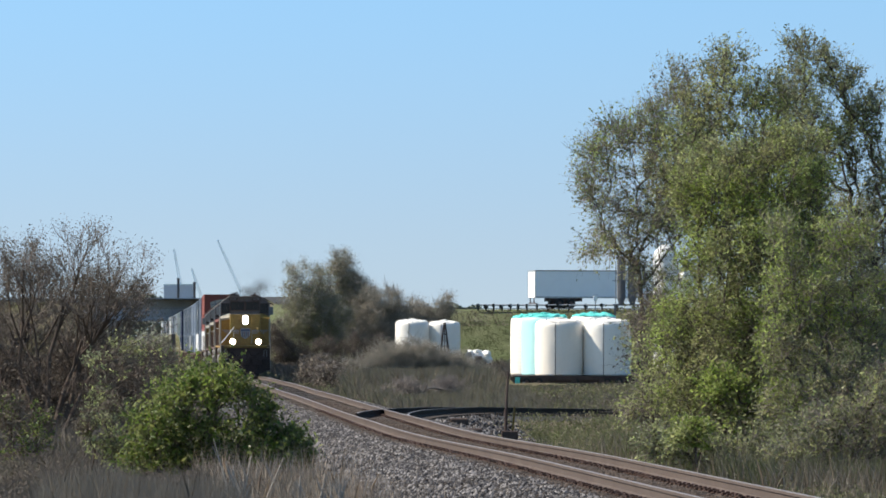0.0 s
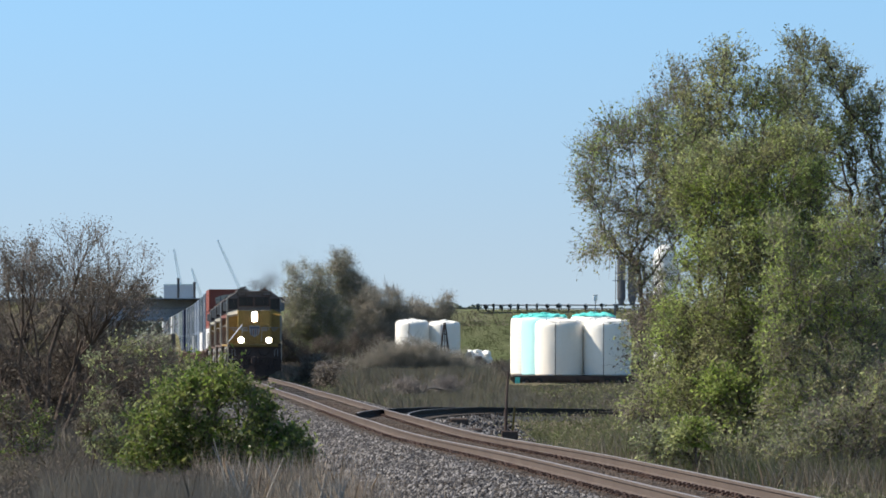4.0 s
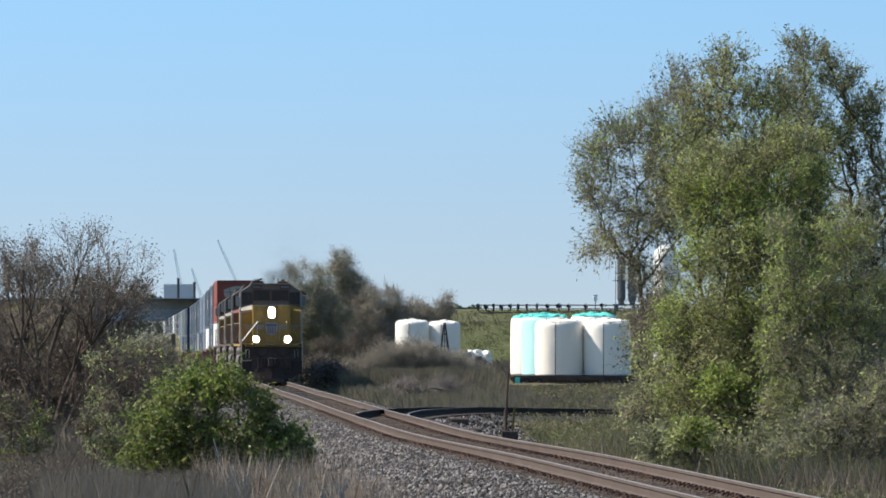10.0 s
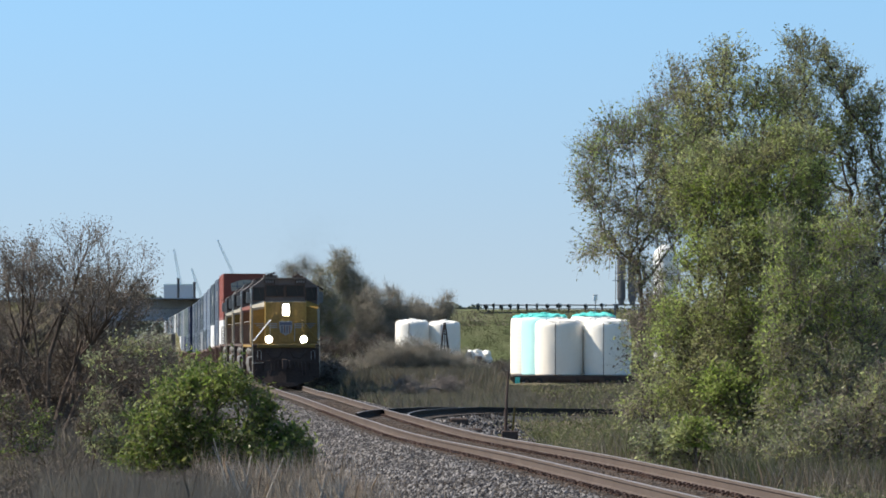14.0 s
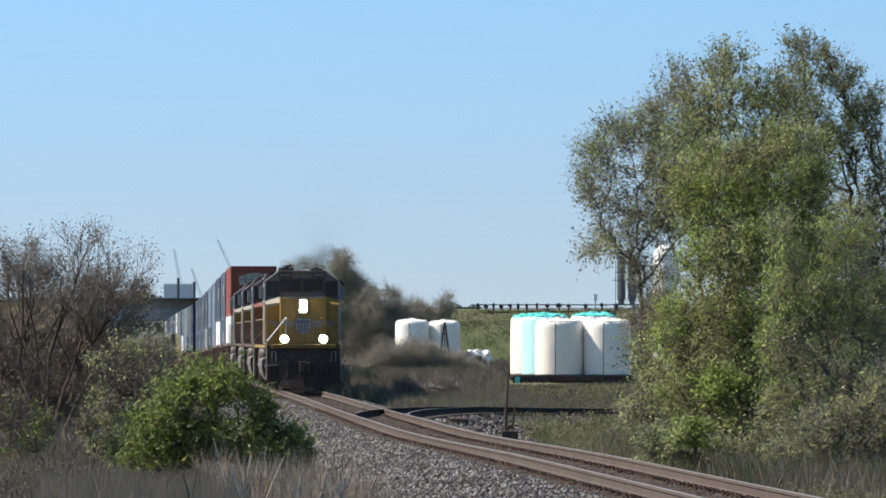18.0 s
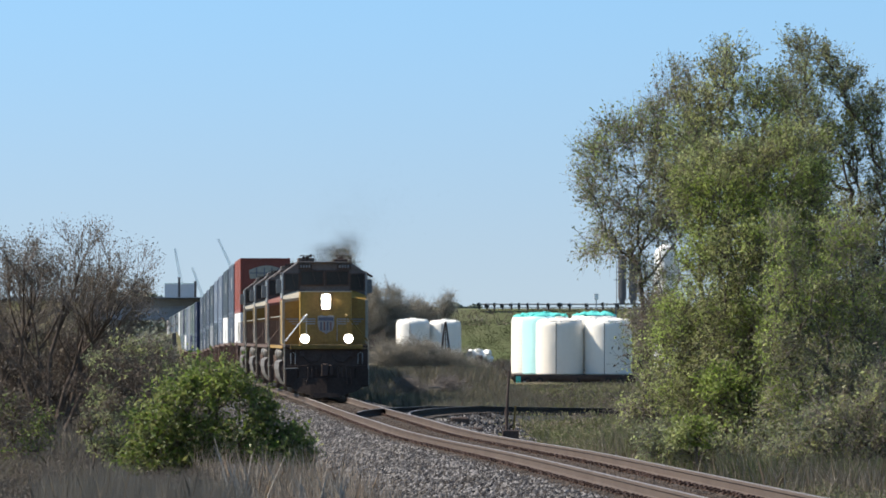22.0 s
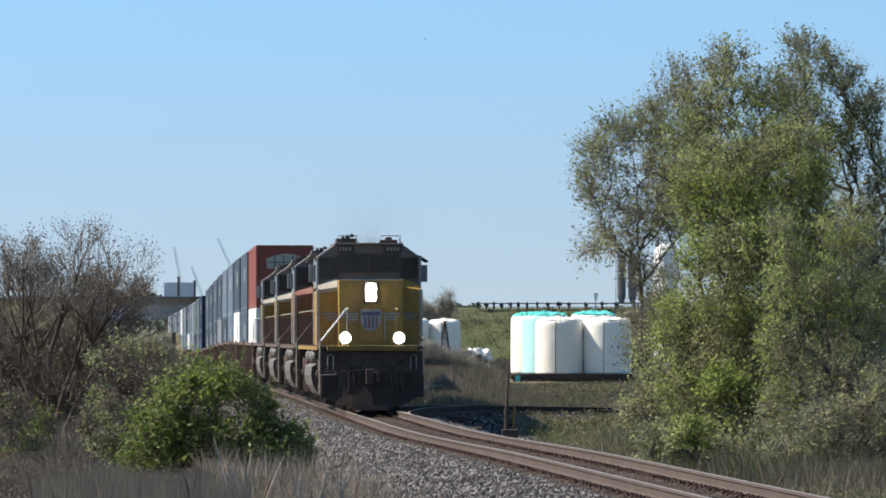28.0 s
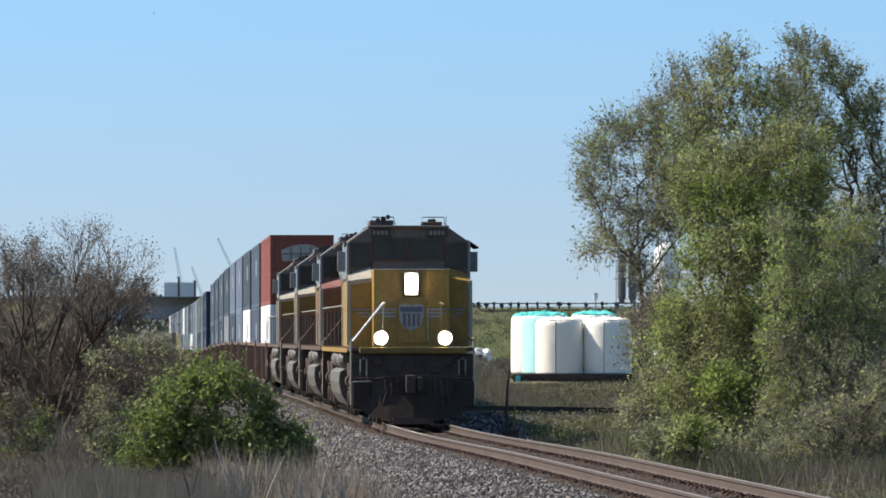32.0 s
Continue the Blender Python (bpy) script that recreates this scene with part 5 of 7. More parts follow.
def switch_stand():
    x, y = 1.78, 158
    g = gz(x, y)
    root = thing("switch_stand", "tall dark switch stand mast on a black base", "switch stand", m=pose(x, y, g, 0, 1.0, 0))
    part("mast", tubes(([(0, 0, 0.3), (0.01, 0, 1.2), (0.05, 0, 2.05)], [0.045, 0.04, 0.03]), sides=8), "black", root)
    part("base", boxes((-0.12, 0.36, -0.2, 0.2, 0.0, 0.36), bevel=0.03), "black", root)
    part("lever", tubes(([(0.2, 0, 0.3), (0.24, 0, 1.05)], 0.03), sides=6), "grime_shade_yellow", root, "yellowed lever")
    part("collar", tubes(([(0, 0, 0.75), (0, 0, 0.95)], 0.06), sides=8), "black", root)
    part("head_timber", boxes((-1.6, 0.5, -0.13, 0.13, -0.12, 0.04)), "tie", root)
    for k, (dx, dy) in enumerate(((-0.95, -3.0), (-1.3, 6.0))):
        p = thing("concrete_block", "dark lump of broken tie beside the rail", "debris", m=pose(x + dx, y + dy, gz(x + dx, y + dy)))
        part("block", boxes((-0.28, 0.28, -0.2, 0.2, -0.05, 0.2), bevel=0.05), "black", p)


switch_stand()


# ---- highway, bridge, distance ----
def road_points(step=6.0):
    pts = []
    for (xa, ya, za), (xb, yb, zb) in zip(ROAD, ROAD[1:]):
        n = max(2, int(math.hypot(xb - xa, yb - ya) / step))
        pts += [Vector((xa + (xb - xa) * k / n, ya + (yb - ya) * k / n, za + (zb - za) * k / n)) for k in range(n)]
    pts.append(Vector(ROAD[-1]))
    return pts


def road_at(s0):
    """The place s metres along the road, from x = 0 towards the bridge (positive) or away (negative), and its heading."""
    i = 3
    if s0 <= 0:
        a = Vector(ROAD[3])
        d = Vector((1, -0.02, 0)).normalized()
        return a + d * -s0, -d
    left = s0
    for a, b in zip(ROAD[i:], ROAD[i + 1:]):
        a, b = Vector(a), Vector(b)
        n = (b - a).length
        if left <= n:
            return a + (b - a) * (left / n), (b - a).normalized()
        left -= n
    return b, (b - a).normalized()


def highway():
    pts = road_points()
    v = []
    for i, p in enumerate(pts):
        d = pts[min(i + 1, len(pts) - 1)] - pts[max(i - 1, 0)]
        u = Vector((d.y, -d.x, 0)).normalized()
        v += [p + u * -6.0, p + u * 6.0]
    i = np.arange(len(pts) - 1) * 2
    ob = new("road", array_mesh("road", [p[:] for p in v], np.stack([i, i + 1, i + 3, i + 2], -1), "asphalt"))
    tagged(ob, "asphalt highway on a grassed embankment", "road", kind="structure")
    gr = thing("guardrail", "dull steel guardrail on dark posts", "guardrail")
    rng = random.Random(12)
    x, y, z = 3.8, 596.6, 5.2
    while x < 46:
        gap = (0.85 if x < 8.5 else 1.25 if x < 13 else 1.9) * rng.uniform(0.85, 1.15)
        top = z + rng.uniform(0.5, 0.66)
        po = part("post", boxes((x - 0.09, x + 0.09, y - 0.12, y + 0.16, z - 0.15, top)), "post_wood", gr)
        w = rng.uniform(0.14, 0.3)
        part("block", boxes((x - w, x + w * rng.uniform(0.5, 1.0), y - 0.34, y - 0.21, top - rng.uniform(0.35, 0.5), top - 0.06)), "post_wood", po)
        part("cap", boxes((x + 0.02, x + w, y - 0.38, y - 0.35, top - 0.2, top - 0.08)), "galv", po)
        part("beam", extrude([(y - 0.12, z + 0.36), (y - 0.2, z + 0.4), (y - 0.14, z + 0.44), (y - 0.2, z + 0.48), (y - 0.12, z + 0.52)], "x", x, x + gap), "galv", gr)
        x += gap
    cb = thing("utility_cabinet", "small white utility cabinet on a post", "cabinet", m=pose(16.4, 596, 5.15))
    part("post", boxes((-0.06, 0.06, -0.06, 0.06, -0.2, 0.95)), "galv", cb)
    part("box", boxes((-0.22, 0.22, -0.2, 0.2, 0.95, 1.55), bevel=0.03), "van_white", cb)
    part("lid", boxes((-0.25, 0.25, -0.23, 0.23, 1.55, 1.6)), "galv", cb)


highway()


def bridge():
    y0, y1, x0, x1 = 843.5, 856.5, -66, -22
    root = thing("overpass", "grey concrete highway overpass across the railway", "bridge")
    part("deck", boxes((x0, x1, y0, y1, 6.85, 7.2)), "concrete", root)
    for k, y in enumerate(np.linspace(y0 + 0.5, y1 - 0.5, 5)):
        part("girder", extrude([(y - 0.35, 4.75), (y + 0.35, 4.75), (y + 0.3, 5.1), (y + 0.12, 5.3), (y + 0.12, 6.5), (y + 0.4, 6.85), (y - 0.4, 6.85), (y - 0.12, 6.5), (y - 0.12, 5.3), (y - 0.3, 5.1)], "x", x0, x1), "concrete_dark", root)
    for y in (y0, y1 - 0.3):
        bar = part("barrier", extrude([(y, 7.2), (y + 0.3, 7.2), (y + 0.25, 8.1), (y + 0.08, 8.1)], "x", x0, x1), "concrete", root)
        part("coping", boxes((x0, x1, y - 0.02, y + 0.32, 8.1, 8.22)), "concrete_dark", bar)
        for k in range(15):
            x = x0 + 1.5 + k * 3
            part("barrier_joint", boxes((x - 0.04, x + 0.04, y - 0.012, y, 7.2, 8.1)), "concrete_dark", bar)
    for x in (-50.5, -35.0):
        part("pier_cap", boxes((x - 0.7, x + 0.7, y0 + 0.4, y1 - 0.4, 3.95, 4.75), bevel=0.05), "concrete", root)
        for y in np.linspace(y0 + 1.5, y1 - 1.5, 3):
            part("column", tubes(([(x, y, -3), (x, y, 4.0)], 0.5), sides=16), "concrete", root)
    for x, h in ((-40.9, 11.2), (-38.4, 10.6)):
        sg = thing("sign_post", "dark steel post on the overpass", "post", m=pose(x, 855.6, 7.2))
        part("post", boxes((-0.18, 0.18, -0.18, 0.18, 0, h - 7.2)), "cab_grey", sg)
        part("cap", boxes((-0.25, 0.25, -0.25, 0.25, h - 7.2, h - 7.05)), "cab_grey", sg)


bridge()


def relay_cabinet():
    x, y = -29.2, 600
    g = gz(x, y)
    root = thing("relay_cabinet", "dark steel relay cabinet beside the railway", "cabinet", m=pose(x, y, g))
    part("body", boxes((-0.22, 0.22, -0.3, 0.3, 0.1, 2.5 - g), bevel=0.02), "cab_grey", root)
    part("base", boxes((-0.26, 0.26, -0.35, 0.35, -0.1, 0.1)), "concrete", root)
    part("roof", boxes((-0.28, 0.28, -0.36, 0.36, 2.5 - g, 2.58 - g)), "galv", root)
    part("door", boxes((-0.18, 0.18, -0.33, -0.3, 0.3, 2.35 - g)), "cab_grey", root)


relay_cabinet()


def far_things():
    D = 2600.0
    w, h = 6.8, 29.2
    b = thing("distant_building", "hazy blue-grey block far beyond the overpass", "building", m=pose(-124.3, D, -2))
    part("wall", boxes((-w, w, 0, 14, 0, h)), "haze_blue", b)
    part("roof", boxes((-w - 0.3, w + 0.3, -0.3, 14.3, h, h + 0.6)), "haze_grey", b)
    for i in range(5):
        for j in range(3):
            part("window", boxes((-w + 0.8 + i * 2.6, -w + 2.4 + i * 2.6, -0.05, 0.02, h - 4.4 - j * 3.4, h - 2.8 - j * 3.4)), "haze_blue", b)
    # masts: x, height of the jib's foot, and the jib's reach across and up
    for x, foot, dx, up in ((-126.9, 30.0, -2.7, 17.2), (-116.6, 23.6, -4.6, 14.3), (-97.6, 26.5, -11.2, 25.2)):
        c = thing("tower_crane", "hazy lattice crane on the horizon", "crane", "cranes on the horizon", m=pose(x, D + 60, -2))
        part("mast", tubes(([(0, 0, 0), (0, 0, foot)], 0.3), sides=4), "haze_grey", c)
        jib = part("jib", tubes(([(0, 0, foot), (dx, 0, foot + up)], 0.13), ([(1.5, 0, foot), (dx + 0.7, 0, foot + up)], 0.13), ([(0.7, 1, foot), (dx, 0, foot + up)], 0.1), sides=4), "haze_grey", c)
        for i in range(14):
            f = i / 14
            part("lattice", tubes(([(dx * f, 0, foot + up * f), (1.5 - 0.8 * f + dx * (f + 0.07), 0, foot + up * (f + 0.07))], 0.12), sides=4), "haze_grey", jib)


far_things()


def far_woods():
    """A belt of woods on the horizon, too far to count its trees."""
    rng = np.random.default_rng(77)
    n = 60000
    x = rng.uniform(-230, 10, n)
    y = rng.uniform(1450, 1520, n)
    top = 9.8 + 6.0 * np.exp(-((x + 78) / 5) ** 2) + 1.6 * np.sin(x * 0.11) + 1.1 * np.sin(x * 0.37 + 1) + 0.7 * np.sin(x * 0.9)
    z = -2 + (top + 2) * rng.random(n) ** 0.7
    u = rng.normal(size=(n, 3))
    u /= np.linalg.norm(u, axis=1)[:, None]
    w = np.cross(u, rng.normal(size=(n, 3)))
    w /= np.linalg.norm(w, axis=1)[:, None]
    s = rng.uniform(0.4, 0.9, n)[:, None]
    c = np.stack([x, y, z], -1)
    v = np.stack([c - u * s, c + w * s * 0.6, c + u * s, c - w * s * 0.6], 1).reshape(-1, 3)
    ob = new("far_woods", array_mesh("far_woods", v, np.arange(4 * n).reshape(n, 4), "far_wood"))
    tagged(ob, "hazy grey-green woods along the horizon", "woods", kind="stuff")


far_woods()


# ---- plants ----
def crown_points(rng, blobs, n):
    vol = np.array([b[3] * b[4] * b[5] for b in blobs])
    which = rng.choice(len(blobs), n, p=vol / vol.sum())
    p = rng.normal(size=(n, 3))
    p /= np.linalg.norm(p, axis=1)[:, None]
    B = np.array(blobs)[which]
    lump = 1 + 0.2 * np.sin(5.1 * p[:, 0] + 2.3 * B[:, 0]) * np.sin(4.3 * p[:, 2] + 3.7 * B[:, 2]) + 0.1 * np.sin(9 * p[:, 2] + 7 * p[:, 0])
    p *= (lump * rng.random(n) ** 0.45)[:, None]
    return B[:, :3] + p * B[:, 3:6]


def grow(rng, base, pts, tip_r, thick, lift=0.35):
    """Branches from the base to every point, each joined to the nearest branch."""
    base = np.array(base, float)
    top = pts.mean(0)
    nodes, par, dist = [base], [-1], [0.0]
    for k in range(1, 6):
        f = k / 5 * lift
        q = base + (top - base) * np.array([f * 0.6, f * 0.6, f]) + rng.normal(size=3) * 0.05 * thick
        nodes.append(q), par.append(len(nodes) - 2), dist.append(dist[-1] + np.linalg.norm(q - nodes[-2]))
    order = np.argsort(np.linalg.norm((pts - base) * [1, 1, 0.8], axis=1))
    N = np.zeros((len(pts) * 8 + 10, 3))
    Dd = np.zeros(len(N))
    c = len(nodes)
    N[:c], Dd[:c] = nodes, dist
    tips = []
    for i in order:
        p = pts[i]
        v = N[:c] - p
        d = np.sqrt((v * v).sum(1))
        j = int(np.argmin(d + 0.22 * Dd[:c] + 0.5 * np.clip(v[:, 2], 0, None)))
        n = int(min(6, max(1, d[j] / (0.45 * thick + 0.1))))
        a, prev = N[j].copy(), j
        for s in range(1, n + 1):
            f = s / n
            q = a + (p - a) * f + (rng.normal(size=3) * 0.09 * d[j] / n if s < n else 0)
            q[2] += 0.12 * d[j] * math.sin(math.pi * f) * 0.6
            N[c] = q
            Dd[c] = Dd[prev] + np.linalg.norm(q - N[prev])
            par.append(prev)
            prev = c
            c += 1
        tips.append(c - 1)
    par = np.array(par)
    count = np.zeros(c)
    count[tips] = 1
    for i in range(c - 1, 0, -1):
        count[par[i]] += count[i]
    r = tip_r * np.maximum(count, 1) ** 0.46
    return N[:c], par, r, np.array(tips)


def sticks(a, b, ra, rb, sides=4):
    """Tapered bars between two arrays of points."""
    d = b - a
    d /= np.linalg.norm(d, axis=1)[:, None] + 1e-9
    ref = np.where(np.abs(d[:, 2:3]) > 0.9, [[1.0, 0, 0]], [[0, 0, 1.0]])
    u = np.cross(d, ref)
    u /= np.linalg.norm(u, axis=1)[:, None]
    w = np.cross(d, u)
    ang = np.arange(sides) * 2 * math.pi / sides
    ring = np.cos(ang)[None, :, None] * u[:, None] + np.sin(ang)[None, :, None] * w[:, None]
    A, B = a[:, None] + ring * ra[:, None, None], b[:, None] + ring * rb[:, None, None]
    v = np.concatenate([A, B], 1).reshape(-1, 3)
    k = np.arange(sides)
    f = np.stack([k, (k + 1) % sides, sides + (k + 1) % sides, sides + k], -1)
    F = (np.arange(len(a))[:, None, None] * 2 * sides + f[None]).reshape(-1, 4)
    return v, F


def leaf_cards(rng, c, size, slim=0.5, spread=1.0):
    n = len(c)
    u = rng.normal(size=(n, 3))
    u /= np.linalg.norm(u, axis=1)[:, None]
    t = rng.normal(size=(n, 3)) * spread
    w = np.cross(u, t)
    w /= np.linalg.norm(w, axis=1)[:, None] + 1e-9
    s = size * rng.uniform(0.6, 1.35, n)[:, None]
    nrm = np.cross(u, w)
    v = np.stack([c - u * s, c + w * s * slim + nrm * s * 0.15, c + u * s, c - w * s * slim + nrm * s * 0.15], 1).reshape(-1, 3)
    return v, np.arange(4 * n).reshape(n, 4)


def plant(name, label, category, base_xy, blobs, n, leaves, leaf_size, leaf_mat, bark="bark", seed=1, tip_r=0.007, thick=1.0, sigma=0.16, twigs=0, twig_len=0.4, slim=0.5, lift=0.35, group="", stems=1, twig_r=0.005, twig_mat="twig"):
    """A tree or bush: tapered limbs out to the crown's points, and small leaves about the tips."""
    rng = np.random.default_rng(seed)
    x, y = base_xy
    g = gz(x, y)
    root = thing(name, label, category, group, m=pose(x, y, g))
    o = np.array([x, y, g])
    pts = crown_points(rng, blobs, n) - o
    pts = pts[pts[:, 2] > 0.05]
    V, F, off, tip_list = [], [], 0, []
    which = rng.integers(0, stems, len(pts)) if stems == 1 else np.argmin(np.abs(pts[:, 0:1] * 0.6 - np.linspace(-1, 1, stems)[None] * np.ptp(pts[:, 0]) * 0.25), axis=1)
    for k in range(stems):
        sel = pts[which == k]
        if len(sel) < 3:
            continue
        b = (0, 0, -0.05) if stems == 1 else (np.linspace(-1, 1, stems)[k] * np.ptp(pts[:, 0]) * 0.12, rng.normal() * 0.2, -0.1)
        N, par, r, tips = grow(rng, b, sel, tip_r, thick, lift)
        i = np.arange(1, len(N))
        v, f = sticks(N[par[i]], N[i], r[par[i]] * 0.5 + r[i] * 0.5, r[i], 5)
        V.append(v), F.append(f + off)
        off += len(v)
        tip_list.append(N[tips])
    tips = np.concatenate(tip_list)
    if twigs:
        a = np.repeat(tips, twigs, 0) + rng.normal(size=(len(tips) * twigs, 3)) * 0.05
        d = rng.normal(size=a.shape) * [1, 1, 0.7] + [0, 0, 0.55]
        d *= (twig_len * rng.uniform(0.4, 1.2, len(a)) / np.linalg.norm(d, axis=1))[:, None]
        v, f = sticks(a, a + d, np.full(len(a), twig_r), np.full(len(a), twig_r * 0.4), 3)
        tw = piece("twig_mass", array_mesh("twig_mass", v, f, twig_mat), root)
        tagged(tw, kind="stuff")
    piece("trunk" if category == "tree" else "stem", array_mesh("limbs", np.concatenate(V), np.concatenate(F), bark), root)
    if leaves:
        c = np.repeat(tips, leaves, 0) + np.clip(rng.normal(size=(len(tips) * leaves, 3)), -1.5, 1.5) * sigma
        c = c[c[:, 2] > 0.02]
        keep = rng.random(len(c)) < 0.9
        v, f = leaf_cards(rng, c[keep], leaf_size, slim)
        piece("crown" if category == "tree" else "foliage", array_mesh("foliage", v, f, leaf_mat), root)
    return root


def canopy(name, label, base_xy, blobs, n, seed, coats, leaf=0.045, sprays=5, per=7, gap=-0.18, spray_len=0.42, bark="bark_dark", twig="bark", tip_r=0.0045, lift=0.3, group="trees beside the track", category="tree", thick=1.0, stems=1, heart=None):
    """A tree whose limbs end in sprays: thin twigs with leaves along them, thinned out in clumps.
    coats: leaf materials and their shares, each in patches of its own; the last coat gathers about the heart."""
    rng = np.random.default_rng(seed)
    x, y = base_xy
    g = gz(x, y)
    root = thing(name, label, category, group, m=pose(x, y, g))
    o = np.array([x, y, g])
    C = np.array(blobs)
    vol = C[:, 3] * C[:, 4] * C[:, 5]
    p = rng.normal(size=(n * 3, 3))
    p *= (rng.random(n * 3) ** (1 / 2.6) / np.linalg.norm(p, axis=1))[:, None]
    w = C[rng.choice(len(C), n * 3, p=vol / vol.sum())]
    p = w[:, :3] + p * w[:, 3:6]
    inside = (((p[:, None] - C[None, :, :3]) / C[None, :, 3:6]) ** 2).sum(2) < 1
    p = p[rng.random(len(p)) < 1 / np.maximum(1, inside.sum(1))]
    p = np.array([q for q in p if noise.noise((q[0] * 1.3 + seed, q[1] * 0.8, q[2] * 1.3)) > gap + 0.12 * rng.normal()])[:n] - o
    p = p[p[:, 2] > 0.1]
    V, F, off, tips = [], [], 0, []
    share = np.argsort(np.argsort(p[:, 0])) * stems // len(p)
    for k in range(stems):
        N, par, r, tp = grow(rng, (np.ptp(p[:, 0]) * 0.16 * (k - (stems - 1) / 2), 0.1 * k, -0.06), p[share == k], tip_r, thick, lift)
        i = np.arange(1, len(N))
        v, f = sticks(N[par[i]], N[i], r[par[i]] * 0.5 + r[i] * 0.5, r[i], 5)
        V.append(v), F.append(f + off), tips.append(N[tp])
        off += len(v)
    piece("trunk" if category == "tree" else "stem", array_mesh("limbs", np.concatenate(V), np.concatenate(F), bark), root)
    tips = np.concatenate(tips)
    a = np.repeat(tips, sprays, 0)
    m = len(a)
    out = np.repeat(tips - tips.mean(0), sprays, 0)
    out /= np.linalg.norm(out, axis=1)[:, None] + 1e-6
    d = 0.55 * out + rng.normal(size=(m, 3)) * 0.6 + [0, 0, 0.45]
    d /= np.linalg.norm(d, axis=1)[:, None]
    length = spray_len * rng.uniform(0.45, 1.3, m)
    b = a + d * length[:, None]
    v, f = sticks(a, b, np.full(m, 0.0045), np.full(m, 0.002), 3)
    tagged(piece("twig_mass", array_mesh("twig_mass", v, f, twig), root), kind="stuff")
    tone = np.array([noise.noise((q[0] * 0.8 + 7 * seed, q[1] * 0.8, q[2] * 0.8)) for q in tips]) + 0.22 * rng.normal(size=len(tips))
    if heart:
        tone += 0.7 * np.exp(-((tips[:, 0] + x - heart[0]) ** 2 + (tips[:, 2] + g - heart[1]) ** 2) / heart[2] ** 2)
    rank = np.repeat(np.argsort(np.argsort(tone)) / len(tone), sprays)
    lo = 0.0
    for mat, part_of in coats:
        sel = np.flatnonzero((rank >= lo) & (rank < lo + part_of))
        lo += part_of
        t = rng.uniform(0.15, 1.05, (len(sel), per))
        c = a[sel][:, None] + (d[sel] * length[sel][:, None])[:, None] * t[:, :, None] + rng.normal(size=(len(sel), per, 3)) * 0.045
        u = d[sel][:, None] * 0.6 + rng.normal(size=c.shape) * 0.6 + [0, 0, -0.25]
        c, u = c.reshape(-1, 3), u.reshape(-1, 3)
        u /= np.linalg.norm(u, axis=1)[:, None]
        s = leaf * rng.uniform(0.55, 1.4, len(c))[:, None]
        w = np.cross(u, rng.normal(size=u.shape))
        w /= np.linalg.norm(w, axis=1)[:, None] + 1e-9
        up = np.cross(u, w)
        v = np.stack([c - u * s, c + w * s * 0.42 + up * s * 0.16, c + u * s, c - w * s * 0.42 + up * s * 0.16], 1).reshape(-1, 3)
        piece("crown" if category == "tree" else "foliage", array_mesh("foliage", v, np.arange(4 * len(c)).reshape(-1, 4), mat), root)
    return root


canopy("sparse_tree", "sparse grey-green tree with bare dark twigs", (6.9, 120), [(4.02, 120, 3.78, 0.42, 0.8, 0.29), (4.3, 120, 3.35, 0.32, 0.8, 0.32), (3.4, 120, 5.55, 0.51, 1.1, 0.76), (3.87, 120, 6.29, 0.55, 1.1, 0.49), (4.48, 120, 6.47, 0.67, 1.1, 0.55), (5.03, 120, 7.39, 0.44, 1.1, 0.54), (4.91, 120, 6.16, 0.92, 1.1, 0.73), (3.99, 120, 4.82, 0.86, 1.1, 0.81), (3.62, 120, 4.14, 0.37, 1.1, 0.32), (4.73, 120, 5.06, 1.04, 1.1, 0.86), (3.26, 120, 3.9, 0.2, 1.1, 0.17), (4.5, 120, 4.3, 0.25, 0.8, 0.3), (4.1, 120, 4.35, 0.4, 0.8, 0.4), (4.3, 120, 2.4, 0.3, 0.7, 0.4)], 520, 3, (("leaf_dull", 0.8), ("leaf_green", 0.2)), leaf=0.038, sprays=9, per=3, gap=-0.3, lift=0.2, twig="twig", spray_len=0.5, thick=0.7, bark="bark", tip_r=0.003)
canopy("sparse_tree", "slender grey tree with few dull leaves", (5.25, 119), [(4.8, 119, 4.3, 0.35, 0.8, 0.6), (4.8, 119, 3.4, 0.34, 0.8, 0.6), (4.65, 119, 2.7, 0.25, 0.8, 0.4), (5.0, 119, 5.0, 0.3, 0.8, 0.4)], 90, 37, (("leaf_dull", 0.7), ("leaf_pale", 0.3)), leaf=0.038, sprays=7, per=3, gap=-0.5, lift=0.2, twig="twig", spray_len=0.4, thick=0.6, bark="bark", tip_r=0.003)
canopy("leafy_tree", "olive-green round-topped tree with dark limbs", (6.9, 117.5), [(6.01, 117.5, 7.61, 0.58, 1.1, 0.55), (5.73, 117.5, 6.74, 0.9, 1.1, 0.78), (6.67, 117.5, 7.1, 0.7, 1.1, 0.72), (5.29, 117.5, 5.6, 0.96, 1.1, 0.9), (6.43, 117.5, 5.96, 0.96, 1.1, 0.84)], 480, 33, (("leaf_dull", 0.4), ("leaf_green", 0.6)), bark="bark", sprays=6, per=6, leaf=0.037, gap=-0.55)
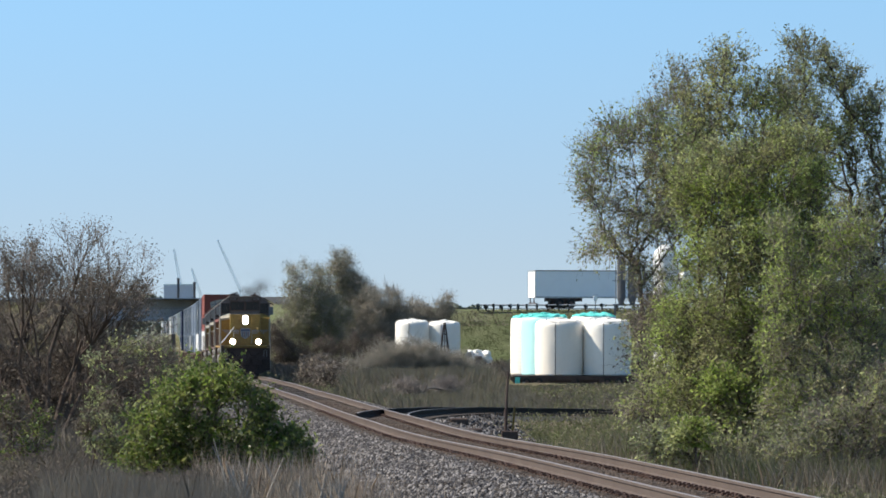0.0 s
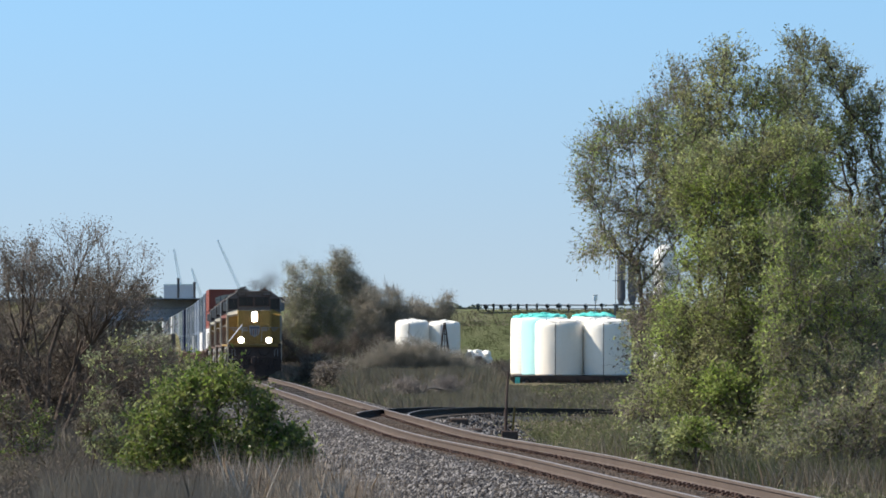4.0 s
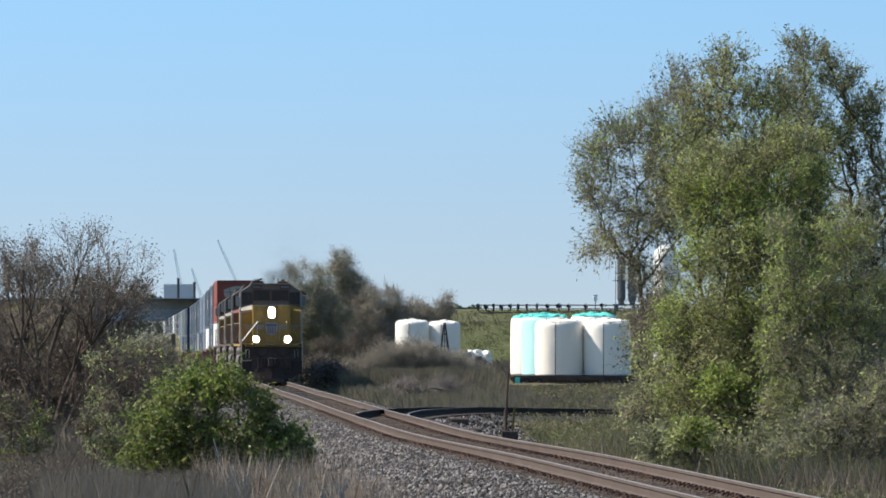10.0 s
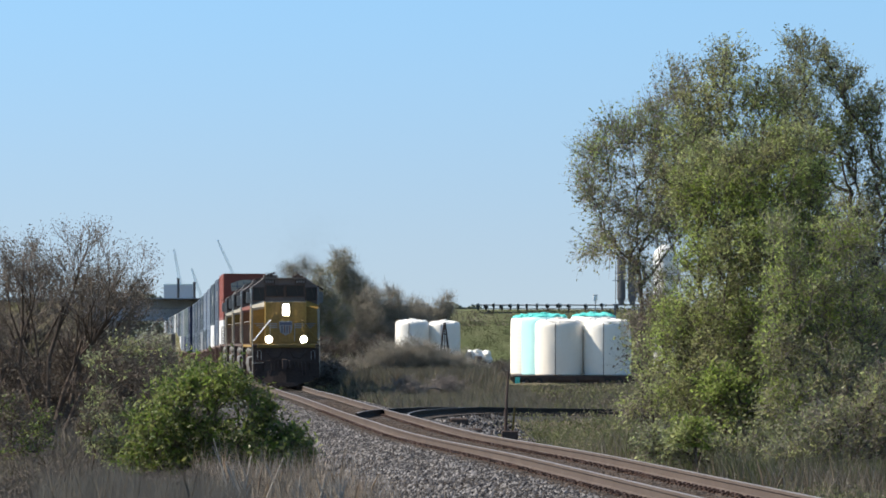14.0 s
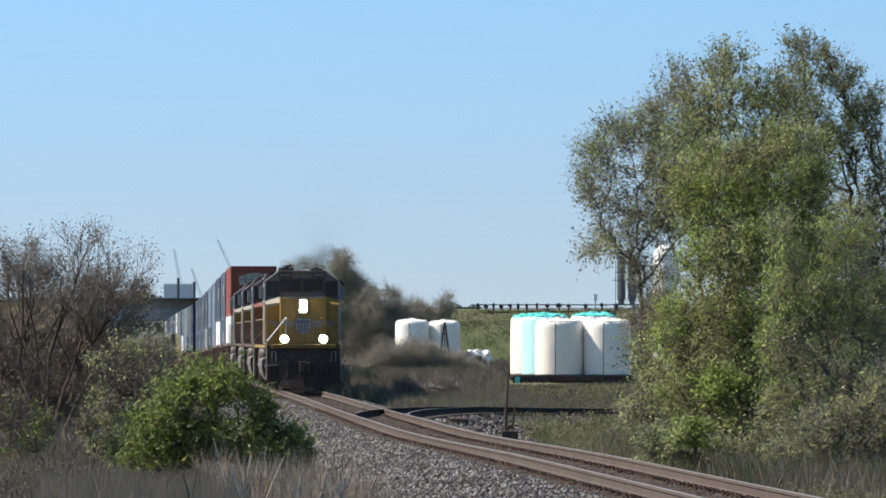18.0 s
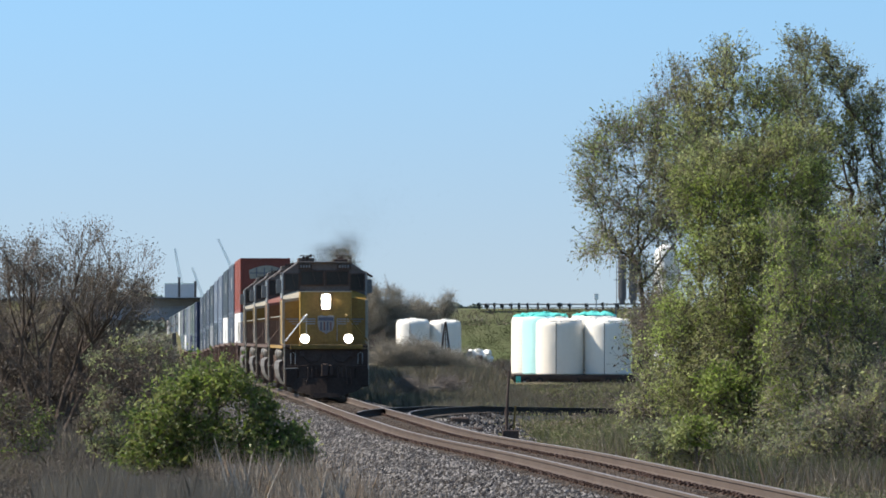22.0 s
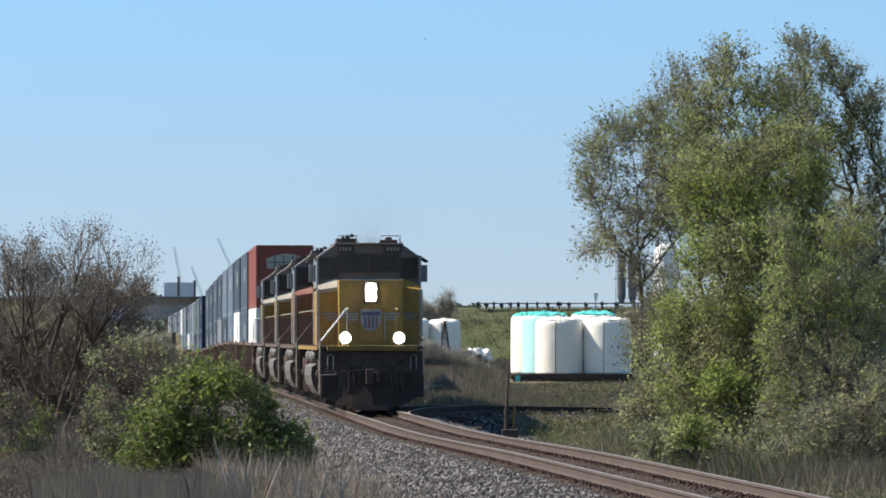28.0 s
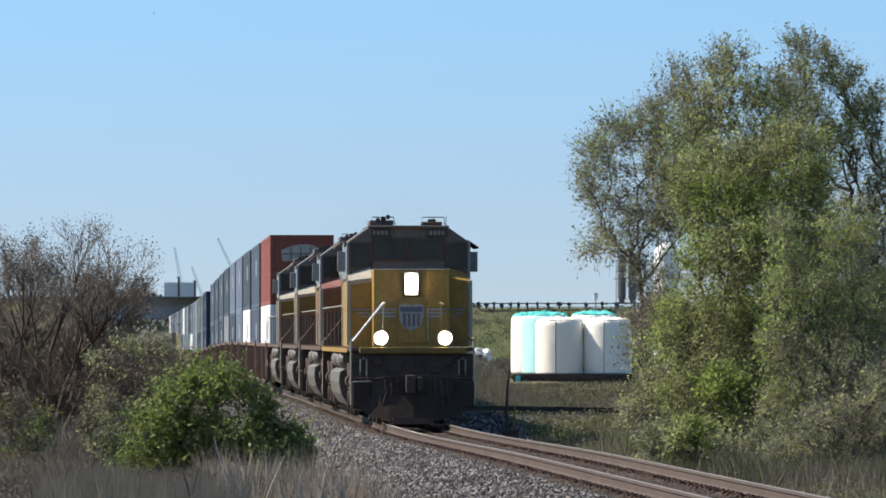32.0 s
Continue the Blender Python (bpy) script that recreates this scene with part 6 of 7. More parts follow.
canopy("tall_tree", "tall airy grey-green tree with dark limbs", (9.1, 125), [(8.24, 125, 8.31, 0.54, 1.2, 0.56), (8.88, 125, 7.74, 0.54, 1.2, 0.56), (9.52, 125, 7.17, 0.48, 1.2, 0.61), (8.11, 125, 7.17, 0.74, 1.2, 0.77), (9.07, 125, 6.27, 0.92, 1.2, 0.87), (9.83, 125, 5.44, 0.64, 1.2, 0.96), (8.56, 125, 5.19, 0.79, 1.2, 0.96), (9.26, 125, 4.3, 0.96, 1.2, 0.89), (9.71, 125, 3.4, 0.7, 1.2, 0.96), (9.01, 125, 2.77, 0.77, 1.2, 0.77), (9.83, 125, 2.0, 0.51, 1.2, 1.15)], 900, 4, (("leaf_dull", 0.85), ("leaf_green", 0.15)), leaf=0.039, sprays=7, per=5, gap=-0.42)
canopy("leafy_tree", "dense olive-green tree with bright green patches", (6.2, 114), [(6.0, 114, 4.97, 1.34, 1.2, 1.11), (7.17, 114, 5.37, 0.93, 1.2, 1.05), (5.8, 114, 3.86, 0.9, 1.2, 0.99), (6.82, 114, 3.86, 1.4, 1.2, 1.11), (5.05, 114, 2.2, 0.72, 1.2, 0.75), (6.0, 114, 2.35, 1.4, 1.2, 1.16), (7.28, 114, 2.47, 1.11, 1.2, 1.16), (5.25, 114, 1.19, 0.93, 1.2, 0.99), (6.58, 114, 0.95, 1.28, 1.2, 1.11), (6.1, 112.6, 3.9, 0.7, 0.6, 0.8), (6.7, 112.6, 3.3, 0.8, 0.6, 0.9), (6.3, 112.6, 2.5, 0.9, 0.6, 0.8), (7.0, 112.6, 2.2, 0.6, 0.6, 0.9), (6.0, 112.6, 1.6, 0.8, 0.6, 0.7), (6.8, 112.6, 1.4, 0.7, 0.6, 0.7), (5.7, 112.6, 3.1, 0.45, 0.6, 0.8)], 2500, 5, (("leaf_dull", 0.14), ("leaf_green", 0.26), ("leaf_pale", 0.34), ("leaf_yellow", 0.26)), bark="bark", sprays=6, per=7, gap=-1.2, leaf=0.035, heart=(6.1, 4.2, 1.6))
canopy("leafy_tree", "dusty olive tree with thinning leaves and twigs", (7.9, 108.5), [(7.93, 108.5, 3.88, 0.66, 1.0, 0.77), (7.37, 108.5, 2.89, 0.66, 1.0, 0.77), (8.15, 108.5, 2.44, 0.77, 1.0, 1.11), (7.93, 108.5, 1.34, 1.0, 1.0, 1.11), (7.15, 108.5, 0.67, 1.0, 1.0, 0.83), (8.48, 108.5, 0.67, 0.5, 1.0, 0.89), (6.75, 108.5, 2.9, 0.5, 0.8, 0.8), (6.7, 108.5, 3.9, 0.42, 0.8, 0.6), (6.6, 108.5, 1.9, 0.45, 0.8, 0.7)], 720, 15, (("leaf_dull", 0.12), ("leaf_green", 0.38), ("leaf_pale", 0.2), ("leaf_yellow", 0.3)), leaf=0.034, sprays=6, per=6, gap=-0.5, twig="twig", bark="bark")
canopy("leafy_tree", "low dull olive tree thinning into grey twigs", (7.7, 103.5), [(7.46, 103.5, 0.15, 0.9, 0.9, 0.65), (8.2, 103.5, 0.52, 0.48, 0.9, 0.95), (6.61, 103.5, -0.27, 0.63, 0.9, 0.38)], 360, 28, (("leaf_brown", 0.12), ("leaf_dull", 0.4), ("leaf_green", 0.28), ("leaf_pale", 0.2)), leaf=0.042, sprays=7, per=3, gap=-0.4, twig="twig")
canopy("sapling", "thin brownish sapling with few olive leaves", (4.6, 118), [(4.41, 118, 1.52, 0.51, 0.8, 0.84), (4.17, 118, 0.62, 0.41, 0.8, 0.43), (4.77, 118, 0.43, 0.6, 0.8, 0.48), (4.59, 118, 2.48, 0.31, 0.8, 0.43)], 220, 29, (("leaf_brown", 0.4), ("leaf_pale", 0.6)), leaf=0.04, sprays=6, per=4, gap=-0.2, twig="twig", tip_r=0.003)
canopy("shrub", "vivid green shoots low on the trees", (5.9, 110.5), [(5.59, 110.5, 0.99, 0.38, 0.4, 0.38), (6.16, 110.5, 0.48, 0.51, 0.4, 0.32)], 80, 16, (("leaf_green", 0.4), ("leaf_yellow", 0.6)), leaf=0.048, sprays=6, per=6, gap=-0.5, group="shrubs below the trees", category="bush", thick=0.4)
canopy("shrub", "yellow-green shrub at the foot of the trees", (4.9, 106), [(4.74, 106, 0.18, 0.37, 0.4, 0.28)], 50, 6, (("leaf_pale", 0.4), ("leaf_yellow", 0.6)), leaf=0.045, sprays=6, per=5, gap=-0.5, spray_len=0.2, group="shrubs below the trees", category="bush", thick=0.4)
canopy("shrub", "olive shrub in weeds below the trees", (6.1, 108), [(5.36, 108, -0.2, 0.77, 0.5, 0.33), (6.24, 108, -0.2, 0.77, 0.5, 0.33), (4.36, 108, -0.09, 0.44, 0.5, 0.29)], 190, 7, (("leaf_pale", 0.5), ("leaf_dull", 0.5)), leaf=0.042, sprays=6, per=5, gap=-0.4, group="shrubs below the trees", category="bush", thick=0.4, twig="twig")
plant("dead_bush", "tangled grey-olive brush below the trees", "bush", (8.1, 107), [(8.3, 107, -0.2, 0.9, 0.7, 0.55), (7.2, 107, -0.5, 0.7, 0.6, 0.4)], 170, 10, 0.034, "leaf_pale", bark="twig", seed=8, twigs=6, twig_len=0.4, sigma=0.14, tip_r=0.005, thick=0.4)


def fan_tree(name, label, stems, seed, leaves=3):
    """A bare tree: limbs that fork and fan upwards, with fine twigs and a few dry leaves."""
    rng = np.random.default_rng(seed)
    x0, y0 = stems[0][0], stems[0][1]
    g = gz(x0, y0)
    root = thing(name, label, "tree", m=pose(x0, y0, g))
    fine_v, fine_f, off = [], [], 0
    tips = []
    for x, y, lean_x, lean_y, length, r in stems:
        V, F, o = [], [], 0
        p = np.array([[x - x0, y - y0, gz(x, y) - g - 0.05]])
        d = np.array([[lean_x, lean_y, 1.0]])
        d /= np.linalg.norm(d, axis=1)[:, None]
        rad = np.array([r])
        for level in range(7):
            n = len(p)
            k = (2, 3, 3, 3, 3, 4, 0)[level]
            L = length * 0.74 ** level * rng.uniform(0.7, 1.2, n)[:, None]
            mid = p + d * L * 0.5 + rng.normal(size=(n, 3)) * 0.03 * L
            end = p + d * L + np.array([0, 0, 0.04]) * L
            for a, b, ra, rb in ((p, mid, rad, rad * 0.86), (mid, end, rad * 0.86, rad * 0.72)):
                v, f = sticks(a, b, ra, rb, 6 if level < 3 else 3)
                if level < 4:
                    V.append(v), F.append(f + o)
                    o += len(v)
                else:
                    fine_v.append(v), fine_f.append(f + off)
                    off += len(v)
            if k == 0:
                tips.append(end)
                break
            keep = rng.random((n, k)) < (1.0 if level < 3 else 0.92)
            start = np.where(rng.random((n, k, 1)) < 0.4, mid[:, None], end[:, None])
            nd = d[:, None] + rng.normal(size=(n, k, 3)) * np.array([0.36, 0.36, 0.2]) + np.array([0, 0, 0.1])
            nd /= np.linalg.norm(nd, axis=2)[:, :, None]
            nr = np.repeat((rad * 0.66)[:, None], k, 1) * rng.uniform(0.75, 1.05, (n, k))
            p, d, rad = start[keep], nd[keep], np.maximum(nr[keep], 0.006)
        W = np.concatenate(V)
        piece("limb", array_mesh("limb", W, np.concatenate(F), "bark_dark"), root)
    tw = piece("twig_mass", array_mesh("twig_mass", np.concatenate(fine_v), np.concatenate(fine_f), "bare_twig"), root)
    tagged(tw, kind="stuff")
    t = np.concatenate(tips)
    c = np.repeat(t, leaves, 0) + np.clip(rng.normal(size=(len(t) * leaves, 3)), -1.5, 1.5) * 0.14
    v, f = leaf_cards(rng, c, 0.035, 0.4)
    piece("crown", array_mesh("crown", v, f, "leaf_brown"), root)
    return root


fan_tree("bare_tree", "bare grey-brown tree with dark forking limbs", [(-11.9, 165, -0.4, 0, 1.75, 0.11), (-11.6, 165.2, 0.25, 0.05, 1.95, 0.11), (-11.3, 165, 0.45, 0, 1.8, 0.095), (-11.7, 164.8, 0.0, -0.1, 1.9, 0.1), (-11.4, 165.3, 0.26, 0.1, 2.1, 0.085)], 9, 6)
fan_tree("bare_tree", "leafless grey tree with thin upright limbs", [(-14.3, 168, -0.2, 0, 1.75, 0.1), (-13.9, 168, 0.3, 0, 1.8, 0.1), (-14.1, 168.3, 0.05, 0.1, 1.7, 0.09), (-13.2, 168.3, 0.2, 0.1, 1.75, 0.08)], 19, 6)
plant("dead_bush", "tall tangled grey brush behind the bare trees", "bush", (-14.0, 190), [(-15.5, 190, 1.6, 1.8, 1.4, 2.0), (-12.6, 190, 1.3, 1.8, 1.4, 1.8), (-10.4, 190, 0.6, 1.3, 1.2, 1.2), (-17.3, 190, 1.7, 1.4, 1.2, 1.9)], 760, 14, 0.05, "leaf_brown", bark="bark_dark", seed=27, twigs=12, twig_len=0.7, sigma=0.22, tip_r=0.006, thick=0.7, stems=4, twig_r=0.008, twig_mat="bark")
canopy("green_bush", "broad-leaved bright green bush beside the track", (-4.9, 112), [(-5.19, 112, 0.17, 1.12, 0.8, 0.69), (-4.1, 112, 0.17, 0.71, 0.8, 0.57), (-5.75, 112, -0.11, 0.45, 0.8, 0.48), (-4.73, 112, 0.8, 0.55, 0.8, 0.41), (-4.1, 112, 1.03, 0.21, 0.8, 0.3), (-3.42, 112, -0.06, 0.42, 0.8, 0.34), (-5.07, 112, 1.14, 0.14, 0.8, 0.23), (-4.5, 112, 1.26, 0.11, 0.8, 0.21), (-4.75, 112, 1.3, 0.1, 0.6, 0.3), (-4.3, 112, 1.2, 0.09, 0.6, 0.3), (-5.5, 112, 0.9, 0.14, 0.6, 0.3), (-2.75, 112, -0.45, 0.2, 0.6, 0.2), (-3.07, 112, -0.25, 0.3, 0.8, 0.26), (-3.3, 112, -0.5, 0.5, 0.8, 0.22), (-4.4, 111.6, 0.5, 0.5, 0.5, 0.4), (-3.75, 112, 0.55, 0.22, 0.6, 0.3), (-5.19, 112, -0.46, 1.09, 0.8, 0.3), (-3.93, 112, -0.34, 0.69, 0.8, 0.3), (-5.95, 112, -0.5, 0.45, 0.8, 0.25)], 450, 10, (("leaf_yellow", 0.06), ("leaf_bush", 0.94)), leaf=0.06, sprays=5, per=6, gap=-0.42, spray_len=0.44, category="bush", thick=0.5, stems=4, group="green bushes")
canopy("pale_shrub", "thin yellow-green shrub behind the green bush", (-7.5, 130), [(-7.55, 130, 1.8, 0.4, 0.8, 0.26), (-8.0, 130, 1.35, 0.34, 0.8, 0.27), (-7.05, 130, 1.5, 0.42, 0.8, 0.36), (-6.55, 130, 1.75, 0.3, 0.8, 0.26), (-7.55, 130, 0.95, 0.6, 0.8, 0.5), (-7.95, 130, 0.4, 0.42, 0.8, 0.5), (-6.75, 130, 0.94, 0.53, 0.8, 0.53), (-6.1, 130, 1.2, 0.34, 0.8, 0.37), (-7.35, 130, 0.21, 0.6, 0.8, 0.4)], 170, 11, (("leaf_brown", 0.25), ("leaf_dull", 0.43), ("leaf_pale", 0.32)), leaf=0.046, sprays=6, per=3, gap=-0.12, spray_len=0.36, category="bush", thick=0.6, stems=4, bark="bark", twig="bark", group="pale shrubs")
canopy("pale_shrub", "dull yellow-green shrub at the green bush's edge", (-7.0, 113.5), [(-7.2, 113.5, 0.18, 0.24, 0.4, 0.3), (-6.85, 113.5, 0.4, 0.22, 0.4, 0.26), (-6.9, 113.5, -0.1, 0.35, 0.4, 0.32), (-6.6, 113.5, -0.35, 0.33, 0.4, 0.28)], 80, 110, (("leaf_brown", 0.3), ("leaf_dull", 0.35), ("leaf_pale", 0.35)), leaf=0.044, sprays=6, per=4, gap=-0.4, spray_len=0.26, category="bush", thick=0.5, stems=3, group="pale shrubs")
# brown leaves mixed in to darken the bush, in place of tree shade
canopy("green_bush", "low dull green bush below the bare tree", (-10.2, 126), [(-9.82, 126, 0.14, 0.51, 0.6, 0.54), (-9.31, 126, -0.06, 0.39, 0.6, 0.46), (-9.57, 126, -0.44, 0.64, 0.6, 0.28)], 110, 12, (("leaf_brown", 0.55), ("leaf_bush", 0.45)), leaf=0.044, sprays=5, per=4, gap=-0.4, spray_len=0.3, category="bush", thick=0.5, stems=3, group="green bushes")
plant("dead_bush", "dark leafless brush beside the track", "bush", (-9.6, 150), [(-9.6, 150, 0.6, 1.8, 1.2, 1.2), (-12, 150, 0.5, 1.5, 1.2, 1.2), (-7.6, 150, 0.2, 1.0, 1.0, 0.9)], 140, 8, 0.04, "leaf_brown", bark="bark_dark", seed=13, twigs=11, twig_len=0.5, sigma=0.15, tip_r=0.006, thick=0.6, stems=3, twig_r=0.006, twig_mat="bark_dark")
plant("dead_bush", "dark tangled brush below the bare tree", "bush", (-12.2, 172), [(-11.5, 172, 0.7, 1.9, 1.2, 1.3), (-13.8, 172, 0.8, 1.4, 1.2, 1.4), (-9.6, 172, 0.3, 1.0, 1.0, 0.9)], 380, 12, 0.05, "leaf_brown", bark="bark_dark", seed=14, twigs=11, twig_len=0.55, sigma=0.2, tip_r=0.007, thick=0.6, stems=3, twig_r=0.008, twig_mat="bark_dark")


def dead_stalk(x, y, n, h, seed):
    rng = random.Random(seed)
    root = thing("dead_stalk", "pale forked dead stalk in dry weeds", "weed", "dead stalks", m=pose(x, y, gz(x, y)))
    for k in range(n):
        a, t = rng.uniform(-0.12, 0.12), h * rng.uniform(0.6, 1.1)
        dx = rng.uniform(-0.3, 0.3) * t
        st = part("stem", tubes(([(a, 0, -0.03), (a + dx * 0.3, 0, t * 0.5), (a + dx, 0.03, t)], [0.017, 0.013, 0.006]), sides=5), "straw_stem", root)
        for f, sx in ((0.45, 1), (0.7, -1)):
            b = (a + dx * f * 0.8, 0, t * f)
            part("fork", tubes(([b, (b[0] + sx * 0.1 * t, 0.02, b[2] + 0.22 * t)], [0.01, 0.005]), sides=4), "straw_stem", st)


for k, (x, y, n, h) in enumerate(((-3.1, 84, 6, 1.3), (-2.85, 83, 4, 1.15), (-1.55, 81, 5, 1.05), (-2.2, 86, 3, 0.95), (-4.2, 92, 4, 0.6), (-1.95, 84, 4, 1.0))):
    dead_stalk(x, y, n, h, 70 + k)
for k, (x, y) in enumerate(((-6.6, 100), (-5.0, 96), (-4.2, 101), (-7.6, 106), (-3.4, 93))):
    plant("dead_weed", "low tangle of grey dead weeds and twigs", "bush", (x, y), [(x, y, gz(x, y) + 0.22, 0.75, 0.6, 0.3)], 80, 5, 0.03, "leaf_brown", bark="bark", seed=50 + k, twig_mat="bark", twigs=8, twig_len=0.3, sigma=0.12, tip_r=0.004, thick=0.4, twig_r=0.004, group="dead weeds")
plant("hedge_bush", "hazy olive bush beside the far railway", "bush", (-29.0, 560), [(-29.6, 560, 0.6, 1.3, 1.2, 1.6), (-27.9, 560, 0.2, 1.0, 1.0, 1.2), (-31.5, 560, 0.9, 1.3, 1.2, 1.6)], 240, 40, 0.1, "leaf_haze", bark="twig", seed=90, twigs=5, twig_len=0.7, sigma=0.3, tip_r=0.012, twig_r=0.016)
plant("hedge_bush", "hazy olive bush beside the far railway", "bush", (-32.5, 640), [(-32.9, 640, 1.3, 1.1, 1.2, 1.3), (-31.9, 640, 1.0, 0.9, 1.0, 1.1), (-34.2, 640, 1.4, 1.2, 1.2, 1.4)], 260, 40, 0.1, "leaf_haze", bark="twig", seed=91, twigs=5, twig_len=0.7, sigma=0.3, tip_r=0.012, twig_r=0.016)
# the thicket before the embankment
def spread(blobs, k):
    return [(x * k, y * k, 2 + (z - 2) * k, a * k, b * k, c * k) for x, y, z, a, b, c in blobs]


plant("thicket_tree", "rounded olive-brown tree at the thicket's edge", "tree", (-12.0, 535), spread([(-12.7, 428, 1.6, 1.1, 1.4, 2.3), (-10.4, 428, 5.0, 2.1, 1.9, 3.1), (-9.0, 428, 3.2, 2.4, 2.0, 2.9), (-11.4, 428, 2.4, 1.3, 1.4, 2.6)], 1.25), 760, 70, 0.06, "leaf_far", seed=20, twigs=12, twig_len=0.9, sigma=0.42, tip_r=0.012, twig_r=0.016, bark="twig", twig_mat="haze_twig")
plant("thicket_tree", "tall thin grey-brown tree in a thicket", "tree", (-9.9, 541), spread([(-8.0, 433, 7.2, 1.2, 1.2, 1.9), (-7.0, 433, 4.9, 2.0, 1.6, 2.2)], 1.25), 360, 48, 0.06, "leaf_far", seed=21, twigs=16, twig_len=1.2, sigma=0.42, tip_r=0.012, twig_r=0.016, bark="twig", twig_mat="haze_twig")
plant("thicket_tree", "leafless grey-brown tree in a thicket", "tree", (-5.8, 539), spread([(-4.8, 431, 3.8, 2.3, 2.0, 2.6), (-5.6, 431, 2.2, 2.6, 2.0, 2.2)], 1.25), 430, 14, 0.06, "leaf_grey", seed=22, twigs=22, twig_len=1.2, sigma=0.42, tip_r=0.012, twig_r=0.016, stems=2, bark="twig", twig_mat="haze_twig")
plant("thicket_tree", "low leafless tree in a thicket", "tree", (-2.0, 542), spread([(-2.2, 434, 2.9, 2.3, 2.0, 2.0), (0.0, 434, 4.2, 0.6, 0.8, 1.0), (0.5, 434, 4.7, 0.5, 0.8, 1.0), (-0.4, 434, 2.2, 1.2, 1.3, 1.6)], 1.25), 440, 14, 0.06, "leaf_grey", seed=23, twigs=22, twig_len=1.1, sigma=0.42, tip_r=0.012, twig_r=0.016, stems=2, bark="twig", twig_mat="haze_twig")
# dark brush added to fill the thicket's foot, where shade falls
plant("dead_bush", "dark bare brush added for the shade below the thicket", "bush", (-10.5, 528), [(-13.6, 528, 0.2, 1.9, 1.5, 1.5), (-11.0, 528, 0.5, 2.0, 1.5, 1.7), (-8.4, 528, 0.6, 2.0, 1.5, 1.8), (-5.8, 529, 0.6, 1.9, 1.5, 1.7), (-15.8, 528, 1.6, 1.0, 1.4, 2.6), (-15.2, 528, 0.6, 1.2, 1.5, 1.6)], 540, 8, 0.06, "leaf_brown", bark="bark_dark", seed=91, twigs=16, twig_len=0.8, sigma=0.3, tip_r=0.01, thick=0.8, stems=4, twig_r=0.014, twig_mat="bark")
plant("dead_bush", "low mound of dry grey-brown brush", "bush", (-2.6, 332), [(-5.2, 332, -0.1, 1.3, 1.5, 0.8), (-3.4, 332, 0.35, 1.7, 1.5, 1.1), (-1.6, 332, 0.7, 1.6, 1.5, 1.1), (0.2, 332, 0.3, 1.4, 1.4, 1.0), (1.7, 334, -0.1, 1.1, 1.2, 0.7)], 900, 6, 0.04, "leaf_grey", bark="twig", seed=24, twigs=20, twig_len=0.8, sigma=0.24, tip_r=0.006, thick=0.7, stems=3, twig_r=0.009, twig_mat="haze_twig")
plant("dead_bush", "dark brush close beside the rails", "bush", (-6.0, 306), [(-6.2, 306, 0.0, 1.0, 1.2, 0.8), (-5.2, 304, -0.2, 0.9, 1.0, 0.6), (-7.2, 316, 0.2, 1.2, 1.2, 0.9)], 260, 14, 0.08, "leaf_brown", bark="bark_dark", seed=25, twigs=7, twig_len=0.45, sigma=0.2, tip_r=0.008, thick=0.7, twig_r=0.01)
plant("dead_bush", "loose dry brush in the field", "bush", (-1.2, 250), [(-1.6, 250, -0.3, 1.0, 1.0, 0.5), (0.2, 252, -0.2, 0.9, 1.0, 0.5)], 160, 2, 0.05, "leaf_grey", bark="twig", seed=26, twigs=14, twig_len=0.45, sigma=0.2, tip_r=0.006, thick=0.6, twig_r=0.008)


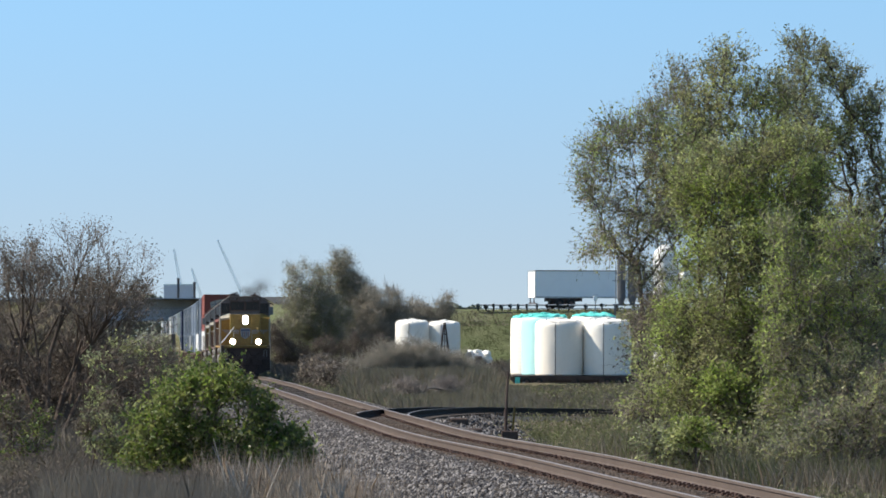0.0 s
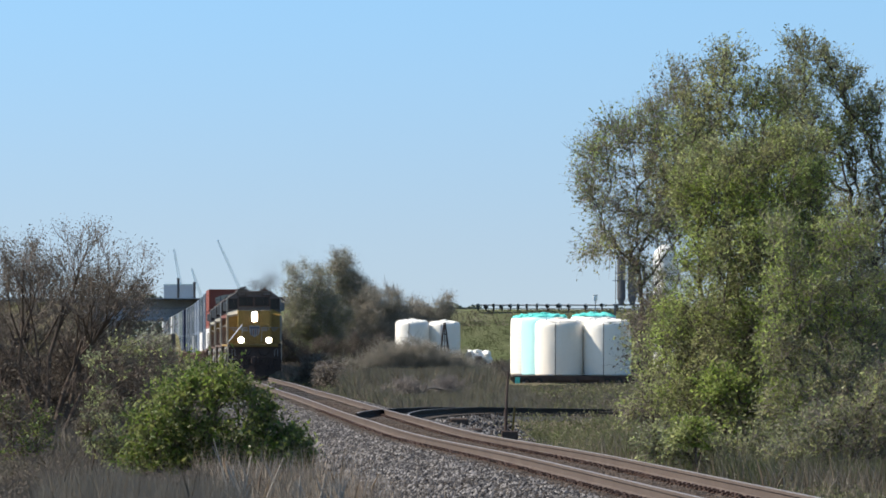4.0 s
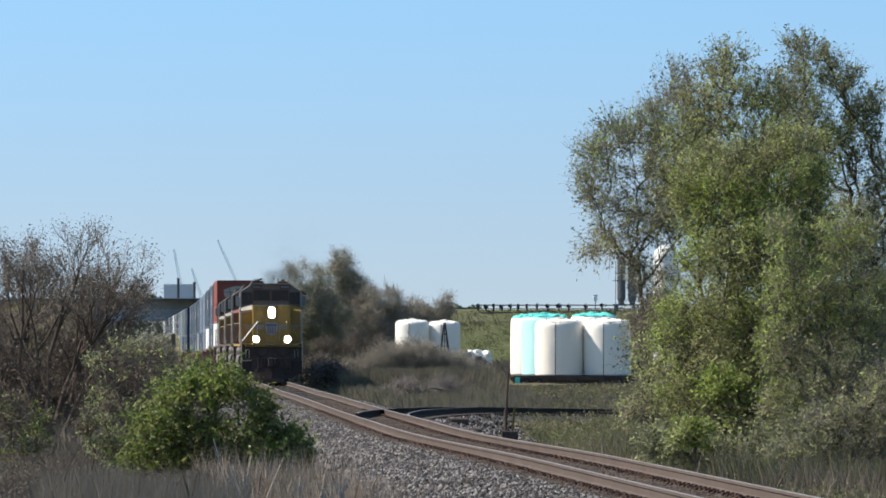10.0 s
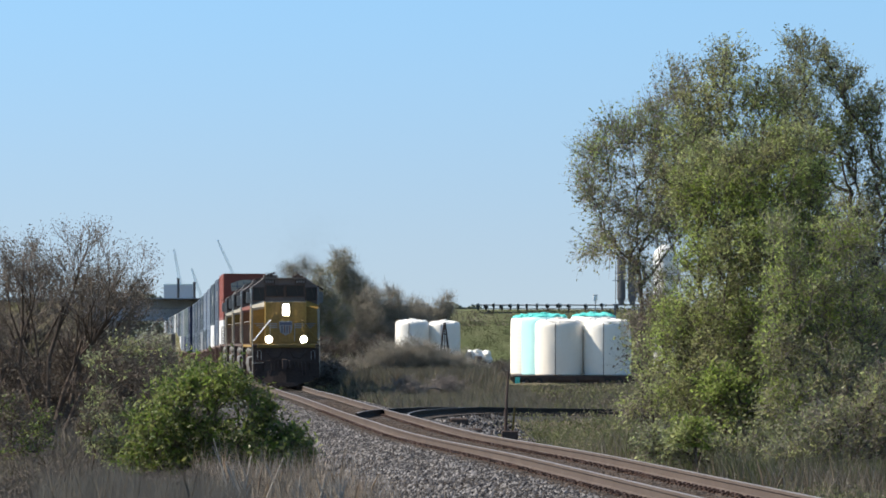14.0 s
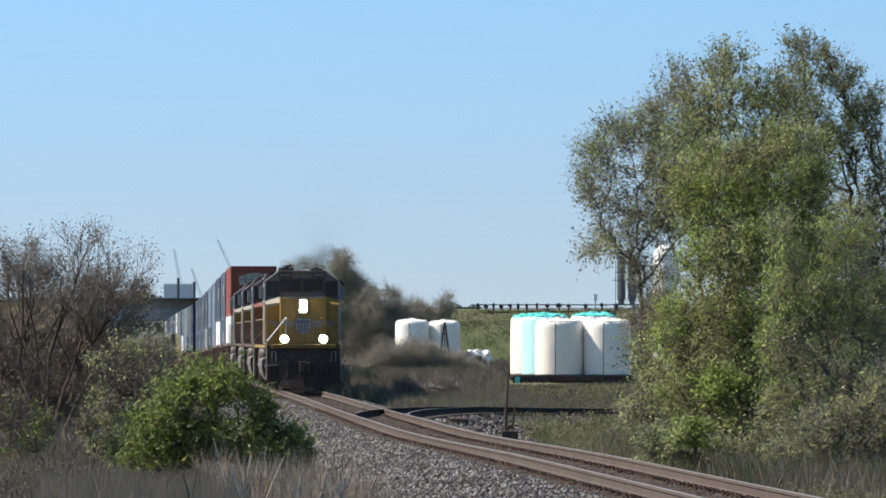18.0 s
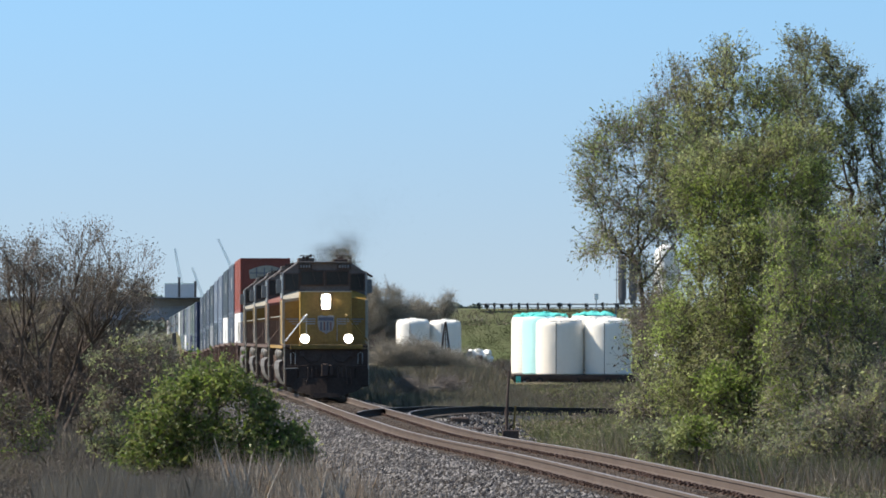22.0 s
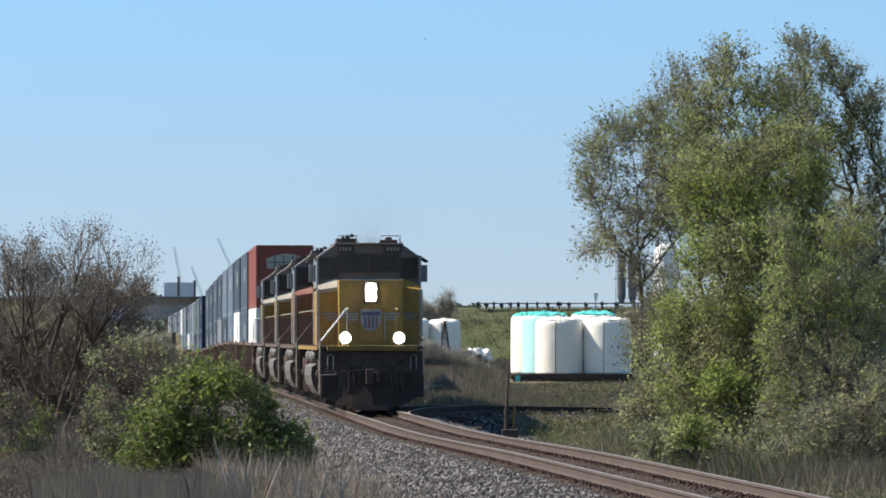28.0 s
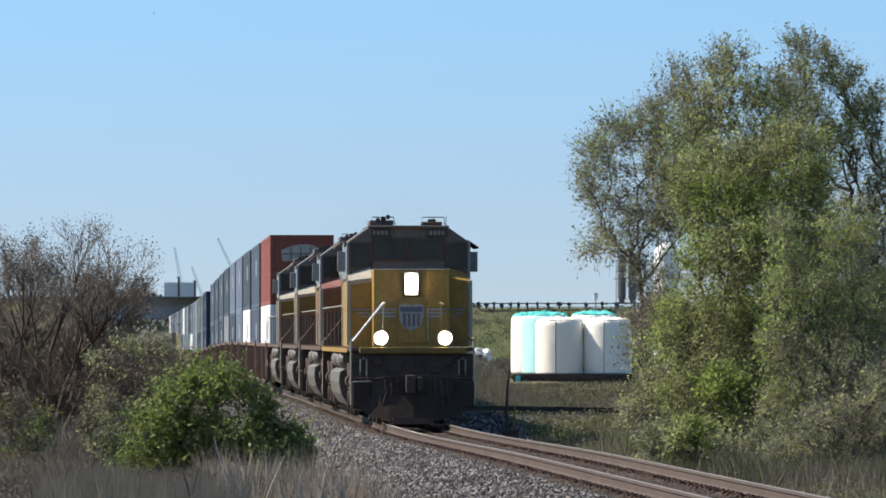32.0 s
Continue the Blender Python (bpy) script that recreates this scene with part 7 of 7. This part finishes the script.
def blades(name, label, n, sample, h0, h1, material, seed, lean=0.25, wide=1.0):
    """Grass and weeds: thin upright blades, too many to count."""
    rng = np.random.default_rng(seed)
    x, y = sample(rng, n)
    z = ground_z(x, y)
    d = np.abs(x - (-0.75 - SLOPE * (y - 136.7) + 0.97 * (np.clip(140 - y, 0, None) / 70) ** 1.7))
    clump = 0.6 + 0.5 * np.sin(x * 2.1 + 0.7 * np.sin(y * 0.9)) * np.sin(y * 0.8 + x)
    keep = (d > 2.9 + rng.random(n) * 1.2) & (rng.random(n) < 0.45 + 0.55 * np.clip(clump, 0, 1))
    keep &= ~((x > 4.4) & (x < 12.8) & (y > 363) & (y < 378))
    keep &= ~((x > 3.8) & (x < 13) & (y > 336) & (y < 364) & (rng.random(n) < 0.3))
    near = np.flatnonzero((y > 140) & (y < 260) & (x > -8) & (x < 70))
    if len(near):
        dd = np.min((x[near][:, None] - SPUR_PTS[None, :, 0]) ** 2 + (y[near][:, None] - SPUR_PTS[None, :, 1]) ** 2, axis=1)
        keep[near] &= dd > (1.9 + rng.random(len(near)) * 1.2) ** 2
        keep[near] &= ~((y[near] > 140) & (y[near] < 172) & (x[near] < 2.6))
    x, y, z, clump = x[keep], y[keep], z[keep], clump[keep]
    n = len(x)
    h = rng.uniform(h0, h1, n) * (0.65 + 0.45 * np.clip(clump, 0, 1.2))
    h = np.where((x > 2.8) & (x < 13) & (y > 265) & (y < 364), h * np.where(y > 330, 0.35, 0.6), h)
    w = np.maximum(0.008, y * 0.000075) * wide * rng.uniform(0.6, 1.5, n)
    a = rng.uniform(-0.7, 0.7, n)
    ux, uy = np.cos(a) * w, np.sin(a) * w
    lx, ly = rng.normal(size=n) * lean * h, rng.normal(size=n) * lean * h
    b = np.stack([x, y, z - 0.03], -1)
    s = np.stack([ux, uy, np.zeros(n)], -1)
    mid = b + np.stack([lx * 0.35, ly * 0.35, h * 0.55], -1)
    top = b + np.stack([lx, ly, h], -1)
    v = np.stack([b - s, b + s, mid + s * 0.8, top, mid - s * 0.8], 1).reshape(-1, 3)
    ob = new(name, array_mesh(name, v, np.arange(5 * n).reshape(n, 5), material))
    tagged(ob, label, "grass", kind="stuff")


def scrub(name, label, n, sample, h, size, material, seed, slim=0.3, loose=0.28):
    """Low tangled weeds in clumps: small leaves and stems, too many to count."""
    rng = np.random.default_rng(seed)
    m = n // 45
    x, y = sample(rng, m)
    d = np.abs(x - tx(y))
    ok = d > 2.9 + rng.random(m)
    near = (y > 140) & (y < 250)
    dd = np.min((x[:, None] - SPUR_PTS[None, :, 0]) ** 2 + (y[:, None] - SPUR_PTS[None, :, 1]) ** 2, axis=1)
    ok &= ~near | (dd > 3.6)
    ok &= ~((y > 138) & (y < 186) & (x < 2.9))
    ok &= ~((x > 3.8) & (x < 13) & (y > 325) & (y < 378))
    x, y = x[ok], y[ok]
    k = len(x)
    tall = h * rng.uniform(0.35, 1.2, k) * np.where((x > 2.8) & (x < 13) & (y > 265) & (y < 364), 0.6, 1)
    cx = np.repeat(x, 45) + rng.normal(size=k * 45) * loose
    cy = np.repeat(y, 45) + rng.normal(size=k * 45) * loose
    r = np.hypot(cx - np.repeat(x, 45), cy - np.repeat(y, 45)) / loose
    cz = ground_z(cx, cy) + np.repeat(tall, 45) * rng.random(k * 45) * np.clip(1.2 - 0.4 * r, 0.15, 1)
    c = np.stack([cx, cy, cz], -1)
    v, f = leaf_cards(rng, c, size, slim)
    tagged(new(name, array_mesh(name, v, f, material)), label, "weeds", kind="stuff")


def area(y0, y1, left, right, power=1.0):
    """Random places between two sides of the field of view."""
    def sample(rng, n):
        y = y0 + (y1 - y0) * rng.random(n) ** power
        xa, xb = left(y), right(y)
        return xa + (xb - xa) * rng.random(n), y
    return sample


def tx(y):
    return -0.75 - SLOPE * (y - 136.7) + 0.97 * (np.clip(140 - y, 0, None) / 70) ** 1.7


blades("dry_grass", "pale dry straw at the edge of the ballast", 17000, area(72, 128, lambda y: tx(y) - 5.8, lambda y: tx(y) - 2.9), 0.14, 0.55, "straw", 31, 0.4, 0.5)
blades("dry_stalks", "tall pale dead stalks beside the ballast", 2600, area(74, 112, lambda y: tx(y) - 6.0, lambda y: tx(y) - 2.8), 0.35, 1.0, "straw", 40, 0.22, 0.55)
blades("brush_grass", "grey-brown matted brush and dead weeds", 60000, area(74, 135, lambda y: -0.095 * y - 1, lambda y: tx(y) - 4.0), 0.08, 0.34, "brush", 32, 0.6, 0.5)
blades("soft_grass", "soft grey dead grass before the green bush", 15000, area(77, 88, lambda y: -0.068 * y - 0.5 * np.sin(y * 2.3), lambda y: -0.037 * y + 0.25 * np.sin(y * 1.7)), 0.45, 0.97, "grey_grass", 49, 0.2, 0.35)
scrub("dead_scrub", "tangled grey-brown dead weeds before the bushes", 60000, area(74, 130, lambda y: -0.09 * y - 1, lambda y: tx(y) - 3.6), 0.42, 0.03, "brush", 61, 0.2)
scrub("green_scrub", "low mixed green weeds beside the ballast", 90000, area(86, 150, lambda y: tx(y) + 3.0, lambda y: 0.09 * y + 1), 0.45, 0.028, "weed", 62, 0.3)
scrub("brown_scrub", "dry brown and pale stalks among green weeds", 40000, area(86, 160, lambda y: tx(y) + 3.0, lambda y: 0.085 * y + 1), 0.5, 0.032, "dry_mix", 63, 0.16)
scrub("field_scrub", "patchy olive weeds across the field", 90000, area(152, 345, lambda y: tx(y) + 3.2, lambda y: 0.06 * y + 2), 0.5, 0.05, "weed", 64, 0.35, 0.5)
scrub("field_dry_scrub", "dry grey-brown weed clumps across the field", 40000, area(160, 345, lambda y: tx(y) + 3.2, lambda y: 0.055 * y + 2), 0.55, 0.05, "dry_mix", 65, 0.25, 0.5)
blades("left_field_weeds", "dull weeds in the field beside the track", 40000, area(128, 340, lambda y: -0.09 * y - 1, lambda y: tx(y) - 3.6, 1.3), 0.2, 0.6, "brush", 33, 0.35, 0.7)
blades("trackside_weeds", "green and straw weeds along the ballast", 24000, area(84, 150, lambda y: tx(y) + 2.8, lambda y: 0.09 * y + 1), 0.1, 0.42, "weed", 34, 0.4, 0.6)
blades("tall_weeds", "rank green weeds crowding the trees' feet", 26000, area(97, 128, lambda y: tx(y) + 3.6, lambda y: 0.085 * y + 1), 0.35, 0.95, "weed", 46, 0.35, 0.8)
blades("tall_dry_weeds", "tall brown seed stalks among the weeds", 12000, area(92, 126, lambda y: tx(y) + 3.3, lambda y: 0.085 * y + 1), 0.35, 1.0, "dry_mix", 47, 0.3, 0.7)
blades("straw_weeds", "dry straw among the green weeds", 12000, area(80, 150, lambda y: tx(y) + 2.8, lambda y: 0.09 * y + 1), 0.15, 0.5, "straw", 35, 0.3, 0.6)
blades("mound_grass", "tall soft grey-brown grass on the brushy rise", 52000, area(288, 346, lambda y: tx(y) + 4.5, lambda y: 3.2 + 0 * y), 0.5, 1.35, "rough_grass", 44, 0.3, 0.8)
blades("rough_grass", "rank grey-brown and olive grass before the rise", 46000, area(186, 290, lambda y: tx(y) + 3.2, lambda y: 2.5 + 0.006 * y), 0.25, 0.75, "rough_grass", 45, 0.35, 0.7)
blades("field_weeds", "weedy green field grass", 70000, area(150, 372, lambda y: tx(y) + 2.8, lambda y: 0.06 * y + 2, 1.2), 0.12, 0.42, "weed", 36, 0.4, 0.6)
blades("field_brush", "grey-brown weeds across the field", 40000, area(190, 372, lambda y: tx(y) + 2.8, lambda y: 0.05 * y + 2, 1.0), 0.15, 0.55, "brush", 37, 0.4, 0.6)
blades("far_brush", "dull brush before the embankment", 34000, area(372, 572, lambda y: tx(y) + 3.5, lambda y: 0.04 * y + 6), 0.25, 0.8, "brush", 38, 0.4, 0.6)
blades("left_far_brush", "dull grey-green brush before the overpass", 40000, area(340, 840, lambda y: tx(y) - 22, lambda y: tx(y) - 3.4), 0.3, 0.9, "brush_far", 41, 0.4, 1.0)
scrub("left_far_scrub", "hazy grey-green scrub beside the far railway", 36000, area(400, 800, lambda y: tx(y) - 20, lambda y: tx(y) - 3.4), 1.3, 0.13, "brush_far", 66, 0.4, 0.8)
blades("embankment_grass", "mown green grass on the embankment slope", 120000, area(568, 594, lambda y: -12 + 0 * y, lambda y: 32 + 0 * y), 0.05, 0.14, "turf", 39, 0.5, 0.7)
blades("verge_grass", "dry brown grass along the embankment's top", 9000, area(592.5, 597, lambda y: -14 + 0 * y, lambda y: 32 + 0 * y), 0.08, 0.25, "dry_mix", 48, 0.4, 0.8)


# ---- ballast stones, ties ----
def stones(name, label, n, seed, lanes, material):
    rng = np.random.default_rng(seed)
    y = 62 + 150 * rng.random(n) ** 1.35
    a = np.concatenate([rng.uniform(p, q, int(n * f) + 1) for p, q, f in lanes])[:n]
    y = y[:len(a)]
    z = np.interp(a, BED_X, BED_Z) + 0.01
    z += dip(y)
    on_rail = np.abs(np.abs(a) - 0.7525) < 0.13
    a, y, z = a[~on_rail], y[~on_rail], z[~on_rail]
    n = len(a)
    c = np.stack([tx(y) + a, y, z], -1)
    base = np.array([(1, 0, 0), (-1, 0, 0), (0, 1, 0), (0, -1, 0), (0, 0, 1), (0, 0, -1)], float)
    v = base[None] * rng.uniform(0.6, 1.3, (n, 6, 1)) + rng.normal(size=(n, 6, 3)) * 0.22
    q = rng.uniform(0, 2 * math.pi, n)
    R = np.zeros((n, 3, 3))
    R[:, 0, 0], R[:, 0, 1], R[:, 1, 0], R[:, 1, 1], R[:, 2, 2] = np.cos(q), -np.sin(q), np.sin(q), np.cos(q), 0.8
    v = np.einsum("nij,nkj->nki", R, v) * rng.uniform(0.018, 0.052, n)[:, None, None] + c[:, None]
    f = np.array([(0, 2, 4), (2, 1, 4), (1, 3, 4), (3, 0, 4), (2, 0, 5), (1, 2, 5), (3, 1, 5), (0, 3, 5)])
    F = (np.arange(n)[:, None, None] * 6 + f[None]).reshape(-1, 3)
    ob = new(name, array_mesh(name, v.reshape(-1, 3), F, material))
    tagged(ob, label, "gravel", kind="stuff")


stones("ballast_stones", "loose crushed grey ballast stones", 120000, 41, [(-4.4, -1.15, 0.8), (1.3, 2.9, 0.2)], "stone")
def yard_stones(n, seed):
    """Loose gravel beside the points."""
    rng = np.random.default_rng(seed)
    y = rng.uniform(138, 186, n)
    x = tx(y) + 1.7 + (2.2 + 0.07 * (y - 138) + 1.2) * rng.random(n)
    fits = (x < 2.3 + 0.8 * np.sin(y * 0.45)) & (rng.random(n) < 0.35 + 0.65 * (np.sin(x * 1.7 + y * 0.3) > -0.3))
    x, y = x[fits], y[fits]
    n = len(x)
    z = ground_z(x, y) + 0.015
    base = np.array([(1, 0, 0), (-1, 0, 0), (0, 1, 0), (0, -1, 0), (0, 0, 1), (0, 0, -1)], float)
    v = (base[None] + rng.normal(size=(n, 6, 3)) * 0.25) * rng.uniform(0.03, 0.08, n)[:, None, None] + np.stack([x, y, z], -1)[:, None]
    f = np.array([(0, 2, 4), (2, 1, 4), (1, 3, 4), (3, 0, 4), (2, 0, 5), (1, 2, 5), (3, 1, 5), (0, 3, 5)])
    ob = new("yard_gravel", array_mesh("yard_gravel", v.reshape(-1, 3), (np.arange(n)[:, None, None] * 6 + f[None]).reshape(-1, 3), "stone"))
    tagged(ob, "loose pale gravel beside the switch", "gravel", kind="stuff")


yard_stones(14000, 43)
stones("stained_stones", "ballast stones between the rails, darkened by rust stain and painted shade", 30000, 42, [(-1.3, 1.4, 1.0)], "stone_rust_shade")


def clip_mesh():
    """A spike cluster and anchor at the rail's foot."""
    bm = boxes((-0.06, 0.06, -0.07, 0.07, 0.0, 0.036), (-0.075, -0.02, -0.04, 0.05, 0.03, 0.06), bevel=0.01)
    me = bpy.data.meshes.new("rail_clip")
    bm.to_mesh(me)
    bm.free()
    me.materials.append(M["clip"])
    return me


def ties():
    me, pl, cl = tie_mesh(), plate_mesh(), clip_mesh()
    heading = math.degrees(math.atan(SLOPE))
    rest = bmesh.new()
    for k in range(700):
        y = 63 + k * 0.5
        x = track_x(y)
        slope = math.degrees(math.atan((track_x(y - 0.5) - track_x(y + 0.5))))
        z = track_z(y) - 0.2
        if k < 300:
            piece("tie", me, MAIN, pose(x + random.uniform(-0.05, 0.05), y, z + random.uniform(-0.01, 0.008), 0, 0, slope + random.uniform(-1, 1)))
            if k < 235:
                for off in (-0.7525, 0.7525):
                    piece("tie_plate", pl, MAIN, pose(x + off, y, z + 0.003, 0, 0, slope))
                    piece("rail_clip", cl, MAIN, pose(x + off - 0.115 + random.uniform(-0.02, 0.02), y + random.uniform(-0.04, 0.04), z + 0.012, 0, 0, slope + random.uniform(-14, 14)))
        else:
            box(rest, x - 1.3, x + 1.3, y - 0.115, y + 0.115, z - 0.18, z)
    far = part("far_ties", rest, "tie", MAIN)
    tagged(far, kind="stuff")
    for k in range(120):
        s = 8 + k * 0.6
        p, q = spur(s), spur(s + 0.1)
        piece("tie", me, SPUR, pose(p.x, p.y, p.z - 0.19, 0, 0, math.degrees(math.atan2(q.y - p.y, q.x - p.x)) - 90))


ties()


# ---- what moves ----
def motions():
    times = [0, 0.2] + list(range(1, 32)) + [31.8, 32]
    for ob, back, lift in TRAIN:
        walk(ob, [(t, train_pose(back, t, lift)) for t in times])
    # the last puffs fall behind and sink as the engine eases off
    walk(SMOKE, [(t, train_pose(11.9 + 5.0 * max(0, t - 24), t, 4.7 - 0.13 * max(0, t - 24))) for t in times])
    turn = SPEED / 0.53
    fourth = [o for o in FOURTH.children if o.name.startswith("wheelset")]
    for w in LEAD_WHEELS + SECOND_WHEELS + THIRD_WHEELS + fourth:
        y = w.location.y
        walk(w, [(t, pose(0, y, 0.53, math.degrees(turn * t), 0, 0)) for t in [k / 10 for k in range(321)]])
    # the truck starts turned so its side catches the sun, then runs straight on
    walk(TRUCK, [(t, pose(9.6 + 16.0 * t, 599.2 + 4.9 * min(t, 1), 5.3, 0, 0, 17 if t < 1 else 12 if t < 2 else 0)) for t in times])
    rows = []
    for t in [0, 0.2] + [k * 0.5 for k in range(1, 64)] + [31.8, 32]:
        p, d = road_at(-(0.8 + 25.3 * (t - 6)))
        d = -d
        u = Vector((d.y, -d.x, 0))
        p = p - u * 2.5
        rows.append((t, pose(p.x, p.y, p.z + 0.01, 0, 0, math.degrees(math.atan2(d.y, d.x)))))
    walk(SUV, rows)
    way = [(0, 372.1, 49.8), (22.5, 68.0, 51.4), (25.5, 28.7, 49.0), (28, -2.9, 50.5), (28.5, -9.5, 50.2), (29, -16.3, 50.5), (29.5, -22.3, 51.4), (30, -27.5, 52.3), (30.5, -32.2, 53.5), (31, -37.2, 54.1), (32, -47.1, 54.7)]
    walk(BIRD, [(t, pose(x, 900, z, 0, 0, 185)) for t, x, z in way])


motions()
